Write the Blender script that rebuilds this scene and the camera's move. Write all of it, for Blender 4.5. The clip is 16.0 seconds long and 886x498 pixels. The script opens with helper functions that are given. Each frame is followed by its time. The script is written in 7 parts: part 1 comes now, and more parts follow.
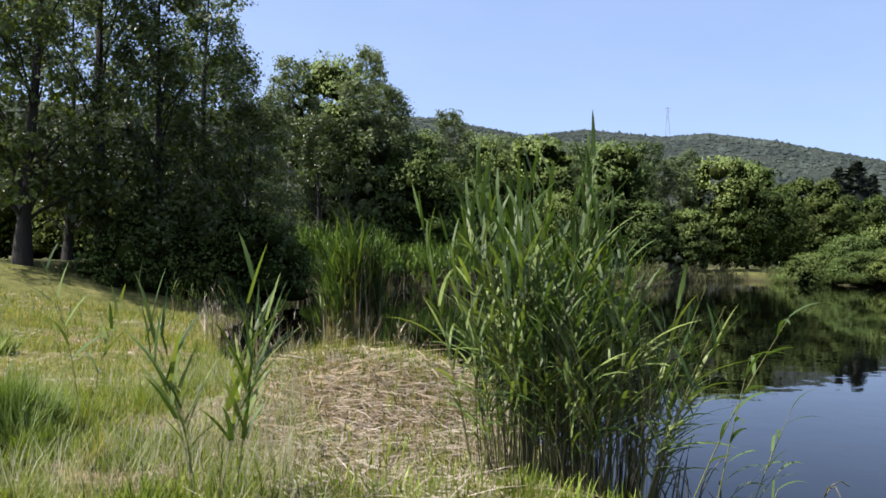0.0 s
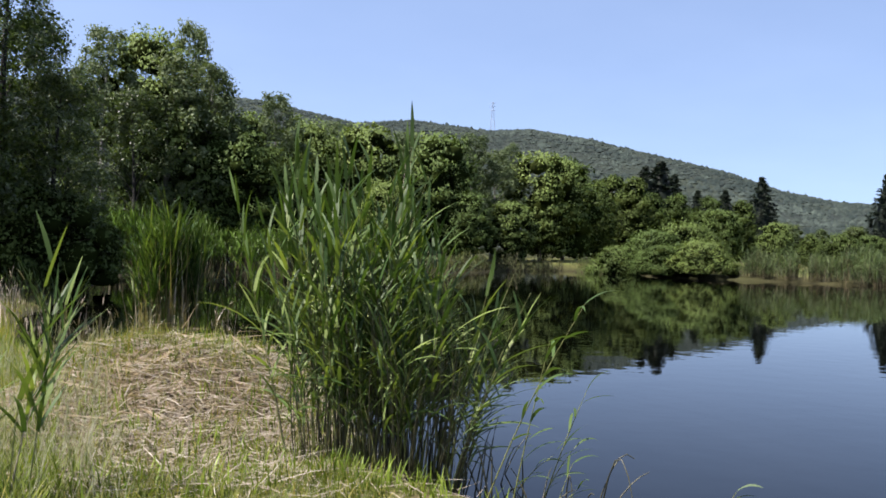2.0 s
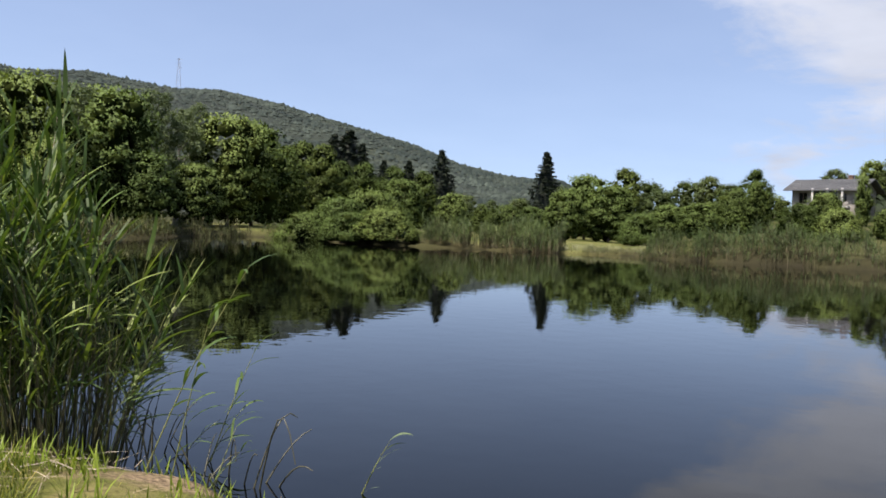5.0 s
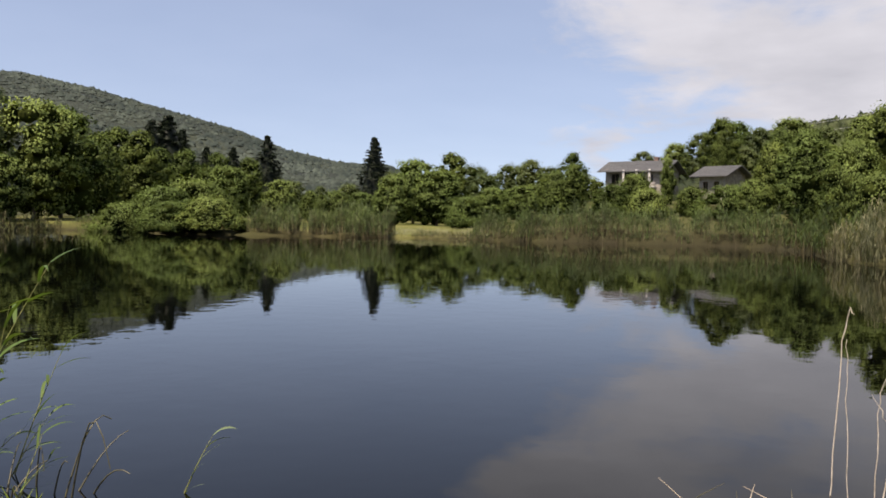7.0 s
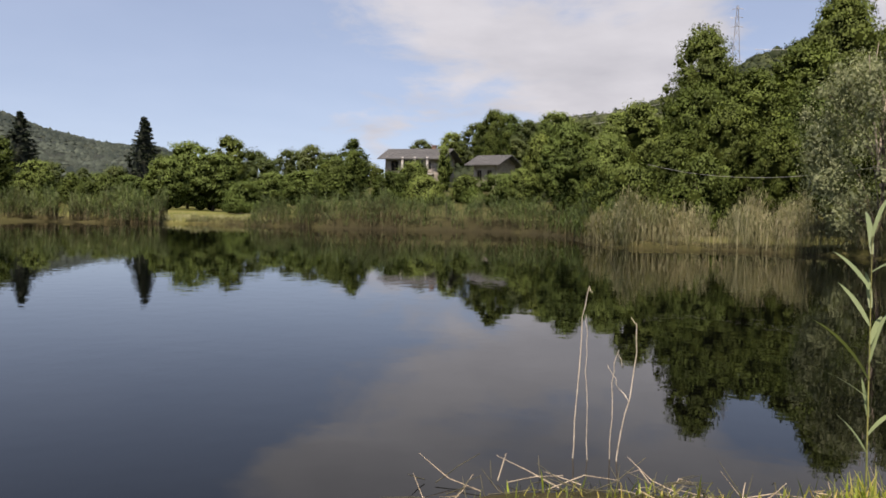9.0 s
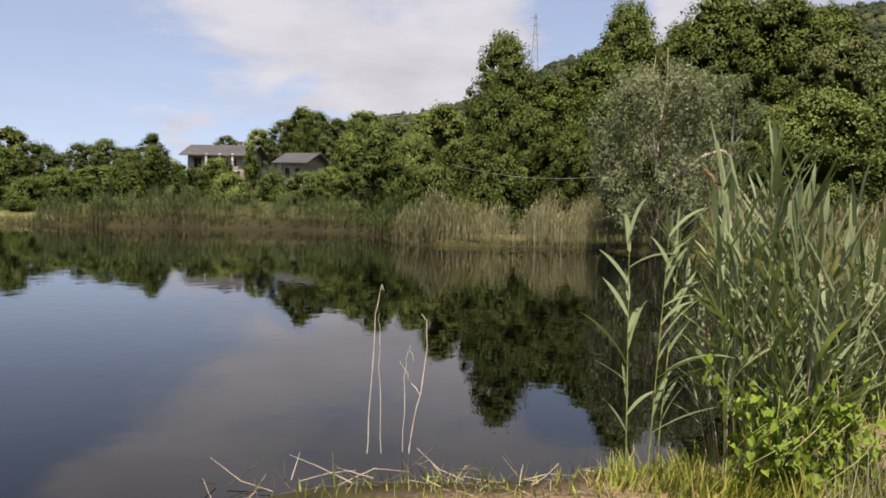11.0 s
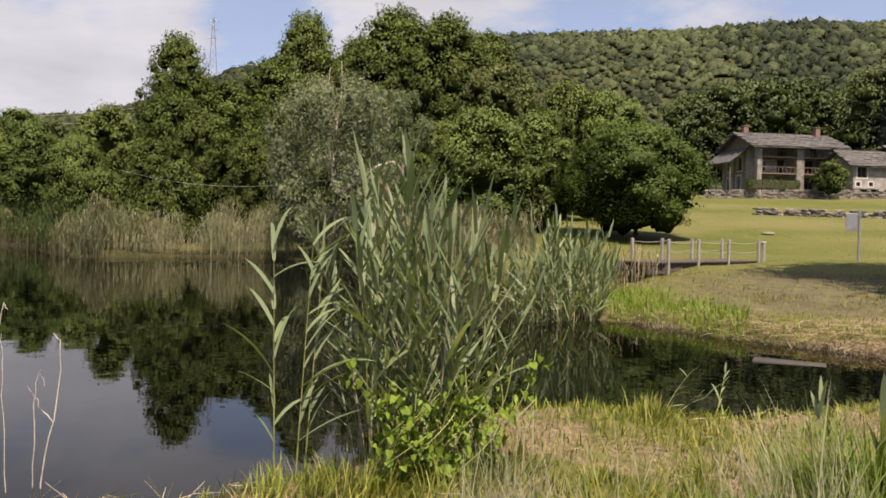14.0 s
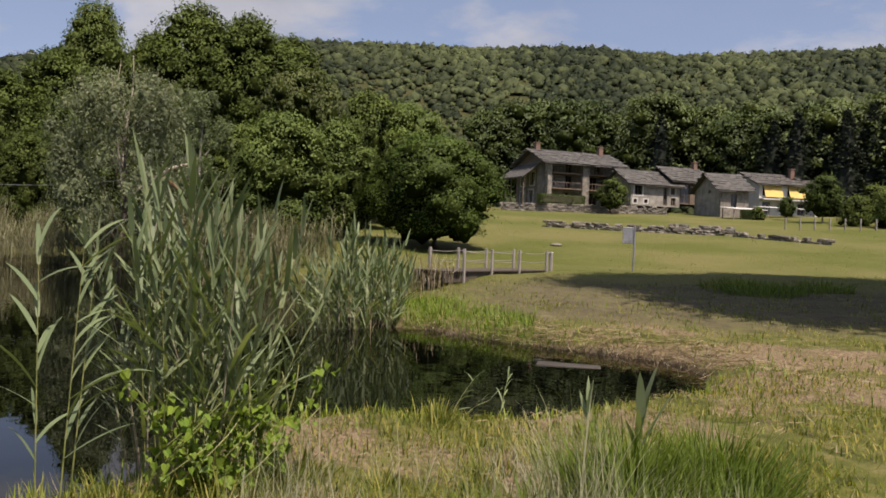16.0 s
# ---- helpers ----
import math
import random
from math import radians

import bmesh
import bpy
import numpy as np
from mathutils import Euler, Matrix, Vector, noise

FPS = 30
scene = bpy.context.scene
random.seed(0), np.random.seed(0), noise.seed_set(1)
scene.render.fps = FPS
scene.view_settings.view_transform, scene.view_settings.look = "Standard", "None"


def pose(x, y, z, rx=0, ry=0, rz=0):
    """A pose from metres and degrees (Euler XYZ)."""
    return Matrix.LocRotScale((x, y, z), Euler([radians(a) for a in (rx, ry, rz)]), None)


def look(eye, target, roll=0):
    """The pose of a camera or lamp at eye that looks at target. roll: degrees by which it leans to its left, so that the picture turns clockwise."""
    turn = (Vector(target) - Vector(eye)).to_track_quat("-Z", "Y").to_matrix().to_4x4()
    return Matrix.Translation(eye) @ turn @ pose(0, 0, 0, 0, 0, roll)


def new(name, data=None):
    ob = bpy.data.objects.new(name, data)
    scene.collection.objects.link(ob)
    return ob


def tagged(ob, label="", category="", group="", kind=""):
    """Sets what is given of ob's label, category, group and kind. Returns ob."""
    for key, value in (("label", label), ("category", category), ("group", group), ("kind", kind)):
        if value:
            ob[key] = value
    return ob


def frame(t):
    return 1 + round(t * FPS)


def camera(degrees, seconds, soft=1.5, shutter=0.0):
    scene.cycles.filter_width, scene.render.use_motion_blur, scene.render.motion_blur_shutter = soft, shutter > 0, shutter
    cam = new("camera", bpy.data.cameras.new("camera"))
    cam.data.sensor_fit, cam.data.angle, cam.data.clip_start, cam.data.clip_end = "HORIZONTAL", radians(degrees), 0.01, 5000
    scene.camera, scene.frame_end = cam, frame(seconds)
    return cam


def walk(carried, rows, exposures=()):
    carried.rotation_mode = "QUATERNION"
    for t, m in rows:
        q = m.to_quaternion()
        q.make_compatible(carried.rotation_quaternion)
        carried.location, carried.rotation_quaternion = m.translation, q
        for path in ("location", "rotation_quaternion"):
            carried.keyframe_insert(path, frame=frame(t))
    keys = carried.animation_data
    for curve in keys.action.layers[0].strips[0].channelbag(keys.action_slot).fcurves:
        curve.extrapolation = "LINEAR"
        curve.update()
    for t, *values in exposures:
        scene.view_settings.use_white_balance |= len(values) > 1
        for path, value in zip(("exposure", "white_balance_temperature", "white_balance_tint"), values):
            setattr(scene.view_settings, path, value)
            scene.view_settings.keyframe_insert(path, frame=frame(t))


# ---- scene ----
cam = camera(55.67, 16.0, 1.7)
PATH = [
    (0.0, -0.278, 0.503, 1.750, 90.851, -0.345, -9.457),
    (0.5, -0.272, 0.467, 1.747, 90.654, -0.704, -11.824),
    (1.0, -0.261, 0.450, 1.745, 90.156, -1.337, -14.843),
    (1.5, -0.247, 0.438, 1.745, 90.066, -1.487, -17.838),
    (2.0, -0.231, 0.416, 1.745, 90.181, -1.357, -21.244),
    (2.5, -0.208, 0.396, 1.744, 89.955, -0.912, -24.998),
    (3.0, -0.194, 0.356, 1.744, 89.101, -1.090, -28.430),
    (3.5, -0.178, 0.329, 1.742, 88.852, -1.814, -31.990),
    (4.0, -0.159, 0.312, 1.740, 88.821, -2.455, -35.722),
    (6.5, -0.099, 0.238, 1.732, 87.827, -0.667, -50.668),
    (7.0, -0.093, 0.223, 1.740, 87.799, -0.718, -53.706),
    (7.5, -0.086, 0.197, 1.742, 87.650, -0.670, -56.836),
    (8.0, -0.068, 0.174, 1.745, 87.324, -0.415, -60.501),
    (8.5, -0.059, 0.139, 1.737, 87.415, -0.330, -64.864),
    (9.0, -0.071, 0.104, 1.734, 87.073, -1.090, -68.528),
    (11.5, -0.131, -0.068, 1.753, 87.806, -1.309, -84.288),
    (12.0, -0.115, -0.100, 1.753, 88.366, -1.595, -87.014),
    (12.5, -0.098, -0.128, 1.755, 88.099, -1.249, -89.770),
    (13.0, -0.086, -0.155, 1.755, 88.277, -0.488, -92.540),
    (13.5, -0.085, -0.199, 1.756, 88.688, -0.987, -96.952),
    (14.0, -0.098, -0.256, 1.758, 88.256, -1.193, -102.808),
    (14.5, -0.087, -0.292, 1.753, 88.177, -1.845, -108.976),
    (15.0, -0.106, -0.320, 1.751, 88.371, -2.498, -112.622),
    (15.5, -0.134, -0.330, 1.753, 88.695, -2.235, -114.976),
    (16.0, -0.142, -0.333, 1.754, 89.202, -2.234, -116.217),
]
walk(cam, [(t, pose(x, y, z, a, b, c)) for t, x, y, z, a, b, c in PATH],
     [(0, 1.24, 6400, 18), (4, 1.05, 6500, 17), (6.5, 0.97, 7550, 20), (9, 0.89, 7750, 21), (12.5, 1.02, 7700, 22), (14, 0.99, 7750, 22), (16, 0.59, 7350, 21)])

# ---- sky, clouds, sun ----
SUN_BEARING, SUN_HEIGHT = 266.0, 62.0


def sky_world():
    w = bpy.data.worlds.new("sky")
    scene.world = w
    w.use_nodes = True
    nt = w.node_tree
    nt.nodes.clear()
    n = nt.nodes.new
    ln = nt.links.new
    out, bg = n("ShaderNodeOutputWorld"), n("ShaderNodeBackground")
    sky = n("ShaderNodeTexSky")
    sky.sky_type, sky.sun_disc = "NISHITA", False
    sky.sun_elevation, sky.sun_rotation = radians(SUN_HEIGHT), radians(SUN_BEARING)
    sky.altitude, sky.air_density, sky.dust_density, sky.ozone_density = 200, 1.0, 1.7, 1.8
    tc = n("ShaderNodeTexCoord")
    sep = n("ShaderNodeSeparateXYZ")
    ln(tc.outputs["Generated"], sep.inputs[0])
    # the haze near the horizon stays thin: the sky is read a little higher up
    lift = n("ShaderNodeVectorMath")
    lift.operation, lift.inputs[1].default_value = "ADD", (0, 0, 0.13)
    ln(tc.outputs["Generated"], lift.inputs[0])
    nrm = n("ShaderNodeVectorMath")
    nrm.operation = "NORMALIZE"
    ln(lift.outputs[0], nrm.inputs[0])
    ln(nrm.outputs[0], sky.inputs["Vector"])
    # a flat cloud layer: the direction is laid onto a plane overhead
    up = n("ShaderNodeMath")
    up.operation, up.inputs[1].default_value = "MAXIMUM", 0.0
    ln(sep.outputs["Z"], up.inputs[0])
    up2 = n("ShaderNodeMath")
    up2.operation, up2.inputs[1].default_value = "ADD", 0.16
    ln(up.outputs[0], up2.inputs[0])
    div = n("ShaderNodeVectorMath")
    div.operation = "DIVIDE"
    comb = n("ShaderNodeCombineXYZ")
    for i in range(3):
        ln(up2.outputs[0], comb.inputs[i])
    ln(tc.outputs["Generated"], div.inputs[0])
    ln(comb.outputs[0], div.inputs[1])
    noi = n("ShaderNodeTexNoise")
    noi.inputs["Scale"].default_value, noi.inputs["Detail"].default_value, noi.inputs["Roughness"].default_value = 1.9, 10, 0.6
    noi.inputs["Distortion"].default_value = 0.25
    off = n("ShaderNodeVectorMath")
    off.operation, off.inputs[1].default_value = "ADD", (3.3, 1.9, 0.4)
    ln(div.outputs[0], off.inputs[0])
    ln(off.outputs[0], noi.inputs["Vector"])
    # a great bank of cloud rises behind a slanting edge in the east, with a blue rift and broken clouds beyond it
    def towards(v, lo, hi, a, b):
        d, m = n("ShaderNodeVectorMath"), n("ShaderNodeMapRange")
        d.operation, d.inputs[1].default_value = "DOT_PRODUCT", v
        ln(tc.outputs["Generated"], d.inputs[0])
        for key, val in (("From Min", lo), ("From Max", hi), ("To Min", a), ("To Max", b)):
            m.inputs[key].default_value = val
        ln(d.outputs["Value"], m.inputs["Value"])
        return m.outputs[0]

    def heading(b, e):
        return math.sin(radians(b)) * math.cos(radians(e)), math.cos(radians(b)) * math.cos(radians(e)), math.sin(radians(e))

    bias = towards((0.1522, -0.5977, 0.7871), -0.085, 0.10, -0.36, 0.29)
    for more in (towards(heading(90.2, 12), 0.9955, 0.9992, 0.0, -0.36), towards(heading(76, 12), 0.87, 0.97, -0.26, 0.0), towards(heading(62, 3.5), 0.9965, 0.9995, 0.0, 0.34)):
        plus = n("ShaderNodeMath")
        ln(bias, plus.inputs[0])
        ln(more, plus.inputs[1])
        bias = plus.outputs[0]
    add = n("ShaderNodeMath")
    ln(noi.outputs["Fac"], add.inputs[0])
    ln(bias, add.inputs[1])
    den = n("ShaderNodeMapRange")
    den.interpolation_type = "SMOOTHSTEP"
    den.inputs["From Min"].default_value, den.inputs["From Max"].default_value = 0.42, 0.74
    ln(add.outputs[0], den.inputs["Value"])
    # inner modelling of the clouds
    no2 = n("ShaderNodeTexNoise")
    no2.inputs["Scale"].default_value, no2.inputs["Detail"].default_value = 2.6, 6
    ln(off.outputs[0], no2.inputs["Vector"])
    ramp = n("ShaderNodeMix")
    ramp.data_type = "RGBA"
    ramp.inputs["A"].default_value, ramp.inputs["B"].default_value = (1.98, 2.32, 2.85, 1), (3.62, 4.12, 4.8, 1)
    ln(no2.outputs["Fac"], ramp.inputs["Factor"])
    mix = n("ShaderNodeMix")
    mix.data_type = "RGBA"
    veil = n("ShaderNodeMath")
    veil.operation, veil.inputs[1].default_value = "MAXIMUM", 0.13
    ln(den.outputs[0], veil.inputs[0])
    ln(veil.outputs[0], mix.inputs["Factor"])
    ln(sky.outputs[0], mix.inputs["A"])
    ln(ramp.outputs["Result"], mix.inputs["B"])
    ln(mix.outputs["Result"], bg.inputs["Color"])
    bg.inputs["Strength"].default_value = 0.110
    ln(bg.outputs[0], out.inputs[0])


sky_world()
sun = new("sun", bpy.data.lights.new("sun", "SUN"))
sun.data.energy, sun.data.angle, sun.data.color = 5.0, radians(0.55), (1.0, 0.95, 0.86)
_b, _e = radians(SUN_BEARING), radians(SUN_HEIGHT)
sun.matrix_world = look((100 * math.sin(_b) * math.cos(_e), 100 * math.cos(_b) * math.cos(_e), 100 * math.sin(_e)), (0, 0, 0))

# ---- materials ----
def nodes_of(name):
    m = bpy.data.materials.new(name)
    m.use_nodes = True
    nt = m.node_tree
    return m, nt, nt.nodes["Principled BSDF"], nt.nodes["Material Output"]


def noise_node(nt, scale, detail=4, rough=0.55, coords="Object", stretch=(1, 1, 1)):
    tc, mp, no = nt.nodes.new("ShaderNodeTexCoord"), nt.nodes.new("ShaderNodeMapping"), nt.nodes.new("ShaderNodeTexNoise")
    mp.inputs["Scale"].default_value = stretch
    no.inputs["Scale"].default_value, no.inputs["Detail"].default_value, no.inputs["Roughness"].default_value = scale, detail, rough
    nt.links.new(tc.outputs[coords], mp.inputs[0])
    nt.links.new(mp.outputs[0], no.inputs["Vector"])
    return no


def ramp_node(nt, source, stops):
    r = nt.nodes.new("ShaderNodeValToRGB")
    el = r.color_ramp.elements
    while len(el) < len(stops):
        el.new(0.5)
    for e, (p, c) in zip(el, stops):
        e.position, e.color = p, (*c, 1)
    nt.links.new(source, r.inputs[0])
    return r


def mix_node(nt, fac, a, b, blend="MIX"):
    m = nt.nodes.new("ShaderNodeMix")
    m.data_type, m.blend_type = "RGBA", blend
    for sock, v in (("Factor", fac), ("A", a), ("B", b)):
        if hasattr(v, "is_linked"):
            nt.links.new(v, m.inputs[sock])
        else:
            m.inputs[sock].default_value = v if sock == "Factor" else (*v, 1)
    return m.outputs["Result"]


def bump(nt, bsdf, height, strength, distance):
    b = nt.nodes.new("ShaderNodeBump")
    b.inputs["Strength"].default_value, b.inputs["Distance"].default_value = strength, distance
    nt.links.new(height, b.inputs["Height"])
    nt.links.new(b.outputs[0], bsdf.inputs["Normal"])


def plain(name, c1, c2, scale=8, rough=0.7, relief=0.3, dist=0.01, metal=0.0, coords="Object", stretch=(1, 1, 1), fine=None, vary=0.0):
    """A solid surface with a broad mottling, fine grain and relief."""
    m, nt, p, out = nodes_of(name)
    n1, n2 = noise_node(nt, scale, 5, 0.6, coords, stretch), noise_node(nt, fine or scale * 7, 3, 0.6, coords, stretch)
    r = ramp_node(nt, n1.outputs["Fac"], [(0.3, c1), (0.72, c2)])
    g = ramp_node(nt, n2.outputs["Fac"], [(0.3, (0.72, 0.72, 0.72)), (0.7, (1.18, 1.18, 1.18))])
    c = mix_node(nt, 1.0, r.outputs[0], g.outputs[0], "MULTIPLY")
    if vary:
        oi = nt.nodes.new("ShaderNodeObjectInfo")
        o = ramp_node(nt, oi.outputs["Random"], [(0.0, (1 - vary, 1 - vary, 1 - vary)), (1.0, (1 + vary, 1 + vary * 0.95, 1 + vary * 0.9))])
        c = mix_node(nt, 1.0, c, o.outputs[0], "MULTIPLY")
    nt.links.new(c, p.inputs["Base Color"])
    p.inputs["Roughness"].default_value, p.inputs["Metallic"].default_value = rough, metal
    if relief:
        bump(nt, p, n2.outputs["Fac"], relief, dist)
    return m


def leafy(name, stops, glow=0.35, rough=0.55, tree=0.25, gloss=0.15, tan=0.0, clump=0.0):
    """Leaves: every leaf has its own shade, every plant too; light shines through."""
    m, nt, p, out = nodes_of(name)
    geo, oi = nt.nodes.new("ShaderNodeNewGeometry"), nt.nodes.new("ShaderNodeObjectInfo")
    r = ramp_node(nt, geo.outputs["Random Per Island"], stops)
    hs = nt.nodes.new("ShaderNodeHueSaturation")
    mr = nt.nodes.new("ShaderNodeMapRange")
    mr.inputs["To Min"].default_value, mr.inputs["To Max"].default_value = 1 - tree, 1 + tree
    nt.links.new(oi.outputs["Random"], mr.inputs["Value"])
    nt.links.new(mr.outputs[0], hs.inputs["Value"])
    mh = nt.nodes.new("ShaderNodeMapRange")
    mh.inputs["To Min"].default_value, mh.inputs["To Max"].default_value = 0.510, 0.488
    nt.links.new(oi.outputs["Random"], mh.inputs["Value"])
    nt.links.new(mh.outputs[0], hs.inputs["Hue"])
    col = r.outputs[0]
    if clump:
        tone = ramp_node(nt, noise_node(nt, 0.42, 3, 0.6).outputs["Fac"], [(0.32, (1 - clump, 1 - clump, 1 - clump * 0.9)), (0.68, (1 + clump, 1 + clump * 0.9, 1 + clump * 0.5))])
        col = mix_node(nt, 1.0, col, tone.outputs[0], "MULTIPLY")
    if tan:
        # dry stands among the green ones
        dry = ramp_node(nt, noise_node(nt, 0.32, 4, 0.65).outputs["Fac"], [(0.42, (0, 0, 0)), (0.66, (tan, tan, tan))])
        col = mix_node(nt, dry.outputs[0], col, (0.23, 0.20, 0.125))
        shade = ramp_node(nt, noise_node(nt, 0.9, 3, 0.6).outputs["Fac"], [(0.3, (0.7, 0.78, 0.7)), (0.7, (1.15, 1.12, 1.1))])
        col = mix_node(nt, 1.0, col, shade.outputs[0], "MULTIPLY")
    nt.links.new(col, hs.inputs["Color"])
    nt.links.new(hs.outputs[0], p.inputs["Base Color"])
    p.inputs["Roughness"].default_value = rough
    p.inputs["Specular IOR Level"].default_value = gloss
    tr, mx = nt.nodes.new("ShaderNodeBsdfTranslucent"), nt.nodes.new("ShaderNodeMixShader")
    warm = mix_node(nt, 1.0, hs.outputs[0], (1.15, 1.2, 0.45), "MULTIPLY")
    nt.links.new(warm, tr.inputs["Color"])
    mx.inputs[0].default_value = glow
    nt.links.new(p.outputs[0], mx.inputs[1])
    nt.links.new(tr.outputs[0], mx.inputs[2])
    nt.links.new(mx.outputs[0], out.inputs[0])
    return m


LEAF = {
    "alder": leafy("alder_leaf", [(0.0, (0.033, 0.051, 0.017)), (0.6, (0.060, 0.089, 0.028)), (1.0, (0.126, 0.165, 0.062))], 0.45, 0.4, 0.25, 0.4),
    "broad": leafy("broad_leaf", [(0.0, (0.062, 0.091, 0.025)), (0.6, (0.072, 0.105, 0.029)), (1.0, (0.086, 0.123, 0.037))], 0.14, 0.6, 0.3, 0.08, clump=0.28),
    "oak": leafy("oak_leaf", [(0.0, (0.042, 0.064, 0.017)), (0.6, (0.051, 0.077, 0.020)), (1.0, (0.065, 0.094, 0.025))], 0.12, 0.6, 0.2, 0.08, clump=0.28),
    "light": leafy("light_leaf", [(0.0, (0.078, 0.118, 0.036)), (0.6, (0.092, 0.136, 0.042)), (1.0, (0.109, 0.156, 0.050))], 0.18, 0.6, 0.3, 0.08, clump=0.28),
    "walnut": leafy("walnut_leaf", [(0.0, (0.064, 0.100, 0.020)), (0.6, (0.076, 0.117, 0.024)), (1.0, (0.091, 0.136, 0.030))], 0.18, clump=0.25),
    "pale": leafy("chestnut_leaf", [(0.0, (0.070, 0.091, 0.038)), (0.6, (0.081, 0.104, 0.043)), (1.0, (0.104, 0.126, 0.058))], 0.15, 0.6, 0.1, 0.08, clump=0.35),
    "birch": leafy("birch_leaf", [(0.0, (0.060, 0.084, 0.040)), (0.6, (0.094, 0.128, 0.062)), (1.0, (0.140, 0.177, 0.092))], 0.3),
    "willow": leafy("willow_leaf", [(0.0, (0.086, 0.112, 0.064)), (0.6, (0.122, 0.150, 0.091)), (1.0, (0.163, 0.191, 0.122))], 0.25, clump=0.3),
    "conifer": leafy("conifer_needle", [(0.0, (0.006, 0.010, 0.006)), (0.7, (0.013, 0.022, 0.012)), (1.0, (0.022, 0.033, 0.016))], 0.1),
    "hill": leafy("hill_leaf", [(0.0, (0.046, 0.069, 0.027)), (0.6, (0.055, 0.082, 0.032)), (1.0, (0.066, 0.095, 0.041))], 0.15, clump=0.35),
    "reed": leafy("reed_leaf", [(0.0, (0.022, 0.045, 0.012)), (0.55, (0.061, 0.108, 0.028)), (1.0, (0.148, 0.201, 0.054))], 0.3, 0.5, 0.2, 0.22),
    "reedgrey": leafy("grey_reed_leaf", [(0.0, (0.077, 0.112, 0.057)), (0.55, (0.128, 0.173, 0.091)), (1.0, (0.194, 0.238, 0.132))], 0.3, 0.5, 0.18, 0.2),
    "reedfar": leafy("reed_bed_leaf", [(0.0, (0.075, 0.10, 0.038)), (0.5, (0.125, 0.15, 0.068)), (0.85, (0.18, 0.195, 0.10)), (1.0, (0.26, 0.24, 0.15))], 0.3, 0.5, 0.15, tan=0.25),
    "reedpale": leafy("pale_reed_leaf", [(0.0, (0.060, 0.074, 0.041)), (0.45, (0.098, 0.115, 0.068)), (0.8, (0.136, 0.148, 0.096)), (1.0, (0.195, 0.180, 0.131))], 0.3, 0.5, 0.15, tan=0.35, clump=0.25),
    "reedmid": leafy("green_reed_leaf", [(0.0, (0.027, 0.047, 0.017)), (0.5, (0.049, 0.082, 0.030)), (0.9, (0.074, 0.114, 0.047)), (1.0, (0.106, 0.129, 0.067))], 0.3, 0.5, 0.15, tan=0.06, clump=0.42),
    # stalks coloured dark for the shade low in the reed beds
    "reedbase_shade": leafy("shade_dark_reed_stalk", [(0.0, (0.014, 0.014, 0.006)), (0.6, (0.036, 0.036, 0.015)), (1.0, (0.091, 0.073, 0.041))], 0.1, 0.6, 0.15),
    "straw": leafy("straw", [(0.0, (0.164, 0.132, 0.100)), (0.5, (0.297, 0.252, 0.200)), (1.0, (0.466, 0.416, 0.353))], 0.15, 0.55, 0.1),
    "hay": leafy("brown_hay", [(0.0, (0.120, 0.092, 0.052)), (0.5, (0.220, 0.174, 0.108)), (1.0, (0.330, 0.275, 0.185))], 0.15, 0.6, 0.1),
    "drystalk": leafy("dry_stalk", [(0.0, (0.20, 0.165, 0.11)), (0.6, (0.33, 0.285, 0.205)), (1.0, (0.46, 0.41, 0.31))], 0.25, 0.55, 0.1),
    "grass": leafy("grass_blade", [(0.0, (0.055, 0.084, 0.016)), (0.5, (0.142, 0.168, 0.034)), (0.85, (0.245, 0.245, 0.062)), (1.0, (0.336, 0.277, 0.081))], 0.4, 0.5, 0.1),
    "lush": leafy("lush_grass", [(0.0, (0.060, 0.092, 0.014)), (0.6, (0.115, 0.168, 0.027)), (1.0, (0.180, 0.240, 0.045))], 0.42, 0.45, 0.1),
    "vine": leafy("vine_leaf", [(0.0, (0.088, 0.136, 0.016)), (0.6, (0.140, 0.205, 0.026)), (1.0, (0.205, 0.275, 0.042))], 0.28, 0.4, 0.1),
    "bindweed": leafy("bindweed_leaf", [(0.0, (0.048, 0.088, 0.012)), (0.6, (0.081, 0.137, 0.018)), (1.0, (0.125, 0.195, 0.029))], 0.26, 0.4, 0.1),
    "haze": leafy("grass_panicle", [(0.0, (0.165, 0.183, 0.108)), (1.0, (0.310, 0.309, 0.216))], 0.35, 0.6, 0.1),
}
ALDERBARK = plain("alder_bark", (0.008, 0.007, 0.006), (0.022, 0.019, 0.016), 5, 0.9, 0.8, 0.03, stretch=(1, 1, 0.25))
BARK = plain("bark", (0.035, 0.028, 0.022), (0.09, 0.075, 0.06), 5, 0.85, 0.8, 0.03, stretch=(1, 1, 0.25))
DEADWOOD = plain("bare_wood", (0.26, 0.22, 0.18), (0.42, 0.37, 0.31), 5, 0.8, 0.5, 0.01, stretch=(1, 1, 0.2))
REDWOOD = plain("torn_wood", (0.22, 0.10, 0.05), (0.36, 0.19, 0.10), 6, 0.8, 0.5, 0.01)
BIRCHBARK = plain("birch_bark", (0.06, 0.055, 0.05), (0.27, 0.26, 0.24), 3, 0.75, 0.4, 0.01, stretch=(1, 1, 2.5))
BLEACHED = plain("bleached_stem", (0.30, 0.27, 0.22), (0.50, 0.465, 0.40), 9, 0.6, 0.1, 0.002)
STEM = plain("reed_stem", (0.10, 0.13, 0.035), (0.22, 0.22, 0.08), 9, 0.5, 0.1, 0.002)
DRYSTEM = plain("dry_reed_stem", (0.22, 0.18, 0.125), (0.38, 0.335, 0.26), 9, 0.6, 0.1, 0.002)
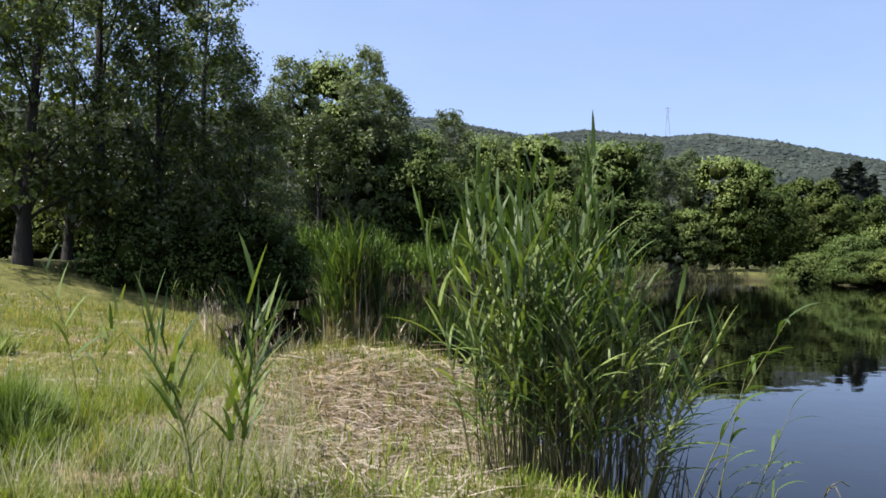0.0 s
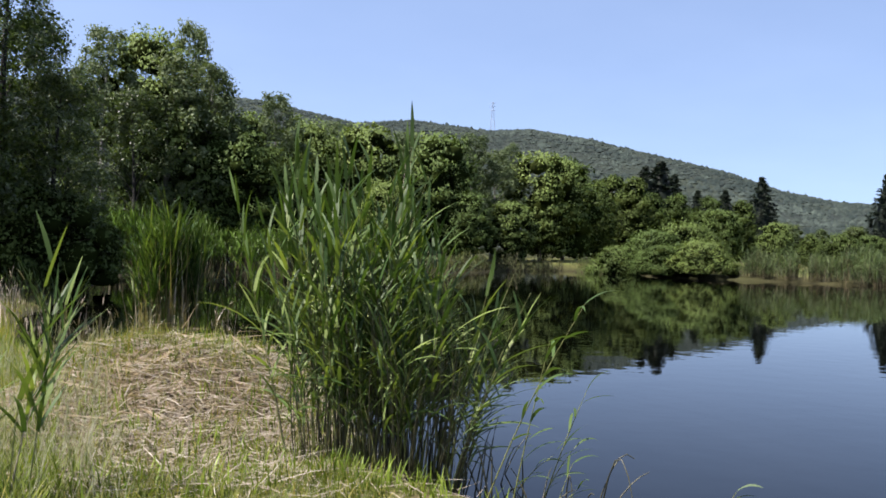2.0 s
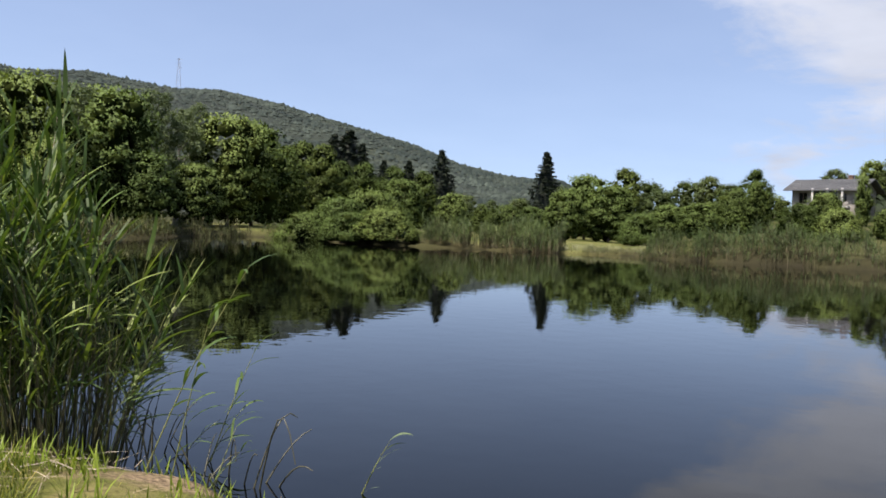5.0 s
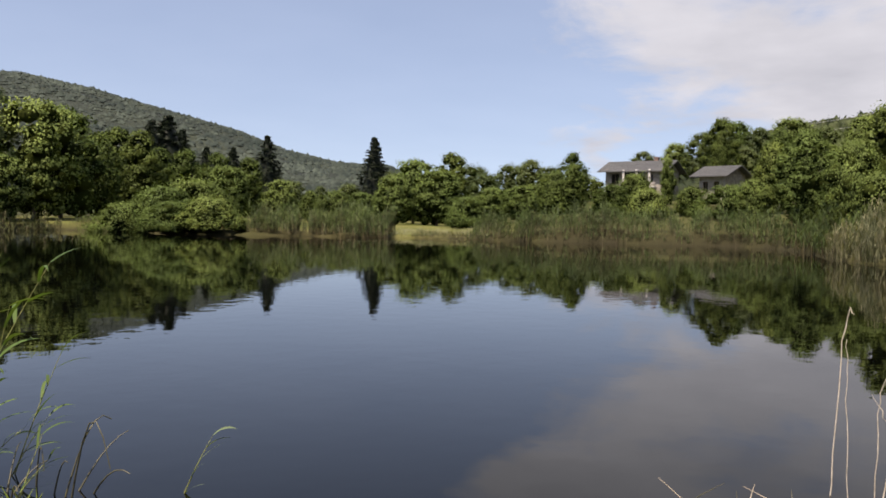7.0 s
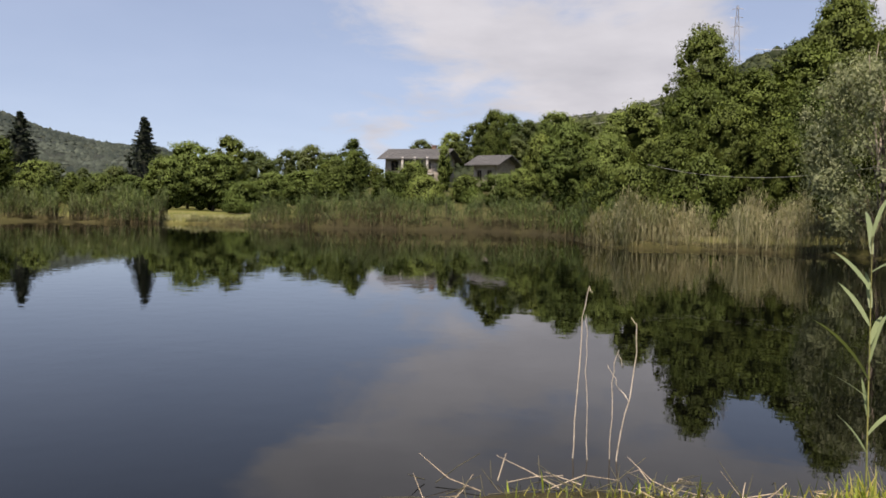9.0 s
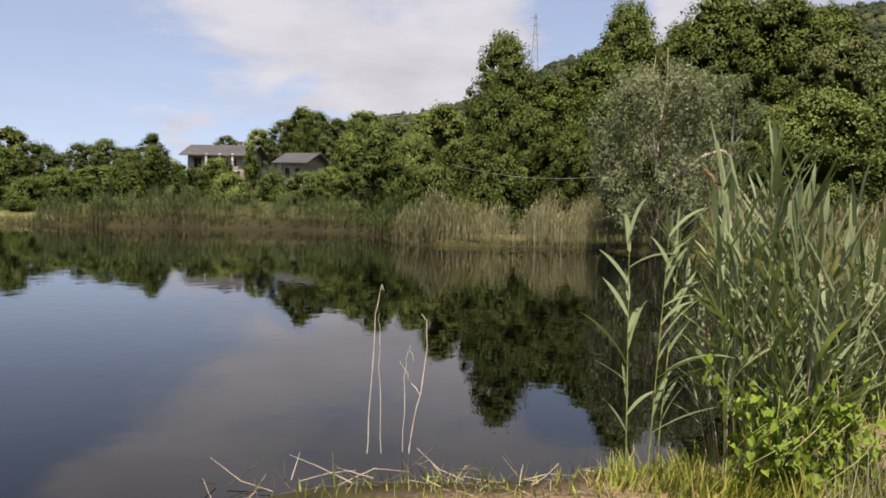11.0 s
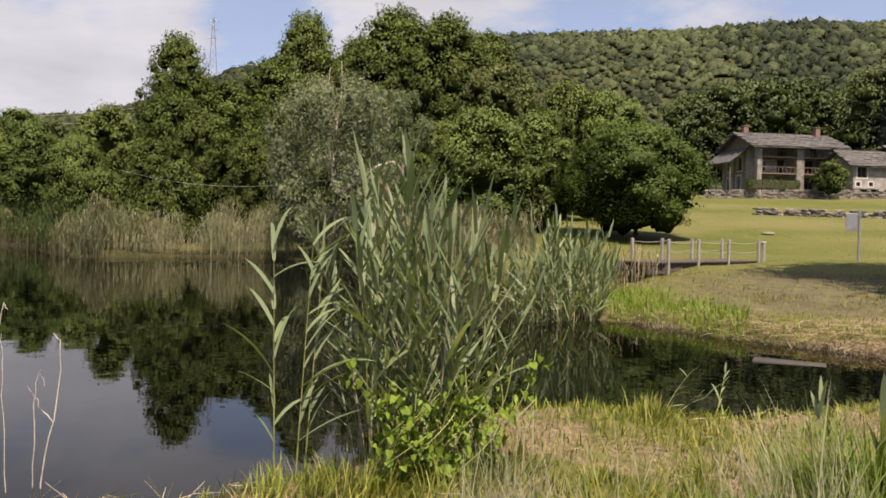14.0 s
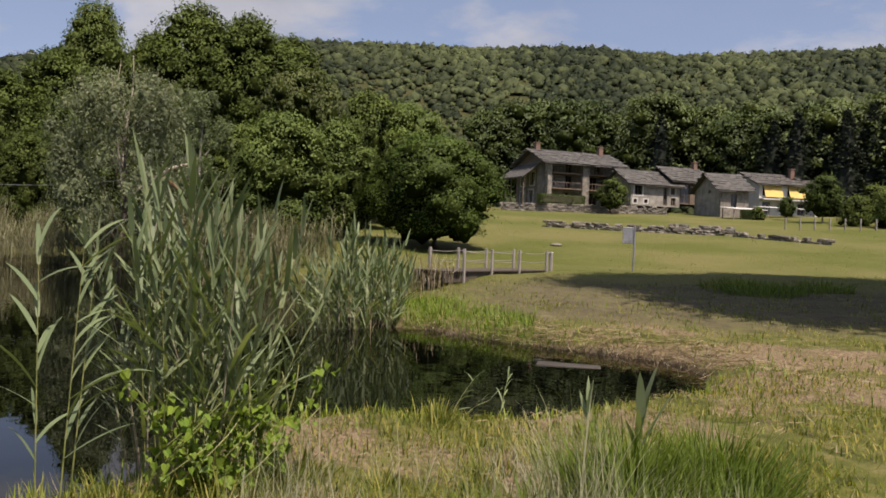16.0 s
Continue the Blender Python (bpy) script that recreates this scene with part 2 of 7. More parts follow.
# stems darkened for the shade under the leaves, and for wet stems in water
DARKSTEM = plain("wet_shaded_reed_stem", (0.03, 0.032, 0.016), (0.075, 0.07, 0.035), 9, 0.5, 0.1, 0.002)


def water_material():
    m, nt, p, out = nodes_of("pond_water")
    p.inputs["Base Color"].default_value = (0.0010, 0.0012, 0.0009, 1)
    p.inputs["Roughness"].default_value, p.inputs["IOR"].default_value, p.inputs["Specular IOR Level"].default_value = 0.015, 1.333, 0.33
    a = noise_node(nt, 2.2, 2, 0.5, "Object", (1, 1, 1))
    b = noise_node(nt, 0.22, 3, 0.55, "Object", (1, 1, 1))
    # wind ripples come in broad patches
    patch = nt.nodes.new("ShaderNodeMapRange")
    patch.inputs["From Min"].default_value, patch.inputs["From Max"].default_value = 0.42, 0.65
    patch.inputs["To Min"].default_value, patch.inputs["To Max"].default_value = 0.4, 1.0
    nt.links.new(noise_node(nt, 0.07, 2).outputs["Fac"], patch.inputs["Value"])
    mul = nt.nodes.new("ShaderNodeMath")
    mul.operation = "MULTIPLY"
    nt.links.new(a.outputs["Fac"], mul.inputs[0])
    nt.links.new(patch.outputs[0], mul.inputs[1])
    add = nt.nodes.new("ShaderNodeMath")
    nt.links.new(mul.outputs[0], add.inputs[0])
    nt.links.new(b.outputs["Fac"], add.inputs[1])
    bump(nt, p, add.outputs[0], 0.11, 0.03)
    return m


def ground_material():
    """Cut grass, hay, mown meadow, dry bare earth and forest floor, by the shares that the sheet carries."""
    m, nt, p, out = nodes_of("ground")

    def share(name):
        a = nt.nodes.new("ShaderNodeAttribute")
        a.attribute_name = name
        return a.outputs["Fac"]
    fine, mid, big = noise_node(nt, 26, 5, 0.7), noise_node(nt, 3.2, 5, 0.65), noise_node(nt, 0.35, 4, 0.6)
    grass = ramp_node(nt, mid.outputs["Fac"], [(0.3, (0.026, 0.030, 0.011)), (0.5, (0.084, 0.092, 0.022)), (0.7, (0.15, 0.132, 0.056))])
    hay = ramp_node(nt, fine.outputs["Fac"], [(0.3, (0.050, 0.036, 0.022)), (0.5, (0.16, 0.12, 0.076)), (0.7, (0.255, 0.20, 0.125))])
    meadow = ramp_node(nt, mid.outputs["Fac"], [(0.25, (0.040, 0.060, 0.010)), (0.5, (0.064, 0.084, 0.015)), (0.75, (0.096, 0.108, 0.024))])
    swath = ramp_node(nt, noise_node(nt, 0.11, 4, 0.6).outputs["Fac"], [(0.38, (0, 0, 0)), (0.62, (0.85, 0.85, 0.85))])
    mead1 = mix_node(nt, big.outputs["Fac"], meadow.outputs[0], (0.080, 0.088, 0.022))
    mead2 = mix_node(nt, swath.outputs[0], mead1, (0.125, 0.118, 0.045))
    earth = ramp_node(nt, noise_node(nt, 1.7, 7, 0.72, "Object", (1, 1, 1)).outputs["Fac"], [(0.3, (0.040, 0.033, 0.021)), (0.46, (0.084, 0.070, 0.045)), (0.58, (0.106, 0.098, 0.048)), (0.72, (0.170, 0.142, 0.095))])
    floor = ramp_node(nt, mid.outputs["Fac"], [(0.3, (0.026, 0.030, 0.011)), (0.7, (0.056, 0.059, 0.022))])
    # ragged edges of the hay patches
    rag = nt.nodes.new("ShaderNodeMapRange")
    rag.inputs["From Min"].default_value, rag.inputs["From Max"].default_value = 0.3, 0.7
    rag.inputs["To Min"].default_value, rag.inputs["To Max"].default_value = -0.65, 0.4
    nt.links.new(noise_node(nt, 1.3, 5, 0.7).outputs["Fac"], rag.inputs["Value"])
    both = nt.nodes.new("ShaderNodeMath")
    nt.links.new(share("hay"), both.inputs[0])
    nt.links.new(rag.outputs[0], both.inputs[1])
    edge = nt.nodes.new("ShaderNodeMapRange")
    edge.inputs["From Min"].default_value, edge.inputs["From Max"].default_value = 0.1, 0.6
    nt.links.new(both.outputs[0], edge.inputs["Value"])
    c = mix_node(nt, edge.outputs[0], grass.outputs[0], hay.outputs[0])
    c = mix_node(nt, share("meadow"), c, mead2)
    c = mix_node(nt, share("earth"), c, earth.outputs[0])
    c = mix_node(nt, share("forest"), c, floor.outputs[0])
    canopy = noise_node(nt, 0.16, 6, 0.72)
    # the ground under the far woods is tinted bluish for distance haze
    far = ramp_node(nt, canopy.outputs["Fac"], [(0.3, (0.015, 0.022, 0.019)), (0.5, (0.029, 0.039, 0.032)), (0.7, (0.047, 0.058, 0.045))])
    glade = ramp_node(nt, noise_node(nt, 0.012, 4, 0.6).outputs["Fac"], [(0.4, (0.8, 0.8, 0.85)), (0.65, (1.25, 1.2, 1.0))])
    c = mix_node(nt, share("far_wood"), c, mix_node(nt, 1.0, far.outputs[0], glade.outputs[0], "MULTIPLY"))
    c = mix_node(nt, share("mud"), c, (0.016, 0.014, 0.008))
    g = ramp_node(nt, fine.outputs["Fac"], [(0.3, (0.7, 0.7, 0.7)), (0.7, (1.2, 1.2, 1.2))])
    nt.links.new(mix_node(nt, 1.0, c, g.outputs[0], "MULTIPLY"), p.inputs["Base Color"])
    p.inputs["Roughness"].default_value = 0.95
    p.inputs["Specular IOR Level"].default_value = 0.15
    low, high = nt.nodes.new("ShaderNodeMath"), nt.nodes.new("ShaderNodeMath")
    low.operation = high.operation = "MULTIPLY"
    low.inputs[1].default_value, high.inputs[1].default_value = 0.03, 5.0
    nt.links.new(fine.outputs["Fac"], low.inputs[0])
    nt.links.new(canopy.outputs["Fac"], high.inputs[0])
    pick = nt.nodes.new("ShaderNodeMix")
    nt.links.new(share("far_wood"), pick.inputs["Factor"])
    nt.links.new(low.outputs[0], pick.inputs["A"])
    nt.links.new(high.outputs[0], pick.inputs["B"])
    bump(nt, p, pick.outputs["Result"], 0.8, 1.0)
    return m

# ---- mesh helpers ----
def mesh_of(name, chunks, mats=(), smooth=False, normals=None):
    """One mesh out of (vertices, faces, material index) arrays; faces are rows of 3 or 4. normals: rounded vertex normals."""
    vs, loops, starts, totals, mi, base, at = [], [], [], [], [], 0, 0
    for ch in chunks:
        v, f, k = ch if len(ch) == 3 else (*ch, 0)
        v, f = np.asarray(v, float).reshape(-1, 3), np.asarray(f, int)
        if not len(f):
            continue
        vs.append(v)
        loops.append((f + base).ravel())
        starts.append(at + np.arange(len(f)) * f.shape[1])
        totals.append(np.full(len(f), f.shape[1]))
        mi.append(np.full(len(f), k))
        base += len(v)
        at += f.size
    me = bpy.data.meshes.new(name)
    v = np.concatenate(vs)
    lo, st, to, mi = (np.concatenate(a) for a in (loops, starts, totals, mi))
    me.vertices.add(len(v))
    me.vertices.foreach_set("co", v.ravel())
    me.loops.add(len(lo))
    me.loops.foreach_set("vertex_index", lo.astype(np.int32))
    me.polygons.add(len(st))
    me.polygons.foreach_set("loop_start", st.astype(np.int32))
    me.polygons.foreach_set("material_index", mi.astype(np.int32))
    if smooth:
        me.polygons.foreach_set("use_smooth", np.ones(len(st), bool))
    for m in mats:
        me.materials.append(m)
    me.update(calc_edges=True)
    if normals is not None:
        me.normals_split_custom_set_from_vertices(normals)
    return me


def bm_mesh(name, bm, material):
    me = bpy.data.meshes.new(name)
    bm.to_mesh(me)
    bm.free()
    if material:
        me.materials.append(material)
    return me


def part(name, data, parent, label="", m=None):
    ob = new(name, data)
    ob.parent = parent
    if m is not None:
        ob.matrix_basis = m
    return tagged(ob, label)


def thing(name, label, category, m=None, data=None, group="", kind=""):
    ob = new(name, data)
    if m is not None:
        ob.matrix_basis = m
    return tagged(ob, label, category, group, kind)


def box(bm, x0, x1, y0, y1, z0, z1, bevel=0.0):
    """A box between limits, with worn edges."""
    r = bmesh.ops.create_cube(bm, size=1, matrix=Matrix.LocRotScale(((x0 + x1) / 2, (y0 + y1) / 2, (z0 + z1) / 2), None, (x1 - x0, y1 - y0, z1 - z0)))
    if bevel:
        es = list({e for v in r["verts"] for e in v.link_edges})
        bmesh.ops.bevel(bm, geom=es, offset=bevel, segments=1, affect="EDGES")


def rng(seed):
    return np.random.default_rng(seed)


def ribbons(base, az, el, length, width, droop, seg=4, lean=0.0, blunt=0.15):
    """Blades: strips that start at base, head az (bearing) and el, and sink by droop along their length."""
    n = len(base)
    s = np.linspace(0, 1, seg + 1)
    e = el[:, None] - droop[:, None] * s[None, :] ** 1.2
    d = np.stack([np.cos(e) * np.sin(az)[:, None], np.cos(e) * np.cos(az)[:, None], np.sin(e)], -1)
    step = (length / seg)[:, None, None] * (d[:, :-1] + d[:, 1:]) / 2
    p = np.concatenate([np.zeros((n, 1, 3)), np.cumsum(step, 1)], 1) + base[:, None]
    side = np.stack([np.cos(az), -np.sin(az), np.broadcast_to(lean, (n,))], -1)
    side /= np.linalg.norm(side, axis=1, keepdims=True)
    w = np.sin(np.pi * (blunt + (1 - blunt) * s)) ** 0.75
    w = w[None, :, None] * (width / 2)[:, None, None]
    v = np.stack([p - side[:, None] * w, p + side[:, None] * w], 2)
    i = (np.arange(n) * (seg + 1) * 2)[:, None] + np.arange(seg)[None, :] * 2
    f = np.stack([i, i + 1, i + 3, i + 2], -1).reshape(-1, 4)
    return v.reshape(-1, 3), f


def tubes(path, radius, k=5):
    """Round stems along paths (n, m, 3) with radii (n, m)."""
    path, radius = np.asarray(path, float), np.asarray(radius, float)
    n, m, _ = path.shape
    t = np.gradient(path, axis=1)
    t /= np.maximum(np.linalg.norm(t, axis=2, keepdims=True), 1e-9)
    ref = np.where(np.abs(t[..., 2:3]) < 0.9, [0, 0, 1.0], [1.0, 0, 0])
    a = np.cross(t, ref)
    a /= np.maximum(np.linalg.norm(a, axis=2, keepdims=True), 1e-9)
    b = np.cross(t, a)
    ang = np.arange(k) / k * 2 * np.pi
    ring = a[:, :, None] * np.cos(ang)[None, None, :, None] + b[:, :, None] * np.sin(ang)[None, None, :, None]
    v = path[:, :, None] + ring * radius[:, :, None, None]
    i = np.arange(n)[:, None, None] * m * k + np.arange(m - 1)[None, :, None] * k
    j = np.arange(k)[None, None, :]
    j2 = (j + 1) % k
    f = np.stack([i + j, i + j2, i + k + j2, i + k + j], -1).reshape(-1, 4)
    return v.reshape(-1, 3), f


def cards(p, normal, size, aspect, seed, jitter=0.33, tri=False):
    """Small leaves: lozenges of the given half length, facing about along normal."""
    r = rng(seed)
    n = len(p)
    nn = normal / np.maximum(np.linalg.norm(normal, axis=1, keepdims=True), 1e-6) + r.normal(0, jitter, (n, 3))
    nn /= np.linalg.norm(nn, axis=1, keepdims=True)
    u = np.cross(nn, r.normal(0, 1, (n, 3)))
    u /= np.maximum(np.linalg.norm(u, axis=1, keepdims=True), 1e-9)
    w = np.cross(nn, u)
    s = (np.broadcast_to(size, (n,)) * r.uniform(0.6, 1.3, n))[:, None]
    if tri:
        v = np.stack([p - u * s * 0.8, p + w * s * aspect * 1.5 + u * s * 0.5, p - w * s * aspect * 1.1 + u * s * 0.9], 1)
        return v.reshape(-1, 3), np.arange(n * 3).reshape(-1, 3)
    v = np.stack([p - u * s, p + w * s * aspect + u * s * 0.15, p + u * s, p - w * s * aspect + u * s * 0.15], 1)
    f = np.arange(n * 4).reshape(-1, 4)
    return v.reshape(-1, 3), f


# ---- the lie of the land ----
POND = np.array([
    (1.95, 6.0), (2.4, 5.25), (2.35, 4.3), (2.5, 3.3), (3.0, 2.5), (3.7, 2.1), (4.4, 1.75), (4.85, 1.1), (5.1, 0.2), (5.5, -0.6), (6.3, -1.5), (7.1, -2.3), (7.05, -3.0), (6.8, -3.7),
    (6.4, -4.3), (6.5, -5.0), (6.9, -6.2), (7.1, -7.3), (8.4, -8.6), (9.6, -9.0), (10.6, -8.6), (11.5, -8.0), (12.6, -7.5), (14.0, -7.2), (14.6, -6.6), (16.5, -6.2), (20, -8.6),
    (25, -13.2), (27, -14.6), (28, -13.2), (27, -10), (31, -7), (36, -4), (38.3, -1), (39, 2.5), (37.8, 6.5), (42, 9), (48, 11), (55, 15), (55.5, 19), (54.3, 25), (53, 33),
    (54.5, 38), (53, 42), (49.5, 47), (46, 53), (44, 62), (46, 72), (42, 80), (34, 74), (27, 64), (19, 58), (11, 54), (4, 53), (0, 50), (-1.0, 41), (-1.3, 33), (-1.8, 27),
    (-2.3, 22), (-1.8, 16), (-0.7, 12.4), (0.5, 11.0), (1.5, 10.0), (2.0, 8.6), (1.8, 7.2)])


def shore_distance(x, y):
    """Metres from the shore, positive on land."""
    x, y = np.asarray(x, float), np.asarray(y, float)
    best, inside = np.full(x.shape, 1e9), np.zeros(x.shape, bool)
    for (ax, ay), (bx, by) in zip(POND, np.roll(POND, -1, 0)):
        ex, ey = bx - ax, by - ay
        t = np.clip(((x - ax) * ex + (y - ay) * ey) / (ex * ex + ey * ey), 0, 1)
        best = np.minimum(best, np.hypot(x - ax - t * ex, y - ay - t * ey))
        cross = (ay > y) != (by > y)
        inside ^= cross & (x < ex * (y - ay) / (ey if abs(ey) > 1e-9 else 1e-9) + ax)
    return np.where(inside, -best, best)


def smooth(a, b, v):
    t = np.clip((v - a) / (b - a), 0, 1)
    return t * t * (3 - 2 * t)


def wave(x, y, s, k=0.0):
    return np.sin(x * s + 1.7 * np.sin(y * s * 0.73 + k) + k) * np.cos(y * s * 1.1 + 1.3 * np.sin(x * s * 0.61 - k))


def bearing_of(x, y):
    return np.degrees(np.arctan2(x, y))


RIDGE_B = [-60, -20, 8, 13, 15, 19, 24, 27, 31, 36, 40, 43, 46.5, 50, 56, 64, 69, 72, 76, 81, 84, 89, 92, 106, 112, 118, 123, 133, 144, 170, 190]
RIDGE_E = [7.0, 9.5, 9.7, 8.9, 8.5, 8.8, 8.2, 8.35, 7.7, 6.5, 5.5, 4.4, 3.65, 3.5, 0.5, 0.2, 2.4, 4.6, 5.5, 6.1, 7.1, 9.2, 10.0, 11.9, 12.1, 12.2, 12.3, 11.7, 11.7, 9.0, 2.0]
RANGE_B, RANGE_D = [-60, 50, 58, 66, 75, 88, 96, 190], [900, 900, 520, 260, 300, 430, 480, 480]


def land(x, y):
    x, y = np.asarray(x, float), np.asarray(y, float)
    sd, r, b = shore_distance(x, y), np.hypot(x, y), bearing_of(x, y)
    out = 0.26 * (1 - np.exp(-np.maximum(sd, 0) / 0.35)) + 0.012 * np.minimum(np.maximum(sd, 0), 20)
    z = np.where(sd < 0, np.maximum(0.55 * sd, -0.9), out)
    dry = smooth(0.05, 0.5, sd)
    z = z + dry * (0.03 * wave(x, y, 2.1) + 0.02 * wave(x, y, 5.3, 1.0)) * smooth(60, 20, r)
    # heap of cut reed
    z = z + 0.56 * np.exp(-(((x - 0.35) / 1.3) ** 2 + ((y - 8.7) / 1.35) ** 2) ** 1.3) * smooth(0.0, 0.35, sd)
    # the bank climbs to the alders, the far side climbs to the farm and the hills
    left = smooth(6, -5, b) * smooth(-150, -100, b)
    z = z + smooth(0.3, 7, sd) * left * np.clip(0.062 * (r - 7), 0, 1.35)
    back = smooth(54, 64, b) * smooth(98, 92, b)
    z = z + dry * back * np.clip(0.058 * (r - 52), 0, 6)
    mead = smooth(93, 103, b) * smooth(175, 160, b)
    z = z + dry * mead * (np.clip(0.075 * (r - 42), 0, 5.3) + 0.25 * smooth(20, 40, r))
    far = smooth(-60, -40, b) * smooth(56, 50, b)
    z = z + dry * far * np.clip(0.012 * (r - 70), 0, 3)
    # hills
    dist = np.interp(b, RANGE_B, RANGE_D)
    top = 1.75 + dist * np.tan(np.radians(np.interp(b, RIDGE_B, RIDGE_E))) - 7
    r0 = np.where(b < 56, 230, 125)
    f = np.clip((r - r0) / (dist - r0), 0, 1)
    hill = np.maximum(top, 0) * (0.35 * f + 0.65 * smooth(0, 1, f)) * smooth(-60, -45, b) * smooth(190, 172, b)
    hill = hill * (1 - 0.8 * smooth(1.0, 3.0, r / dist))
    return z + hill


def land1(x, y):
    return float(land(np.array([x]), np.array([y]))[0])


# ---- ground, one sheet to the horizon ----
def build_ground():
    rad = np.concatenate([[0.0], np.arange(0.5, 14, 0.15), 14 * (1.036 ** np.arange(0, 200))])
    rad = rad[rad < 4600]
    ang = np.concatenate([np.arange(-25, 150, 0.6), np.arange(150, 335, 2.5)])
    a = np.radians(ang)
    x, y = rad[1:, None] * np.sin(a)[None], rad[1:, None] * np.cos(a)[None]
    z = land(x, y)
    m, n = x.shape
    v = np.concatenate([[[0, 0, land1(0, 0)]], np.stack([x, y, z], -1).reshape(-1, 3)])
    i, j = np.arange(m - 1)[:, None], np.arange(n)[None]
    j2 = (j + 1) % n
    quad = np.stack([1 + i * n + j, 1 + (i + 1) * n + j, 1 + (i + 1) * n + j2, 1 + i * n + j2], -1).reshape(-1, 4)
    jj = np.arange(n)
    fan = np.stack([np.zeros(n, int), 1 + jj, 1 + (jj + 1) % n], -1)
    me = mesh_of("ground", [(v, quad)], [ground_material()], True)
    bmf = bmesh.new()
    bmf.from_mesh(me)
    bmf.verts.ensure_lookup_table()
    for t in fan:
        bmf.faces.new([bmf.verts[k] for k in t]).smooth = True
    bmf.normal_update()
    bmf.to_mesh(me)
    bmf.free()
    X, Y = v[:, 0], v[:, 1]
    sd, r, b = shore_distance(X, Y), np.hypot(X, Y), bearing_of(X, Y)
    hay = np.clip(smooth(2.2, 0.3, np.hypot((X - 0.4) / 1.1, Y - 8.2) - 0.6) + 0.8 * smooth(-0.05, 0.45, wave(X, Y, 0.9, 2.0)) * smooth(22, 10, r)
                  + 0.6 * smooth(-0.1, 0.5, wave(X, Y, 1.6, 0.5)) * smooth(3.5, 1.0, sd) * smooth(30, 16, r), 0, 1)
    shares = {
        "hay": hay * (1 - 0.1 * smooth(95, 110, b)),
        "meadow": smooth(24, 33, r - 6 * smooth(125, 118, b)) * smooth(92, 100, b) * smooth(128, 112, r) + smooth(57, 61, r) * smooth(130, 115, r) * smooth(20, 26, b) * smooth(66, 62, b),
        "earth": smooth(15.5, 18.5, r + 1.5 * wave(X, Y, 0.5)) * smooth(31, 27, r + wave(X, Y, 0.6, 1)) * smooth(116, 124, b) * 0.9,
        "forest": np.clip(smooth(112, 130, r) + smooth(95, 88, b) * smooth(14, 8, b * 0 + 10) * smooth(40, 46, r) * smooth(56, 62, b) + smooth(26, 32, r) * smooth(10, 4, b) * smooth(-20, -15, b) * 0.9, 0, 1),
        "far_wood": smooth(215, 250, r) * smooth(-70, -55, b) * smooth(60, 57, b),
        "mud": np.maximum(np.maximum(smooth(0.22, -0.1, sd), 0.85 * smooth(1.1, 0.5, sd) * (X > 3.6) * (Y > -0.3) * (Y < 2.8)), 0.7 * smooth(3.2, 1.5, sd) * smooth(24, 34, r) * smooth(100, 90, b) * (1 - smooth(49.5, 50.5, b) * smooth(54.5, 53.5, b))),
    }
    for k, val in shares.items():
        at = me.attributes.new(k, "FLOAT", "POINT")
        at.data.foreach_set("value", np.clip(val, 0, 1).astype(np.float32))
    return tagged(new("ground", me), "pond bank of cut yellow-green grass and hay, rising to meadow", "ground", kind="structure")


ground = build_ground()


def build_water():
    lo, hi = POND.min(0) - 1.5, POND.max(0) + 1.5
    nx, ny = 60, 90
    gx, gy = np.meshgrid(np.linspace(lo[0], hi[0], nx), np.linspace(lo[1], hi[1], ny))
    v = np.stack([gx, gy, np.zeros_like(gx)], -1).reshape(-1, 3)
    i, j = np.arange(ny - 1)[:, None], np.arange(nx - 1)[None]
    f = np.stack([i * nx + j, i * nx + j + 1, (i + 1) * nx + j + 1, (i + 1) * nx + j], -1).reshape(-1, 4)
    mid = v[f].mean(1)
    f = f[shore_distance(mid[:, 0], mid[:, 1]) < 2.5]
    return tagged(new("water", mesh_of("water", [(v, f)], [water_material()], True)), "dark still pond water reflecting sky and trees", "water", kind="structure")


water = build_water()

# ---- trees ----
def envelope(style, t):
    """Crown radius as a share of the widest, over the crown's height 0 to 1."""
    if style == "round":
        return np.sin(np.pi * (0.12 + 0.83 * t)) ** 0.6
    if style == "tall":
        return np.sin(np.pi * (0.1 + 0.86 * t) ** 0.9) ** 0.75
    if style == "bush":
        return np.cos(np.pi / 2 * t ** 1.3) ** 0.55
    if style == "conifer":
        return (1 - t) ** 0.85 * 0.97 + 0.03
    return np.sin(np.pi * (0.08 + 0.87 * t ** 1.15)) ** 0.8


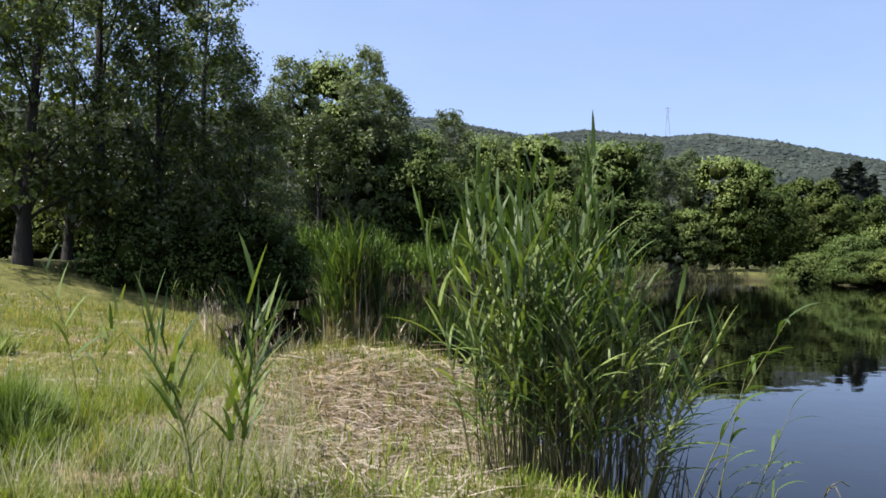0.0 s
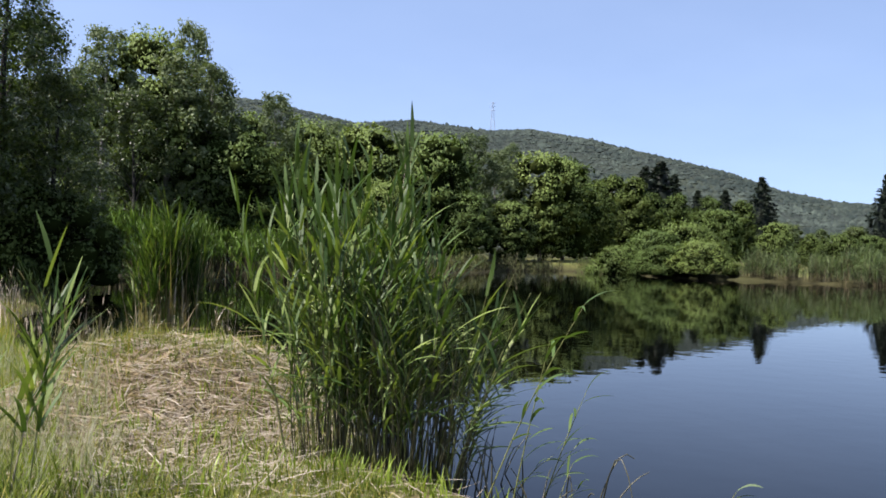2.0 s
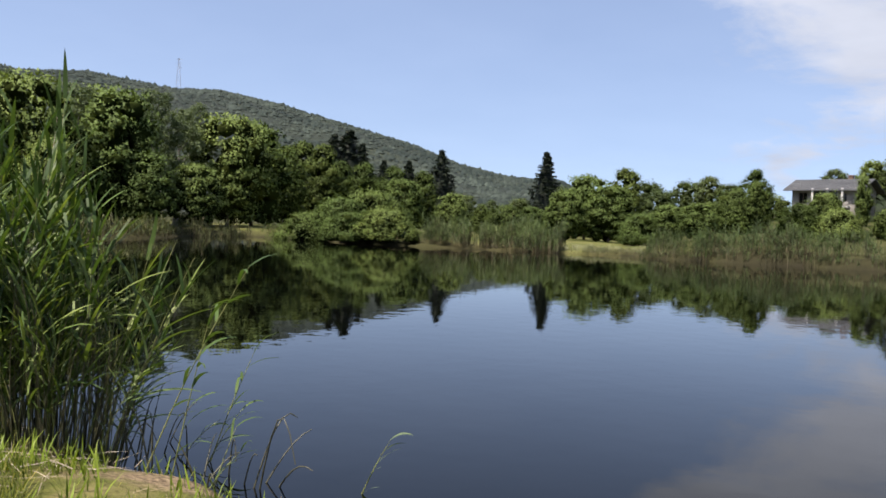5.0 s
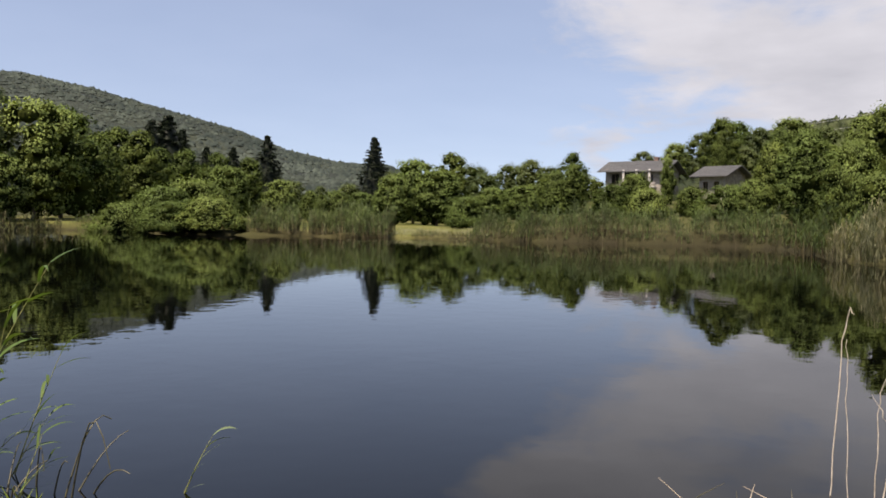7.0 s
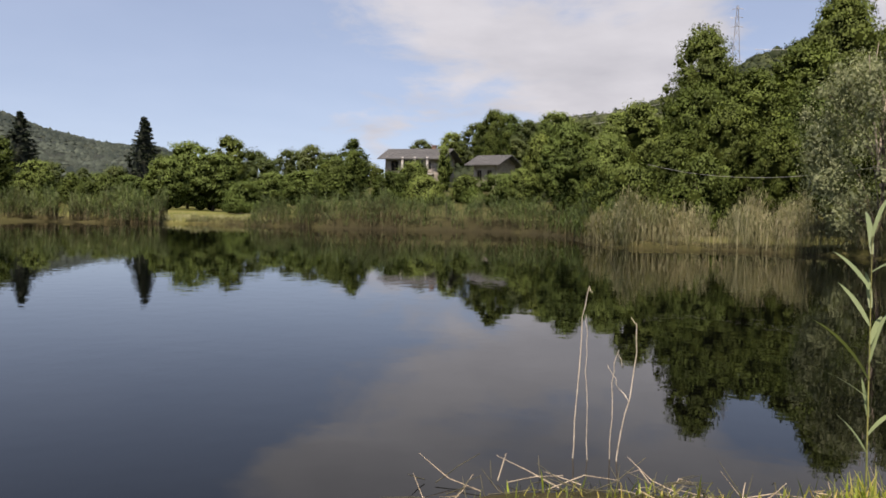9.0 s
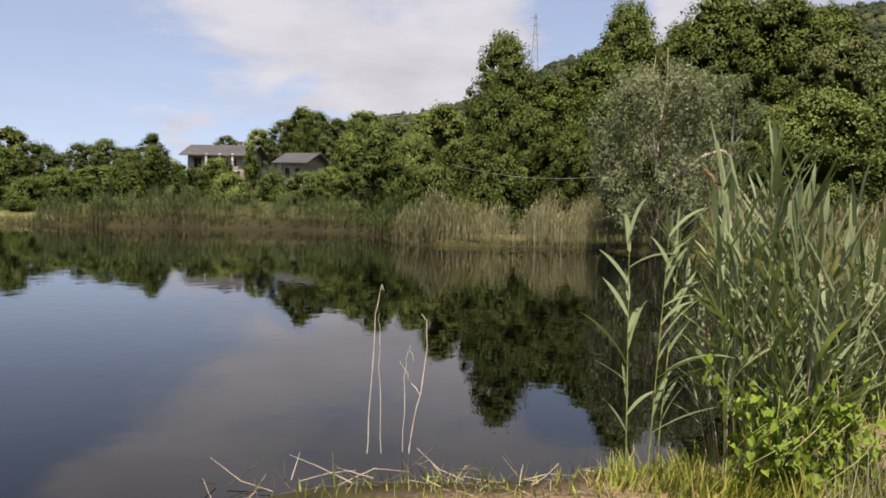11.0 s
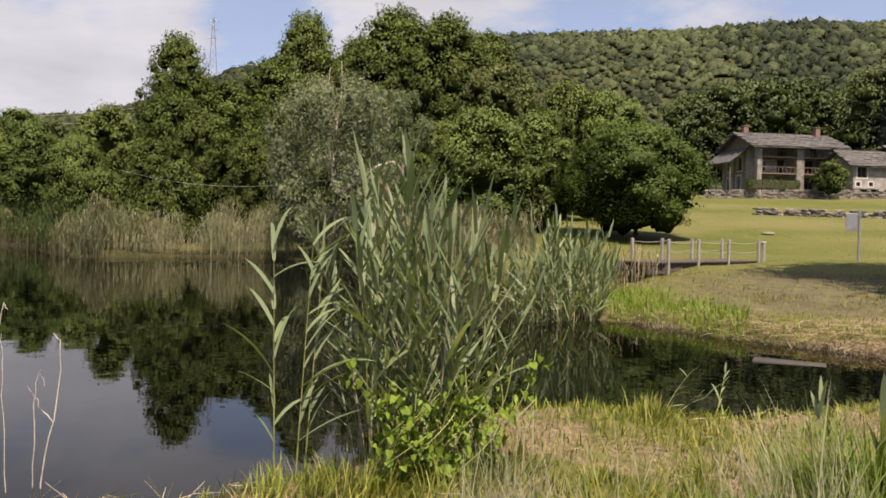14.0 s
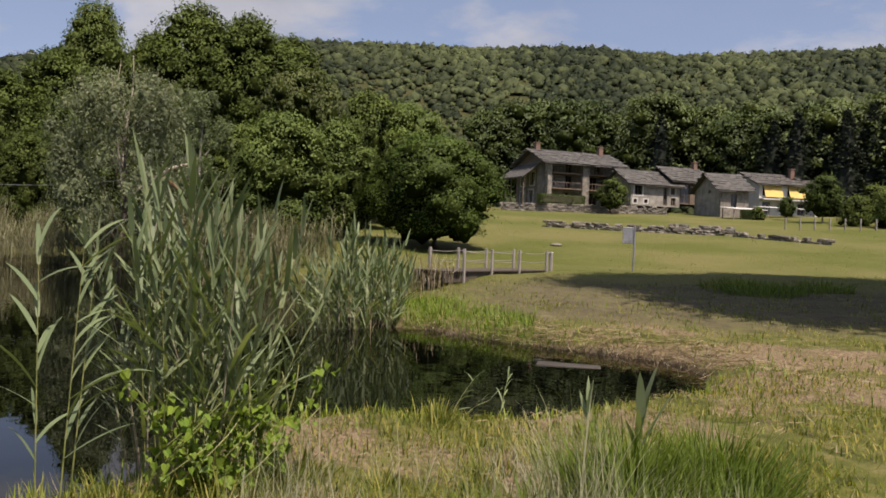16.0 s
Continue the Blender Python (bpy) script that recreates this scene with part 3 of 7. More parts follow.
def make_tree(name, seed, height, foot, radius, style, leaf, cards_n, card, bark=BARK, clusters=90, fill=0.55, aspect=0.55, droop=0.0, stems=1, tri=True, core=22):
    """Meshes of a trunk with limbs and of a crown of small leaves in uneven clumps."""
    r = rng(seed)
    crown_h = height - foot
    # clumps
    t = r.uniform(0.02, 0.97, clusters) ** (1.25 if style == "conifer" else 1.0)
    az = r.uniform(0, 2 * np.pi, clusters)
    lump = 1 + 0.22 * np.sin(2 * az + seed) + 0.16 * np.sin(3 * az + 5 * t + seed * 2) + r.normal(0, 0.10, clusters)
    rad = radius * envelope(style, t) * lump * (fill + (1 - fill) * r.uniform(0, 1, clusters) ** 0.5)
    c = np.stack([rad * np.cos(az), rad * np.sin(az), foot + crown_h * t], -1)
    if style == "conifer":
        c[:, 2] -= 0.18 * rad
    if style == "conifer":
        t = r.uniform(0.0, 0.985, clusters)
        rad = radius * (1 - t) ** 0.78 * r.uniform(0.5, 1.0, clusters) * (1 + 0.08 * np.sin(3 * az + 9 * t))
        c = np.stack([rad * np.cos(az), rad * np.sin(az), foot + crown_h * t], -1)
    # trunk and limbs
    z = np.linspace(0, 1, 9)
    wob = radius * 0.05
    paths, radii = [], []
    tops = []
    for k in range(stems):
        a = r.uniform(0, 6.28)
        off = 0 if stems == 1 else radius * r.uniform(0.1, 0.3)
        px = np.cos(a) * off * (0.4 + z) + wob * np.sin(z * 5 + seed + k)
        py = np.sin(a) * off * (0.4 + z) + wob * np.cos(z * 4 + seed * 2 + k)
        paths.append(np.stack([px, py, z * height * r.uniform(0.84, 0.93) - 0.15], -1))
        r0 = height * 0.016 * (1.0 if stems == 1 else 0.65)
        radii.append(r0 * (1 - 0.9 * z) + 0.012 + r0 * 0.6 * np.exp(-z * 22))
    trunk = [tubes(np.array(paths), np.array(radii), 7)]
    k = min(clusters, 30)
    pick = r.permutation(clusters)[:k]
    s = np.linspace(0, 1, 5)
    main = paths[0]
    limb, lr = [], []
    for q in pick:
        end = c[q]
        hz = np.clip(end[2] - (0.55 if style != "conifer" else -0.1) * np.hypot(end[0], end[1]) - 0.1 * crown_h, foot * 0.45 + 0.15 * height * 0.3, height * 0.86)
        st = np.array([np.interp(hz, main[:, 2], main[:, 0]), np.interp(hz, main[:, 2], main[:, 1]), hz])
        bend = np.array([0, 0, 0.12 * np.linalg.norm(end - st)])
        limb.append(st + (end - st) * s[:, None] + bend * np.sin(np.pi * s)[:, None] + r.normal(0, 0.03, (5, 3)) * radius * s[:, None] * 0.4)
        lr.append((0.0045 * height * (1 - hz / height) + 0.012) * (1 - 0.8 * s))
    trunk.append(tubes(np.array(limb), np.array(lr), 4))
    tm = mesh_of(name + "_trunk", trunk, [bark], True)
    # leaves: each clump is a shell of small leaves round larger shaded ones
    per = cards_n // clusters
    rc = radius * (0.24 if style != "conifer" else 0.16) * r.uniform(0.5, 1.4, clusters) * (90 / clusters) ** 0.42
    if style == "conifer":
        rc = rc * (0.3 + 0.7 * (1 - t))
    d = r.normal(0, 1, (clusters, per, 3))
    d /= np.linalg.norm(d, axis=2, keepdims=True)
    d[..., 2] = np.where(d[..., 2] < -0.55, -d[..., 2], d[..., 2])
    sz = np.array([1.1, 1.1, 0.95]) if style != "conifer" else np.array([1.4, 1.4, 0.55])
    p = c[:, None] + d * sz * rc[:, None, None] * r.uniform(0.55, 1.18, (clusters, per, 1))
    if droop:
        p[..., 2] -= droop * r.uniform(0, 1, (clusters, per)) ** 2 * rc[:, None] * 2.2
    p[..., 2] = np.maximum(p[..., 2], 0.08)
    nrm = d + np.array([0, 0, 0.25])
    ch = [cards(p.reshape(-1, 3), nrm.reshape(-1, 3), card, aspect, seed, 0.38, tri)]
    if core:
        # the dense inner leaf mass of every clump
        e = r.normal(0, 1, (clusters, core, 3))
        e /= np.linalg.norm(e, axis=2, keepdims=True)
        q = c[:, None] + e * sz * rc[:, None, None] * r.uniform(0.15, 0.55, (clusters, core, 1))
        q[..., 2] = np.maximum(q[..., 2], 0.1)
        ch.append(cards(q.reshape(-1, 3), e.reshape(-1, 3), np.repeat(np.minimum(rc * 0.33, card * 1.7), core), 0.65, seed + 1, 0.5, True))
    if style == "conifer":
        t = np.linspace(0, 1, 12)
        ch.append(tubes(np.stack([0 * t, 0 * t, foot + crown_h * t], -1)[None], (radius * 0.6 * (1 - t) ** 0.85 + 0.02)[None], 11))
    cm = mesh_of(name + "_crown", ch, [leaf], True)
    return tm, cm, height


def unit(v):
    return v / np.maximum(np.linalg.norm(v, axis=-1, keepdims=True), 1e-9)


def ball(level):
    """Vertices and triangles of a unit ball."""
    bm = bmesh.new()
    bmesh.ops.create_icosphere(bm, subdivisions=level, radius=1)
    v, f = np.array([v.co[:] for v in bm.verts]), np.array([[v.index for v in f.verts] for f in bm.faces])
    bm.free()
    return v, f


# leaf green darkened to stand for the shade inside the crowns
INNER_SHADE = leafy("shaded_inner_leaves", [(0.0, (0.012, 0.018, 0.005)), (0.5, (0.018, 0.026, 0.007)), (1.0, (0.026, 0.036, 0.010))], 0.05, 0.8, 0.1, 0.0, clump=0.4)


def make_full_tree(name, seed, height, foot, radius, style, leaf, cards_n, card, bark=BARK, lobes=34, lobe=0.30, aspect=0.55, stems=1, level=2, flat=0.85, limbs=16):
    """Meshes of a trunk with limbs and of a full crown: leafy boughs, each a bulging mass of small leaves round a core
    coloured dark as shade.
    """
    r = rng(seed)
    ch_ = height - foot
    t = (np.arange(lobes) + r.uniform(0.1, 0.9, lobes)) / lobes
    az = np.arange(lobes) * 2.4 + r.uniform(-0.5, 0.5, lobes)
    rc = radius * lobe * r.uniform(0.5, 1.0, lobes) ** 1.5 * 1.62 * (1.12 - 0.35 * t)
    lump = 1 + 0.2 * np.sin(2 * az + seed) + 0.12 * np.sin(3 * az + 5 * t + seed * 2)
    rad = np.maximum(radius * envelope(style, t) * lump - rc * 0.8, 0) * r.uniform(0.8, 1.08, lobes)
    c = np.stack([rad * np.cos(az), rad * np.sin(az), np.minimum(foot + ch_ * t, height - rc * 0.8 * flat)], -1)
    c[:, 2] = np.maximum(c[:, 2], foot + rc * 0.4)
    # an inner mass holds the boughs together
    k = max(4, lobes // 6)
    ti = (np.arange(k) + 0.5) / k
    c = np.concatenate([c, np.stack([0 * ti, 0 * ti, foot + ch_ * (0.12 + 0.68 * ti)], -1)])
    rc = np.concatenate([rc, radius * envelope(style, ti) * 0.55])
    n = len(c)
    ph = r.uniform(0, 6.28, (n, 3))
    el = r.uniform(0.74, 1.32, (n, 3)) * np.array([1.08, 1.08, flat])

    def bulge(d, i):
        return (1 + 0.13 * np.sin(5 * d[..., 0] + ph[i, 0]) * np.cos(5 * d[..., 1] + ph[i, 1]) + 0.12 * np.sin(7 * d[..., 2] + ph[i, 2] + 3 * d[..., 0])
                + 0.06 * np.sin(13 * d[..., 1] + ph[i, 1]) * np.sin(12 * d[..., 0] + ph[i, 2]))
    share = rc[:lobes] ** 2
    i = r.choice(lobes, int(cards_n * 2.2), p=share / share.sum())
    d = unit(r.normal(0, 1, (len(i), 3)))
    d[:, 2] = np.where(d[:, 2] < -0.35, -d[:, 2], d[:, 2])
    p = c[i] + d * el[i] * (rc[i] * bulge(d, i) * r.uniform(0.62, 1.26, len(i)) ** 0.85)[:, None]
    gap = np.ones(len(i), bool)
    for q in range(n):
        gap &= (i == q) | (np.linalg.norm((p - c[q]) / el[q], axis=1) > rc[q] * 0.7)
    p, d, i = p[gap][:cards_n], d[gap][:cards_n], i[gap][:cards_n]
    axis = np.stack([0 * p[:, 0], 0 * p[:, 0], np.clip(p[:, 2], foot + 0.3 * ch_, foot + 0.55 * ch_)], -1)
    nrm = unit(d * 0.7 + 0.9 * unit(p - axis) + np.array([0, 0, 0.15]) + r.normal(0, 0.3, p.shape))
    v, f = cards(p, d + np.array([0, 0, 0.3]), card * 0.88 * r.uniform(0.7, 1.35, len(p)), aspect, seed, 0.6, True)
    # every leaf turns its upper side outwards
    tri = v.reshape(-1, 3, 3)
    face = np.cross(tri[:, 1] - tri[:, 0], tri[:, 2] - tri[:, 0])
    turn = (face * nrm).sum(1) < 0
    f = np.where(turn[:, None], f[:, ::-1], f)
    # an added body in the shade-dark green fills each bough
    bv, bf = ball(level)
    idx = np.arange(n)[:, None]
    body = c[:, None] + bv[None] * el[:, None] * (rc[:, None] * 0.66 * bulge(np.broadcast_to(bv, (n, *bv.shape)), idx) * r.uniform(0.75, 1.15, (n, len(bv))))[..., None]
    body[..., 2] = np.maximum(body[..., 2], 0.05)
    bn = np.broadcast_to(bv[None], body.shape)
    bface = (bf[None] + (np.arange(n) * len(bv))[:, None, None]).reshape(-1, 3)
    cm = mesh_of(name + "_crown", [(v, f), (body.reshape(-1, 3), bface, 1)], [leaf, INNER_SHADE], True, np.concatenate([np.repeat(nrm, 3, 0), bn.reshape(-1, 3)]))
    # trunk and limbs
    z = np.linspace(0, 1, 9)
    paths, radii = [], []
    for k in range(stems):
        a = r.uniform(0, 6.28)
        off = 0 if stems == 1 else radius * r.uniform(0.1, 0.3)
        paths.append(np.stack([np.cos(a) * off * (0.4 + z) + radius * 0.05 * np.sin(z * 5 + seed + k), np.sin(a) * off * (0.4 + z) + radius * 0.05 * np.cos(z * 4 + seed * 2 + k), z * height * 0.85 - 0.15], -1))
        r0 = height * 0.016 * (1.0 if stems == 1 else 0.65)
        radii.append(r0 * (1 - 0.9 * z) + 0.012 + r0 * 0.6 * np.exp(-z * 22))
    limb, lr, s5 = [], [], np.linspace(0, 1, 5)
    for q in r.permutation(lobes)[:limbs]:
        hz = float(np.clip(c[q, 2] - 0.5 * np.hypot(c[q, 0], c[q, 1]), 0.12 * height, height * 0.75))
        st = np.array([np.interp(hz, paths[0][:, 2], paths[0][:, 0]), np.interp(hz, paths[0][:, 2], paths[0][:, 1]), hz])
        limb.append(st + (c[q] - st) * s5[:, None] + np.array([0, 0, 0.12 * np.linalg.norm(c[q] - st)]) * np.sin(np.pi * s5)[:, None])
        lr.append((0.005 * height * (1 - hz / height) + 0.015) * (1 - 0.8 * s5))
    tm = mesh_of(name + "_trunk", [tubes(np.array(paths), np.array(radii), 7), tubes(np.array(limb), np.array(lr), 4)], [bark], True)
    return tm, cm, height


def put_tree(kind, x, y, height, name="tree", label="", category="tree", group="", turn=None, wide=1.0, sink=0.05):
    if math.hypot(x, y) > 78:
        kind = {"light_a": "far_light", "light_b": "far_light", "broad_a": "far_broad", "broad_b": "far_broad", "broad_c": "far_broad"}.get(kind, kind)
    tm, cm, h0 = KINDS[kind]
    s = height / h0
    turn = (x * 37.7 + y * 91.3) % 360 if turn is None else turn
    ob = thing(name, label, category, Matrix.Translation((x, y, land1(x, y) - sink)) @ Matrix.Rotation(radians(turn), 4, "Z") @ Matrix.Diagonal((s * wide, s * wide, s, 1)), group=group)
    part("trunk", tm, ob)
    part("crown", cm, ob)
    return ob


def polar(b, d):
    return d * math.sin(radians(b)), d * math.cos(radians(b))


def wood_leaf(name, dark, light):
    """Leaves of woods seen from afar: a shade for each crown, and a finer one for each leaf."""
    m, nt, p, out = nodes_of(name)
    geo, at = nt.nodes.new("ShaderNodeNewGeometry"), nt.nodes.new("ShaderNodeAttribute")
    at.attribute_name = "crown"
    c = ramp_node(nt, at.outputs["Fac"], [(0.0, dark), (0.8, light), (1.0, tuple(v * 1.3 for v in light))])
    g = ramp_node(nt, geo.outputs["Random Per Island"], [(0.0, (0.92, 0.92, 0.92)), (1.0, (1.08, 1.08, 1.06))])
    fleck = ramp_node(nt, noise_node(nt, 0.45, 5, 0.75).outputs["Fac"], [(0.32, (0.66, 0.66, 0.66)), (0.68, (1.22, 1.22, 1.18))])
    col = mix_node(nt, 1.0, mix_node(nt, 1.0, c.outputs[0], g.outputs[0], "MULTIPLY"), fleck.outputs[0], "MULTIPLY")
    nt.links.new(col, p.inputs["Base Color"])
    p.inputs["Roughness"].default_value, p.inputs["Specular IOR Level"].default_value = 0.7, 0.1
    return m


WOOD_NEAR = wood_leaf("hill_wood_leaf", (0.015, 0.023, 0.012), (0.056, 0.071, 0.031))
# far leaf green shifted towards blue to stand for distance haze
WOOD_FAR_HAZED = wood_leaf("hazed_far_wood_leaf", (0.015, 0.023, 0.021), (0.034, 0.045, 0.038))
KINDS = {
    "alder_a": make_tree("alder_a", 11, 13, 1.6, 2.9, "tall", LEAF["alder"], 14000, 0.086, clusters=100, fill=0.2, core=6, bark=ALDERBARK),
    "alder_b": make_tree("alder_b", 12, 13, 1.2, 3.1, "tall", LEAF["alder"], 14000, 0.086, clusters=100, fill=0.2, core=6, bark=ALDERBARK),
    "birch_a": make_tree("birch_a", 21, 15, 2.5, 2.6, "tall", LEAF["birch"], 12000, 0.13, BIRCHBARK, 120, 0.3, 0.45, 0.5, core=10),
    "broad_a": make_full_tree("broad_a", 31, 12, 1.0, 4.6, "round", LEAF["broad"], 13000, 0.135, lobes=60, lobe=0.269, level=1),
    "broad_b": make_full_tree("broad_b", 32, 12, 0.7, 4.0, "tall", LEAF["broad"], 13000, 0.13, lobes=69, lobe=0.259, level=1),
    "broad_c": make_full_tree("broad_c", 37, 12, 0.9, 4.3, "round", LEAF["broad"], 13000, 0.13, lobes=78, lobe=0.240, level=1),
    "dark_a": make_full_tree("dark_a", 131, 12, 1.0, 4.6, "round", LEAF["oak"], 13000, 0.135, lobes=66, lobe=0.259, level=1),
    "dark_b": make_full_tree("dark_b", 132, 12, 0.7, 4.0, "tall", LEAF["oak"], 13000, 0.13, lobes=72, lobe=0.259, level=1),
    "light_a": make_full_tree("light_a", 33, 10, 0.5, 4.1, "round", LEAF["light"], 12000, 0.12, lobes=66, lobe=0.259, level=1),
    "light_b": make_full_tree("light_b", 38, 10, 0.4, 3.7, "tall", LEAF["light"], 12000, 0.12, lobes=72, lobe=0.249, level=1),
    "oak": make_full_tree("oak", 34, 18, 2.0, 5.0, "tall", LEAF["oak"], 21000, 0.15, lobes=84, lobe=0.265, limbs=30, level=1),
    "willow": make_tree("willow", 41, 9, 0.8, 4.6, "round", LEAF["willow"], 34000, 0.085, clusters=170, fill=0.3, aspect=0.35, droop=0.5, core=30),
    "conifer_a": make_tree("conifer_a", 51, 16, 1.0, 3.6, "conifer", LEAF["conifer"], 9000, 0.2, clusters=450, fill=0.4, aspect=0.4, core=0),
    "bush_a": make_full_tree("bush_a", 61, 4, 0.05, 3.4, "bush", LEAF["light"], 6000, 0.10, lobes=51, lobe=0.259, stems=4, level=1),
    "bush_b": make_full_tree("bush_b", 62, 4, 0.05, 2.6, "bush", LEAF["broad"], 5000, 0.09, lobes=45, lobe=0.269, stems=4, level=1),
    "far_a": make_full_tree("far_a", 71, 12, 0.6, 4.2, "tall", LEAF["hill"], 5200, 0.19, lobes=66, lobe=0.259, level=1, limbs=6),
    "far_b": make_full_tree("far_b", 72, 12, 0.6, 4.8, "round", LEAF["hill"], 5200, 0.20, lobes=66, lobe=0.259, level=1, limbs=6),
    "far_light": make_full_tree("far_light", 73, 10, 0.4, 3.9, "round", LEAF["light"], 5200, 0.17, lobes=60, lobe=0.259, level=1, limbs=6),
    "far_broad": make_full_tree("far_broad", 74, 12, 0.5, 4.2, "tall", LEAF["broad"], 5200, 0.19, lobes=63, lobe=0.259, level=1, limbs=6),
    "high": make_full_tree("high", 36, 17, 8.6, 4.4, "round", LEAF["broad"], 7000, 0.17, lobes=50, lobe=0.304, level=1),
    "walnut": make_full_tree("walnut", 35, 9, 1.0, 5.2, "round", LEAF["walnut"], 26000, 0.10, lobes=105, lobe=0.211),
    "chestnut": make_full_tree("chestnut", 36, 12, 2.0, 4.6, "round", LEAF["pale"], 13000, 0.13, lobes=96, lobe=0.201),
    "far_dark": make_full_tree("far_dark", 75, 12, 0.4, 4.0, "tall", LEAF["oak"], 5200, 0.19, lobes=63, lobe=0.257, level=1, limbs=6),
    "small": make_full_tree("small", 39, 4, 0.7, 1.7, "round", LEAF["broad"], 2500, 0.09, lobes=30, lobe=0.317, limbs=8, level=1),
}

# ---- alders on the near bank ----
for b, d, h, k in [(-17, 27.7, 12.8, "alder_a"), (-13.2, 29.9, 13.3, "alder_b"), (-9.7, 28.8, 10.7, "alder_b"), (-6.8, 31.6, 11.8, "alder_a"), (-4.0, 30.5, 7.3, "alder_b"), (-20.8, 30.5, 12.2, "alder_a"), (-14.7, 37.3, 11.1, "alder_b"), (-3.4, 36.2, 7.6, "alder_a"), (-8.3, 37.3, 10.0, "alder_a"), (0.6, 58, 11.0, "alder_b"), (-5.4, 36.5, 10.0, "alder_b")]:
    put_tree(k, *polar(b, d), h, "alder_tree", "dark alder with dense shady crown on the bank", group="alders on the bank")
# ---- birches and mixed trees behind the alders ----
for b, d, h, k, w in [(-1.1, 60, 14.8, "birch_a", 0.9), (1.4, 62, 15.2, "light_b", 0.8), (4.1, 66, 18, "birch_a", 0.8), (5.4, 62, 14.3, "birch_a", 1.1), (2.5, 60, 14.2, "birch_a", 1.0), (7.4, 64, 10.9, "light_b", 1), (9.5, 66, 13.3, "birch_a", 1.0), (6.6, 62, 10, "light_a", 1),
                      (11.7, 75, 12, "light_a", 0.9), (13.8, 85, 14, "birch_a", 1.2), (15.9, 80, 12.8, "light_a", 0.9), (18.4, 88, 13.6, "birch_a", 1.2), (20.8, 85, 12.8, "light_b", 0.9), (23.0, 95, 14.6, "birch_a", 1.2), (25.6, 105, 14.6, "birch_a", 1.1), (27.6, 103, 13, "light_a", 0.9), (19.6, 96, 14, "light_b", 0.9), (24.4, 100, 13.2, "birch_a", 1.3), (29.2, 110, 13, "light_b", 0.9), (17, 72, 7, "light_a", 1), (10.3, 66, 7.7, "light_a", 1), (22.5, 82, 7, "light_a", 1.1), (25.5, 88, 6.5, "light_a", 1)]:
    if k == "birch_a":
        put_tree(k, *polar(b, d), h, "birch_tree", "slender pale-leaved birch with drooping twigs", group="birches", wide=w)
    else:
        put_tree(k, *polar(b, d), h, "tree", "mixed broadleaf tree behind the pond reeds", group="trees behind the pond", wide=w)
# ---- far bank ----
for b, d, h, k in [(30, 125, 13.2, "far_dark"), (31.3, 118, 10.8, "far_dark"), (32.3, 140, 13.4, "far_dark"), (33.8, 132, 12.4, "far_dark"), (35.0, 140, 10.5, "far_dark"), (36.6, 135, 10.2, "far_dark"), (38.6, 130, 9.5, "far_dark"), (40.6, 132, 9.0, "far_dark"), (43.4, 125, 5.4, "far_b"), (45.3, 125, 4.8, "far_a"), (47.2, 125, 5.2, "far_b"), (50.2, 125, 7, "far_b"), (54.2, 130, 10.8, "far_dark"), (55.6, 150, 9.8, "far_b"), (56.6, 128, 7, "far_b"), (58.2, 150, 8.3, "far_b"), (59.5, 145, 8, "far_a"), (60.8, 128, 5.5, "far_b"), (62.3, 112, 6.6, "far_dark")]:
    put_tree(k, *polar(b, d), h, "tree", "green broadleaf tree on the far bank", group="trees on the far bank")
for b, d, h in [(34.5, 146, 15.8), (32.9, 150, 14.2), (36.4, 155, 15.2), (35.5, 150, 17.0), (37.9, 160, 12.6), (39.6, 150, 12.0), (41.8, 150, 14.2), (48.9, 145, 14)]:
    put_tree("conifer_a", *polar(b, d), h, "conifer", "dark pointed spruce standing over the far bank", group="dark spruces", wide=1.5 if b != 35.5 else 2.1)
for b, d, h, k, w in [(33.0, 82, 3.0, "bush_a", 1.1), (35.6, 76, 2.6, "bush_a", 1.2), (38.0, 74, 2.8, "bush_a", 1.1), (35.2, 82, 3.7, "bush_a", 1.2), (37.4, 86, 4.4, "bush_a", 1.0), (39.2, 92, 6.0, "light_b", 0.95), (42.6, 99, 4.9, "light_a", 1.0), (44.6, 104, 3.8, "broad_a", 1.1), (46.3, 96, 3.7, "bush_b", 1.1), (48.0, 97, 3.6, "light_a", 1.2), (51.6, 104, 7.8, "light_a", 1.1), (50.2, 95, 5.4, "light_a", 1.0), (53.1, 98, 6.4, "light_b", 1.2), (55.2, 88, 3.2, "bush_a", 1), (57.0, 88, 3.9, "light_a", 1.3), (58.9, 84, 3.5, "light_b", 1.3), (61.2, 86, 4.4, "bush_b", 1.0),
                      (62.4, 84, 4.8, "broad_c", 0.8), (68.5, 104, 5.6, "light_b", 0.5), (66.4, 102, 3.6, "bush_a", 0.7), (64.9, 78, 2.9, "bush_b", 1.2), (67.3, 76, 2.5, "bush_a", 1.1), (70.0, 80, 2.6, "bush_b", 1.2), (72.4, 74, 2.9, "bush_a", 1.0)]:
    put_tree(k, *polar(b, d), h, "shrub", "bushy light green shrub on the far bank", "shrub", "shrubs on the far bank", wide=w)
for b, d, h in [(54.4, 122, 3.6), (56.4, 118, 3.8), (58.0, 114, 3.6), (59.6, 112, 3.6), (61.2, 110, 3.6), (62.8, 116, 3.8), (52.4, 124, 3.4), (48.8, 122, 3.4), (45.0, 118, 3.2)]:
    put_tree("bush_b", *polar(b, d), h, "shrub", "low green shrub closing the far bank", "shrub", "low shrubs on the far bank", wide=1.5)
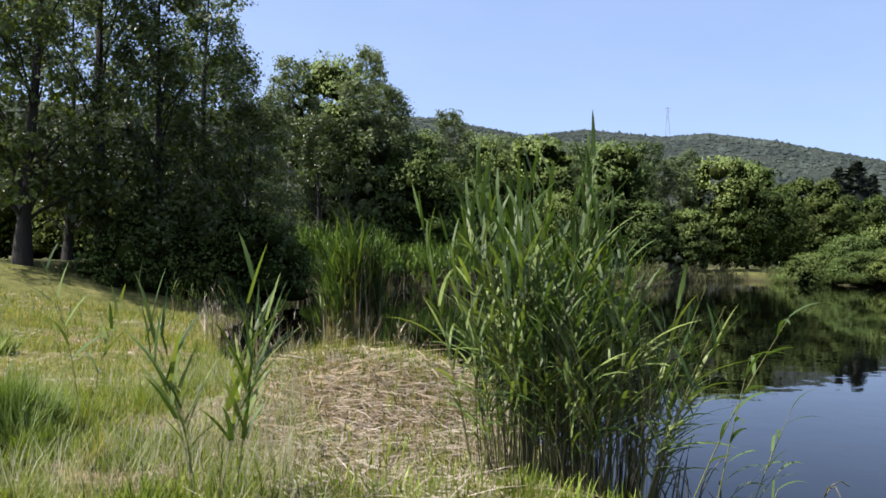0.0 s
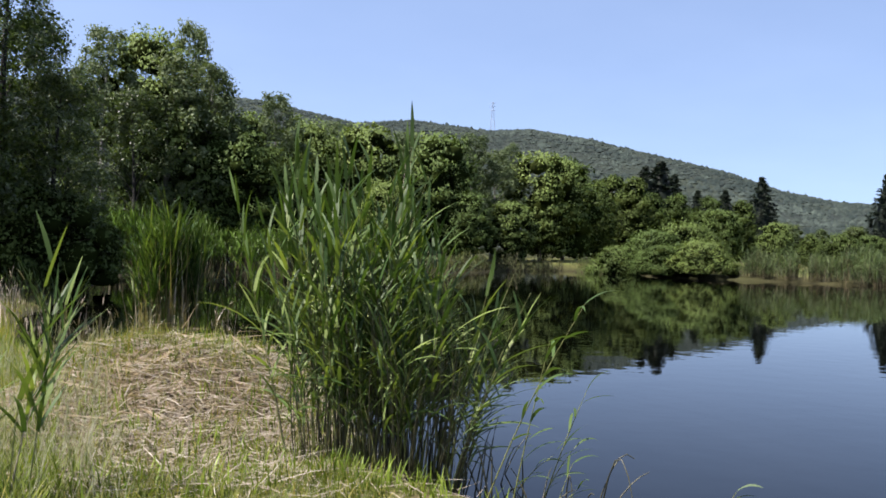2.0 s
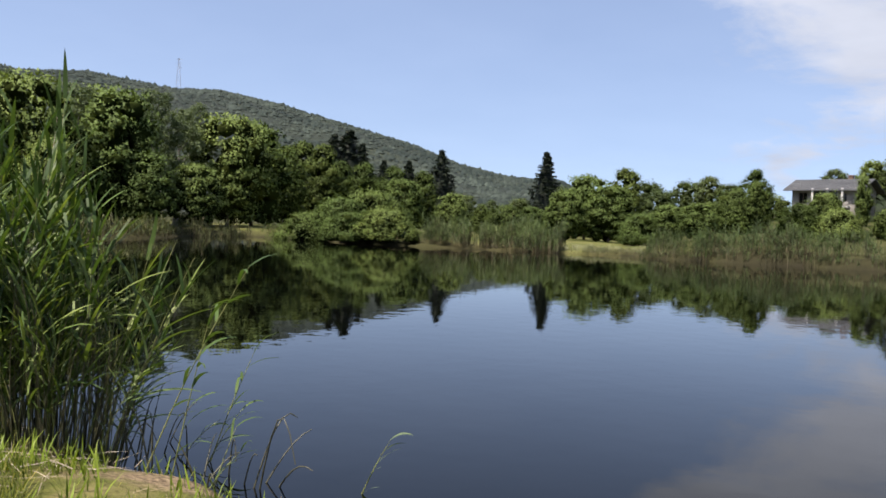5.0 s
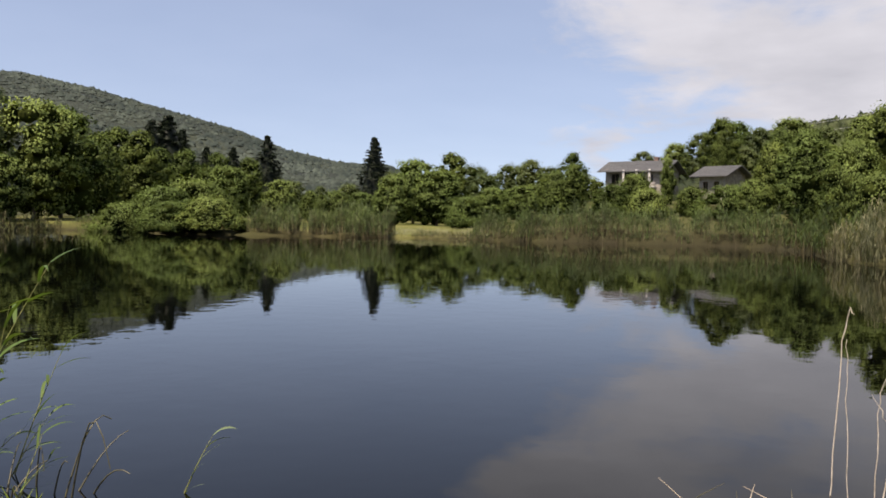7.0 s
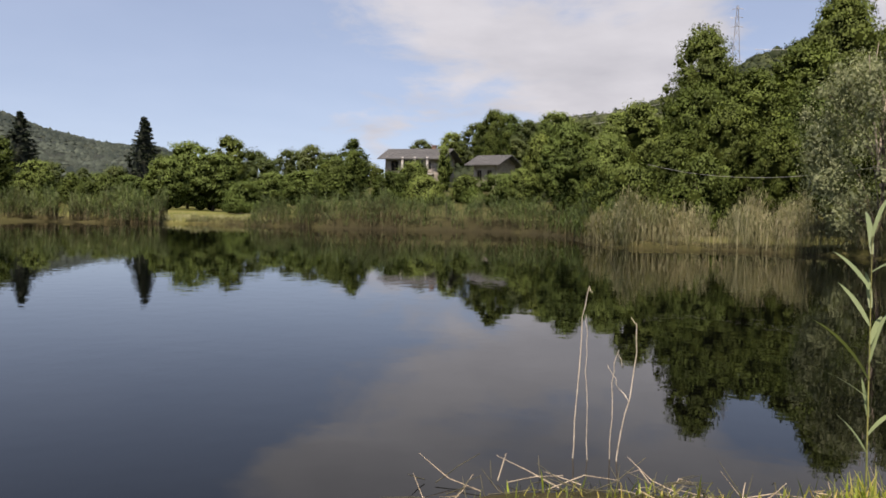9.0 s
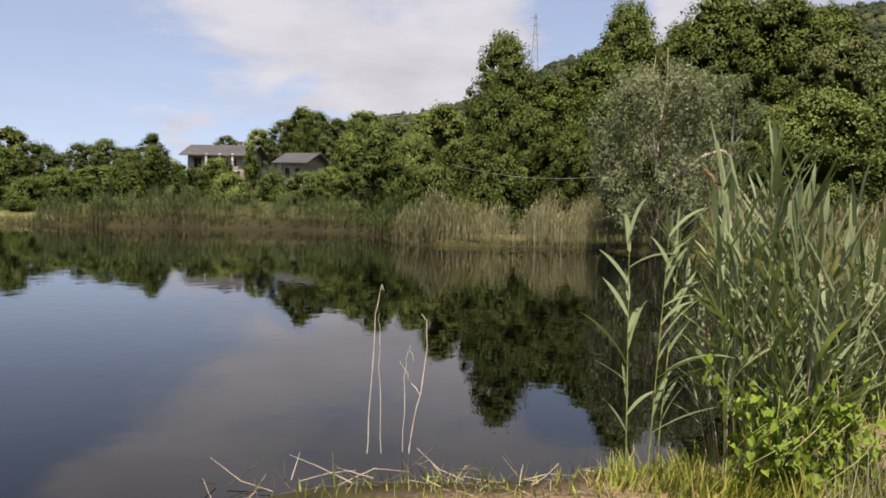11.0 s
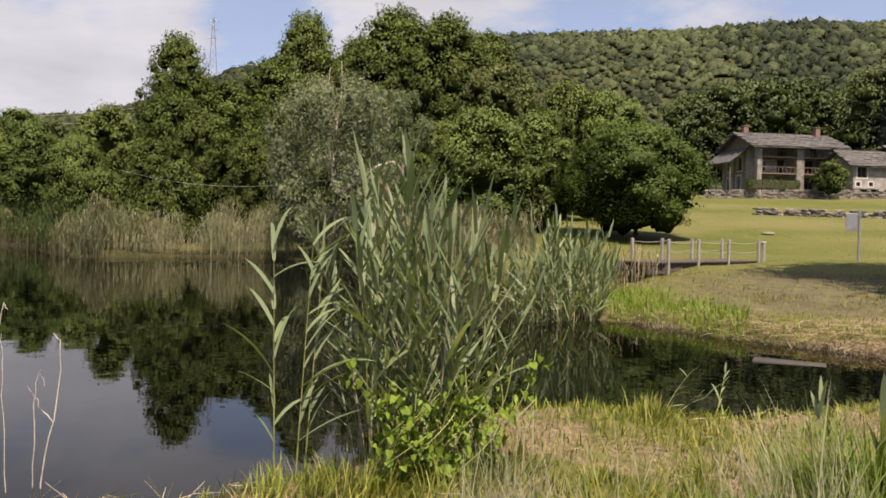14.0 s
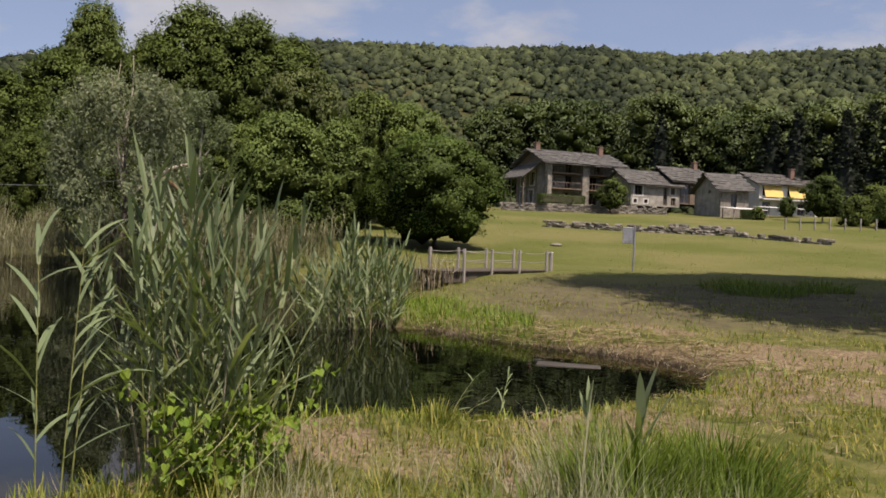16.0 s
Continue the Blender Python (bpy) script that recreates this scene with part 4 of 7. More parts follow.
# ---- wooded slope beyond the reeds ----
for b, d, h, k, w in [(71.8, 124, 11.2, "dark_b", 0.7), (75.4, 104, 8.6, "broad_a", 0.75), (75.0, 84, 6.6, "broad_c", 0.8), (76.9, 68, 7.0, "light_b", 0.98), (73.8, 66, 3.6, "light_a", 0.82), (79.4, 58, 6.0, "light_a", 0.74), (81.3, 60, 8.2, "broad_b", 0.98), (83.9, 56, 6.1, "dark_b", 0.95), (85.2, 63, 9.6, "dark_a", 0.8), (87, 55, 7.6, "dark_a", 0.82), (88.6, 66, 10.8, "dark_b", 1.07), (90.2, 51, 6.0, "dark_a", 0.82), (92.4, 56, 8.6, "broad_a", 0.74), (77.8, 78, 6.5, "broad_b", 0.98), (82.6, 75, 7.6, "broad_a", 0.82), (87, 80, 9, "dark_a", 0.82), (85.5, 50, 4.5, "bush_b", 0.82), (80.8, 52, 4.2, "bush_b", 0.82), (94.5, 52, 6, "dark_a", 0.82), (91.5, 72, 13, "dark_b", 0.98)]:
    put_tree(k, *polar(b, d), h, "tree", "full-leaved green tree behind the reed bed", group="trees behind the reed bed", wide=w)
for b, d, h, w in [(85.4, 66, 13.9, 0.78), (93.6, 80, 18.8, 0.85), (99.6, 79, 18.6, 1), (103.2, 77, 17, 1), (105.6, 86, 16.8, 1.0), (97.2, 84, 17.6, 1), (91.4, 82, 14.5, 1), (86.2, 69, 11.5, 1.0)]:
    put_tree("oak", *polar(b, d), h, "oak_tree", "tall dark oak with an open uneven crown", group="tall oaks", wide=w)
willow = put_tree("willow", *polar(95.8, 37), 7.9, "willow_tree", "grey-green willow with broken bare branches", turn=40, wide=0.78)
for pts, rad, mat in [([(0.2, 0, 3.5), (0.4, -0.5, 6.5), (0.7, -1.3, 8.6), (0.9, -1.4, 10.0)], 0.09, DEADWOOD), ([(0.4, -0.5, 6.8), (1.0, -0.3, 8.6), (1.1, -0.6, 9.6)], 0.05, DEADWOOD), ([(0, 0, 3.0), (-1.6, -2.2, 4.6), (-2.3, -3.2, 4.9), (-2.5, -3.8, 4.4)], 0.12, DEADWOOD), ([(-1.2, -1.8, 4.2), (-2.0, -2.6, 3.6), (-2.3, -3.0, 2.6)], 0.14, REDWOOD), ([(-0.6, 0.8, 4.0), (-1.0, 2.0, 7.4), (-1.1, 2.3, 8.6)], 0.06, DEADWOOD)]:
    q = np.array(pts, float)
    s_ = np.linspace(0, 1, 9)
    q = np.stack([np.interp(s_, np.linspace(0, 1, len(q)), q[:, k]) for k in range(3)], -1)
    part("bare_branch", mesh_of("bare_branch", [tubes(q[None], (rad * (1 - 0.75 * s_))[None], 6)], [mat], True), willow)
put_tree("birch_a", *polar(100.4, 48), 8.4, "birch_tree", "slender pale-leaved birch with drooping twigs", group="birches")
put_tree("birch_a", *polar(99.4, 52), 8.8, "birch_tree", "slender pale-leaved birch with drooping twigs", group="birches")
for b, d, h, k, w in [(106.9, 60, 10.9, "chestnut", 0.8), (111.2, 61, 9.7, "broad_c", 0.8), (105.6, 47, 7.0, "light_a", 1.1), (109.3, 51, 7.0, "light_b", 1.0), (103.4, 52, 6.5, "broad_b", 1.2), (113.6, 68, 9.5, "light_a", 1)]:
    put_tree(k, *polar(b, d), h, "tree", "round-crowned green tree beside the meadow", group="trees beside the meadow", wide=w)
put_tree("walnut", *polar(115.9, 48), 6.2, "walnut_tree", "broad light green walnut tree on the meadow", wide=1.1)
for b, d, h, k in [(119, 138, 15, "far_a"), (121, 140, 16.4, "far_b"), (122.6, 146, 17, "far_a"), (124.3, 140, 17, "far_b"), (126, 148, 17, "far_a"), (127.6, 143, 15, "far_b"), (129.2, 146, 17.5, "far_a"), (130.9, 136, 18, "far_a"), (132.4, 146, 16, "far_b"), (133.8, 140, 16.3, "far_a"), (135.2, 135, 15, "far_a"), (136.4, 142, 16.6, "far_b"), (138, 133, 15, "far_a"), (139.4, 137, 16.4, "far_a"), (141, 131, 16.5, "far_a"), (142.4, 134, 16, "far_b"), (144, 130, 17, "far_a"), (145.8, 132, 17, "far_a")]:
    put_tree(k, *polar(b, d), h, "tree", "tall dark forest tree behind the farm houses", group="trees behind the farm")
for b, d, h in [(137.6, 128, 14), (139, 126, 15), (140.4, 128, 13), (141.8, 124, 15), (143.2, 126, 16), (144.6, 124, 15), (146, 122, 15), (130.6, 132, 15), (126.9, 150, 17)]:
    put_tree("conifer_a", *polar(b, d), h, "conifer", "dark spruce behind the farm houses", group="dark spruces", wide=1.3)
for b, d, h, w in [(142.6, 90, 3.0, 0.9), (144.6, 88, 3.4, 1.0), (146.5, 86, 4.0, 1.1), (136.9, 99, 1.5, 0.9)]:
    put_tree("bush_b", *polar(b, d), h, "shrub", "dark green shrub behind the meadow fence", "shrub", "shrubs by the farm", wide=w)
for b, d, h in [(140.6, 95, 4.9), (127.6, 103, 4.2), (143.5, 103, 4), (138.6, 100, 2.6)]:
    put_tree("small", *polar(b, d), h, "fruit_tree", "small round fruit tree by the farm", group="fruit trees")
# tall trees beside the path, which shade the mown ground
for x, y, h in [(8.4, -18.6, 16), (9.6, -21.6, 17), (12.4, -21.8, 20), (12.2, -26.4, 21)]:
    put_tree("high", x, y, h, "shade_tree", "tall broadleaf tree shading the mown ground", group="shade trees", wide=1.2)


# ---- woods on the hills ----
def hill_wood(name, label, count, b0, b1, r0, r1, size, leaf, seed, per, leaf_size, edge=0.0):
    r = rng(seed)
    b = r.uniform(b0, b1, count * (2 if edge == 0 else 8))
    d = r.uniform(r0 ** 1.3, r1 ** 1.3, len(b)) ** (1 / 1.3) if edge == 0 and per else np.sqrt(r.uniform(r0 ** 2, r1 ** 2, len(b)))
    ridge = np.interp(b, RANGE_B, RANGE_D)
    keep = (d < ridge * 1.04) & (d > ridge * edge)
    b, d = b[keep][:count], d[keep][:count]
    x, y = d * np.sin(np.radians(b)), d * np.cos(np.radians(b))
    z = land(x, y)
    n = len(x)
    s = size * (0.42 + 0.95 * r.uniform(0, 1, n) ** 1.6) * (1 + 0.25 * wave(x, y, 0.03, seed)) * np.clip(d / 340, 0.6, 1.1)
    if per:
        tv, tf = ball(1)
        tf = tf[tv[tf].mean(1)[:, 2] > -0.5]
    else:
        # low domes: crowns seen from half a kilometre
        k = np.arange(6)
        tv = np.concatenate([[[0, 0, 1.1]], np.stack([np.cos(k * np.pi / 3), np.sin(k * np.pi / 3), 0 * k - 0.3], -1)])
        tf = np.stack([0 * k, 1 + k, 1 + (k + 1) % 6], -1)
    c = np.stack([x, y, z + s * (0.55 if per else 0.15)], -1)
    wide, tall = r.uniform(0.75, 1.25, n), r.uniform(0.7, 1.35, n)
    wob = 1 + 0.16 * np.sin(4 * tv[None, :, 0] + x[:, None]) * np.cos(4 * tv[None, :, 1] + y[:, None]) + r.uniform(-0.3, 0.3, (n, len(tv)))
    v = tv[None] * s[:, None, None] * wob[..., None] * (0.82 if per else 1.05) * np.array([1, 1, 0.9 if per else 0.55]) * np.stack([wide, 2 - wide, tall], -1)[:, None] + c[:, None]
    f = tf[None] + (np.arange(n) * len(tv))[:, None, None]
    dd = unit(r.normal(0, 1, (n, per, 3)))
    dd[..., 2] = np.abs(dd[..., 2]) * 1.15 - 0.15
    p = c[:, None] + dd * np.stack([wide, 2 - wide, tall], -1)[:, None] * (s[:, None] * r.uniform(0.72, 1.0, (n, per)))[..., None]
    ch, nr = [(v.reshape(-1, 3), f.reshape(-1, 3))], unit(tv[None] + np.array([0, 0, 0.25]) + r.normal(0, 0.3, (n, len(tv), 3))).reshape(-1, 3)
    if per:
        cv, cf = cards(p.reshape(-1, 3), dd.reshape(-1, 3), np.repeat(np.minimum(s, 4) * leaf_size, per), 0.75, seed, 0.4, True)
        tri = cv.reshape(-1, 3, 3)
        out = dd.reshape(-1, 3)
        turn = (np.cross(tri[:, 1] - tri[:, 0], tri[:, 2] - tri[:, 0]) * out).sum(1) < 0
        ch.append((cv, np.where(turn[:, None], cf[:, ::-1], cf)))
        nr = np.concatenate([nr, np.repeat(unit(out + np.array([0, 0, 0.2]) + r.normal(0, 0.4, out.shape)), 3, 0)])
    me = mesh_of(name, ch, [leaf], True, nr if per else None)
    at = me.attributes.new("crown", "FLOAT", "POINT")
    # crowns farther up the near hill are coloured darker for aerial perspective
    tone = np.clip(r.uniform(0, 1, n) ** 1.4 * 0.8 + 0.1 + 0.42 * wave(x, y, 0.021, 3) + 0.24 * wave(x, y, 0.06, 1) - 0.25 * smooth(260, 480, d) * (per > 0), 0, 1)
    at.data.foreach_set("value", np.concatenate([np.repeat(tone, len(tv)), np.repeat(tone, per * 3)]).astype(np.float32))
    return tagged(new(name, me), label, "woods", kind="stuff")


for b, d, h, k in [(67, 150, 7, "far_a"), (69, 160, 8, "far_light"), (70.8, 150, 9, "far_a"), (72.5, 165, 10, "far_light"), (74.2, 150, 9, "far_a"), (76, 160, 10, "far_light"), (78, 150, 9, "far_a"), (80, 165, 10, "far_light"), (73.4, 130, 7, "far_a"), (75.6, 128, 8, "far_light"), (79, 125, 8, "far_a")]:
    put_tree(k, *polar(b, d), h, "tree", "green tree on the wooded slope", group="trees on the wooded slope")
for b, d, h in [(-10.5, 28, 2.6), (-8, 29.5, 3.2), (-5.5, 30, 3.4), (-4.2, 31.5, 3.2), (-3.2, 34, 3.0), (-15.5, 42, 3), (-12, 42, 4), (-18.5, 44, 4.5), (-21.5, 45, 5.5), (-24.5, 44, 6)]:
    put_tree("bush_b", *polar(b, d), h, "shrub", "green shrub behind the alders", "shrub", "shrubs behind the alders")
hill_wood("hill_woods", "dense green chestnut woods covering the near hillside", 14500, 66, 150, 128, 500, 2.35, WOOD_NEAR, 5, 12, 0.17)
hill_wood("far_hill_woods", "scrub woods on the far hill, tinted bluish green for distance haze", 17000, -12, 58, 250, 930, 2.0, WOOD_FAR_HAZED, 6, 0, 0.3)


# ---- reeds ----
def reed(r, h, lean, az, leaves=14, stiff=0.5, width=0.026, reach=0.42, low=0.25):
    """One reed: its stem and its two rows of leaves, rooted at the origin."""
    s = np.linspace(0, 1, 7)
    bend = lean * s ** 1.8
    path = np.stack([np.sin(az) * h * bend, np.cos(az) * h * bend, h * s * (1 - 0.35 * lean * s)], -1)[None]
    stem = tubes(path, (0.0055 * (1 - 0.75 * s))[None], 4)
    t = np.linspace(low, 0.985, leaves) + r.uniform(-0.02, 0.02, leaves)
    base = np.stack([np.interp(t, s, path[0, :, k]) for k in range(3)], -1)
    a = az + np.where(np.arange(leaves) % 2, 0, np.pi) + r.normal(0, 0.55, leaves)
    el = np.radians(r.uniform(38, 66, leaves) + 12 * (stiff - 0.35) + 22 * t ** 3)
    droop = (1.75 - 1.45 * stiff) * r.uniform(0.4, 1.3, leaves) * (1.15 - 0.8 * t)
    ln = reach * r.uniform(0.7, 1.15, leaves) * (0.7 + 0.45 * np.sin(np.pi * t ** 0.9))
    leaf = ribbons(base, a, el, ln, width * r.uniform(0.75, 1.25, leaves), droop, 5, r.uniform(-0.7, 0.7, leaves), 0.3)
    return stem, leaf


def reed_clump(name, label, x, y, spread, count, h0, h1, seed, leaf, stiff=0.5, tilt=(0, 0), dry=0.12, turn=0, width=0.026, leaves=14, reach=0.42, category="reeds", low=0.25, crown=0.22, drift=(0, 0)):
    """A stand of reeds, each stem a part with its leaves."""
    r = rng(seed)
    z0 = max(land1(x, y), -0.3)
    ob = thing(name, label, category, pose(x, y, z0, 0, 0, turn))
    kinds = []
    for k in range(26):
        st, lf = reed(r, 1.0 * r.uniform(0.92, 1.08) * (h0 + h1) / 2, r.uniform(0.02, 0.22), r.uniform(0, 6.28), leaves + int(r.integers(-2, 3)), stiff, width, reach, low)
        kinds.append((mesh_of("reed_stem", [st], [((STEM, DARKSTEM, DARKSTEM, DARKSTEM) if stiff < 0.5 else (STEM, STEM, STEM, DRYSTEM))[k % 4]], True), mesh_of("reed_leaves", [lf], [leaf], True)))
    for k in range(count):
        a, q = r.uniform(0, 6.28), math.sqrt(r.uniform(0, 1))
        px, py = spread[0] * q * math.cos(a), spread[1] * q * math.sin(a)
        g = Matrix.Rotation(radians(turn), 3, "Z") @ Vector((px, py, 0))
        gz = max(land1(x + g.x, y + g.y), -0.35) - z0
        s = r.uniform(h0, h1) / ((h0 + h1) / 2) * (1 - crown * q * q)
        st, lf = kinds[int(r.integers(0, len(kinds)))]
        m = Matrix.Translation((px, py, gz - 0.03)) @ Matrix.Rotation(radians(drift[0] + tilt[0] * q * math.cos(a) + r.normal(0, 2.5)), 4, "Y") @ Matrix.Rotation(radians(tilt[1] * q * -math.sin(a) + r.normal(0, 2.5)), 4, "X") @ Matrix.Rotation(r.uniform(0, 6.28), 4, "Z") @ Matrix.Diagonal((s, s, s, 1))
        o = part("reed_stem", st, ob, m=m)
        if r.uniform() > dry:
            part("leaves", lf, o)
    return ob


def reed_bed(name, label, line, depth, h0, h1, count, seed, leaf, plume=0.0, leaves=5, width=0.05, category="reed bed", stalk=None, low=0.26):
    """A long dense bed of reeds along a shore line."""
    r = rng(seed)
    line = np.array(line, float)
    seg = np.diff(line, axis=0)
    ln = np.hypot(seg[:, 0], seg[:, 1])
    cum = np.concatenate([[0], np.cumsum(ln)])
    t = r.uniform(0, cum[-1], count)
    i = np.clip(np.searchsorted(cum, t) - 1, 0, len(seg) - 1)
    u = seg[i] / ln[i][:, None]
    p = line[i] + u * (t - cum[i])[:, None]
    off = r.uniform(-0.03, 1, count) * depth
    p = p + np.stack([u[:, 1], -u[:, 0]], -1) * off[:, None]
    z = np.maximum(land(p[:, 0], p[:, 1]), -0.25)
    shore = -np.stack([u[:, 1], -u[:, 0]], -1)
    patch = 0.5 + 0.5 * wave(p[:, 0], p[:, 1], 1.4, seed)
    keep = r.uniform(0, 1, count) < 0.2 + 0.8 * smooth(0.15, 0.45, patch)
    p, z, patch, off, shore, count = p[keep], z[keep], patch[keep], off[keep], shore[keep], int(keep.sum())
    h = r.uniform(h0, h1, count) * (0.46 + 0.54 * patch + 0.22 * wave(p[:, 0], p[:, 1], 2.3, seed + 1) ** 2) * (0.72 + 0.28 * smooth(0.0, 0.4, off / depth))
    base = np.stack([p[:, 0], p[:, 1], z - 0.05], -1)
    az = r.uniform(0, 6.28, count)
    ch = [ribbons(base, az, np.radians(r.uniform(80, 89, count)), h, np.full(count, width * 0.7), r.uniform(0, 0.35, count), 2)]
    for k in range(leaves):
        f = r.uniform(low, 0.96, count)
        b2 = base + np.stack([np.zeros(count), np.zeros(count), f * h * 0.97], -1)
        ch.append(ribbons(b2, r.uniform(0, 6.28, count), np.radians(r.uniform(50, 87, count)), h * r.uniform(0.2, 0.42, count), np.full(count, width) * r.uniform(0.6, 1.2, count), r.uniform(0.1, 1.0, count), 2))
    # by default the stalks carry the painted shade of the bed's foot
    mats = [leaf, LEAF["haze"], stalk or LEAF["reedbase_shade"]]
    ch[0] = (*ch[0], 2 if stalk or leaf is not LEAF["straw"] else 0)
    if plume:
        q = np.where(r.uniform(0, 1, count) < plume)[0]
        b2 = base[q] + np.stack([np.zeros(len(q)), np.zeros(len(q)), h[q] * 0.95], -1)
        v, f = ribbons(b2, r.uniform(0, 6.28, len(q)), np.radians(r.uniform(60, 88, len(q))), np.full(len(q), 0.26), np.full(len(q), width * 1.1), r.uniform(0.2, 1.2, len(q)), 3)
        ch.append((v, f, 1))
    # every blade turns its brighter face up and to the water
    out, nrm = np.stack([shore[:, 0], shore[:, 1], np.full(count, 0.75)], -1), []
    for j, (v, f, *m) in enumerate(ch):
        owner = q if plume and j == len(ch) - 1 else np.arange(count)
        pf, pv = len(f) // len(owner), len(v) // len(owner)
        face = np.cross(v[f[:, 1]] - v[f[:, 0]], v[f[:, 3]] - v[f[:, 0]])
        turn = (face * np.repeat(out[owner], pf, 0)).sum(1) < 0
        ch[j] = (v, np.where(turn[:, None], f[:, ::-1], f), *m)
        nrm.append(np.repeat(unit(out[owner] + r.normal(0, 0.7, (len(owner), 3))), pv, 0))
    return tagged(new(name, mesh_of(name, ch, mats, True, np.concatenate(nrm))), label, category, kind="stuff")


reed_bed("reed_bed", "tall pale reed bed with tan plumes on the far shore", [(29, -8.5), (36, -4), (38.3, -1), (39, 2.5), (37.8, 6.5), (42, 9)], 3.5, 1.5, 2.4, 5400, 81, LEAF["reedpale"], 0.3, 5, 0.024, stalk=LEAF["reedpale"])
reed_bed("reed_bed", "green reed bed along the far shore", [(42, 9), (48, 11), (55, 15), (55.5, 19), (54.3, 25), (53, 32), (53.7, 37.6)], 3.0, 1.2, 2.1, 5200, 82, LEAF["reedmid"], 0.0, 5, 0.032)
reed_bed("reed_bed", "rounded clumps of green reeds on the far shore", [(51.2, 43.4), (49.5, 47), (46.4, 54.4)], 3.0, 1.6, 2.7, 2700, 83, LEAF["reedmid"], 0.0, 5, 0.038)
reed_bed("low_reeds", "short yellow-green sedge by the meadow gap", [(54.0, 37.8), (53.8, 40), (53, 42.4)], 2.0, 0.2, 0.5, 900, 84, LEAF["reedfar"], 0.0, 3)
reed_bed("reed_bed", "lush green reeds under the alders", [(19, 58), (11, 54), (4, 53), (-0.4, 49.5)], 4.0, 2.6, 3.3, 3000, 85, LEAF["bindweed"], 0.0, 6, 0.06, low=0.5)
reed_bed("low_reeds", "low sedge under the shrubs of the far shore", [(46.4, 54.6), (46, 63), (45, 71), (44, 78)], 3.5, 0.6, 1.5, 1500, 96, LEAF["reedmid"], 0.0, 3, 0.05)
reed_bed("low_reeds", "low sedge along the shaded far shore", [(44, 78), (34, 74), (27, 64), (19, 58)], 3.0, 0.8, 1.6, 2600, 86, LEAF["reedfar"], 0.0, 3)
reed_bed("low_reeds", "dark sedge along the shore below the alders", [(-0.4, 47), (-1.0, 41), (-1.3, 33), (-1.8, 27), (-2.2, 23)], 1.6, 0.5, 1.2, 900, 187, LEAF["reed"], 0.0, 3, 0.03)
reed_bed("dry_reeds", "broken grey reed stems at the edge of the dark water", [(-1.8, 24), (-1.7, 20), (-1.5, 17)], 0.9, 0.5, 1.2, 110, 188, LEAF["straw"], 0.0, 2, 0.02, stalk=LEAF["straw"])
reed_bed("dry_reeds", "bundle of dry tan reed stems at the inlet", [(14.2, -6.2), (14.1, -5.8), (14.2, -5.4)], 0.5, 1.3, 2.1, 130, 88, LEAF["drystalk"], 0.0, 1, 0.02, stalk=LEAF["drystalk"])
reed_bed("dry_reeds", "thin dry reeds between inlet and footbridge", [(17.5, -7.0), (19.5, -8.6), (22, -10.6)], 1.2, 0.7, 1.5, 120, 97, LEAF["drystalk"], 0.0, 2, 0.02, stalk=LEAF["drystalk"])
reed_bed("reed_bed", "tall green reeds on dry tan stems standing in the pond", [(0.0, 17.0), (1.1, 17.4)], 0.9, 2.0, 2.6, 130, 89, LEAF["reed"], 0.0, 9, 0.03, stalk=LEAF["drystalk"], low=0.5)
reed_bed("reed_bed", "thin green reeds standing in the dark water", [(0.9, 17.3), (2.6, 17.4)], 0.9, 1.5, 2.6, 60, 189, LEAF["reed"], 0.0, 7, 0.028, low=0.4)
reed_bed("dry_reeds", "dry bent reed stems standing in the pond", [(-1.2, 16.0), (1.8, 16.5)], 1.0, 0.6, 1.6, 130, 90, LEAF["straw"], 0.0, 3, 0.02)

reed_clump("reed_clump", "tall bright green reed clump at the water's edge", 1.36, 6.42, (0.42, 0.40), 125, 1.3, 2.3, 91, LEAF["reed"], 0.40, (7, 6), 0.2, -16, 0.024, 12, 0.42, low=0.26, crown=0.2)
reed_clump("reed_clump", "green reed clump leaning out over the water", 1.76, 6.02, (0.34, 0.36), 95, 1.0, 2.0, 98, LEAF["reed"], 0.34, (12, 7), 0.3, -16, 0.023, 11, 0.40, low=0.3, crown=0.25, drift=(3, 0))
# extra stems in the shade-darkened colour deepen the clump's foot
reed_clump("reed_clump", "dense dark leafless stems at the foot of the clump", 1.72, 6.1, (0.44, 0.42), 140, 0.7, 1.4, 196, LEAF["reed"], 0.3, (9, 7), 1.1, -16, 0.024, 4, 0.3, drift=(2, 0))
reed_clump("reed_clump", "few taller reeds with long upright top leaves", 1.45, 6.3, (0.5, 0.3), 7, 2.25, 2.5, 99, LEAF["reed"], 0.62, (5, 5), 0.0, -16, 0.03, 12, 0.46, low=0.4, crown=0.1)
reed_clump("reed_clump", "tall grey-green reed clump with stiff upright leaves", 5.02, -1.24, (0.36, 0.38), 54, 1.2, 2.25, 92, LEAF["reedgrey"], 0.88, (5, 9), 0.05, 0, 0.030, 14, 0.44, low=0.26, crown=0.42)
reed_clump("reed_clump", "grey-green reeds and tan stems round the inlet", 15.0, -6.0, (0.8, 1.1), 125, 1.2, 2.15, 87, LEAF["reedgrey"], 0.72, (9, 10), 0.12, 20, 0.04, 13, 0.46, low=0.22, crown=0.3)
reed_clump("young_reeds", "few young reeds in the cut grass", -0.80, 5.6, (0.15, 0.12), 8, 1.15, 1.6, 93, LEAF["reed"], 0.8, (5, 5), 0.0, 0, 0.03, 10, 0.46, low=0.36)
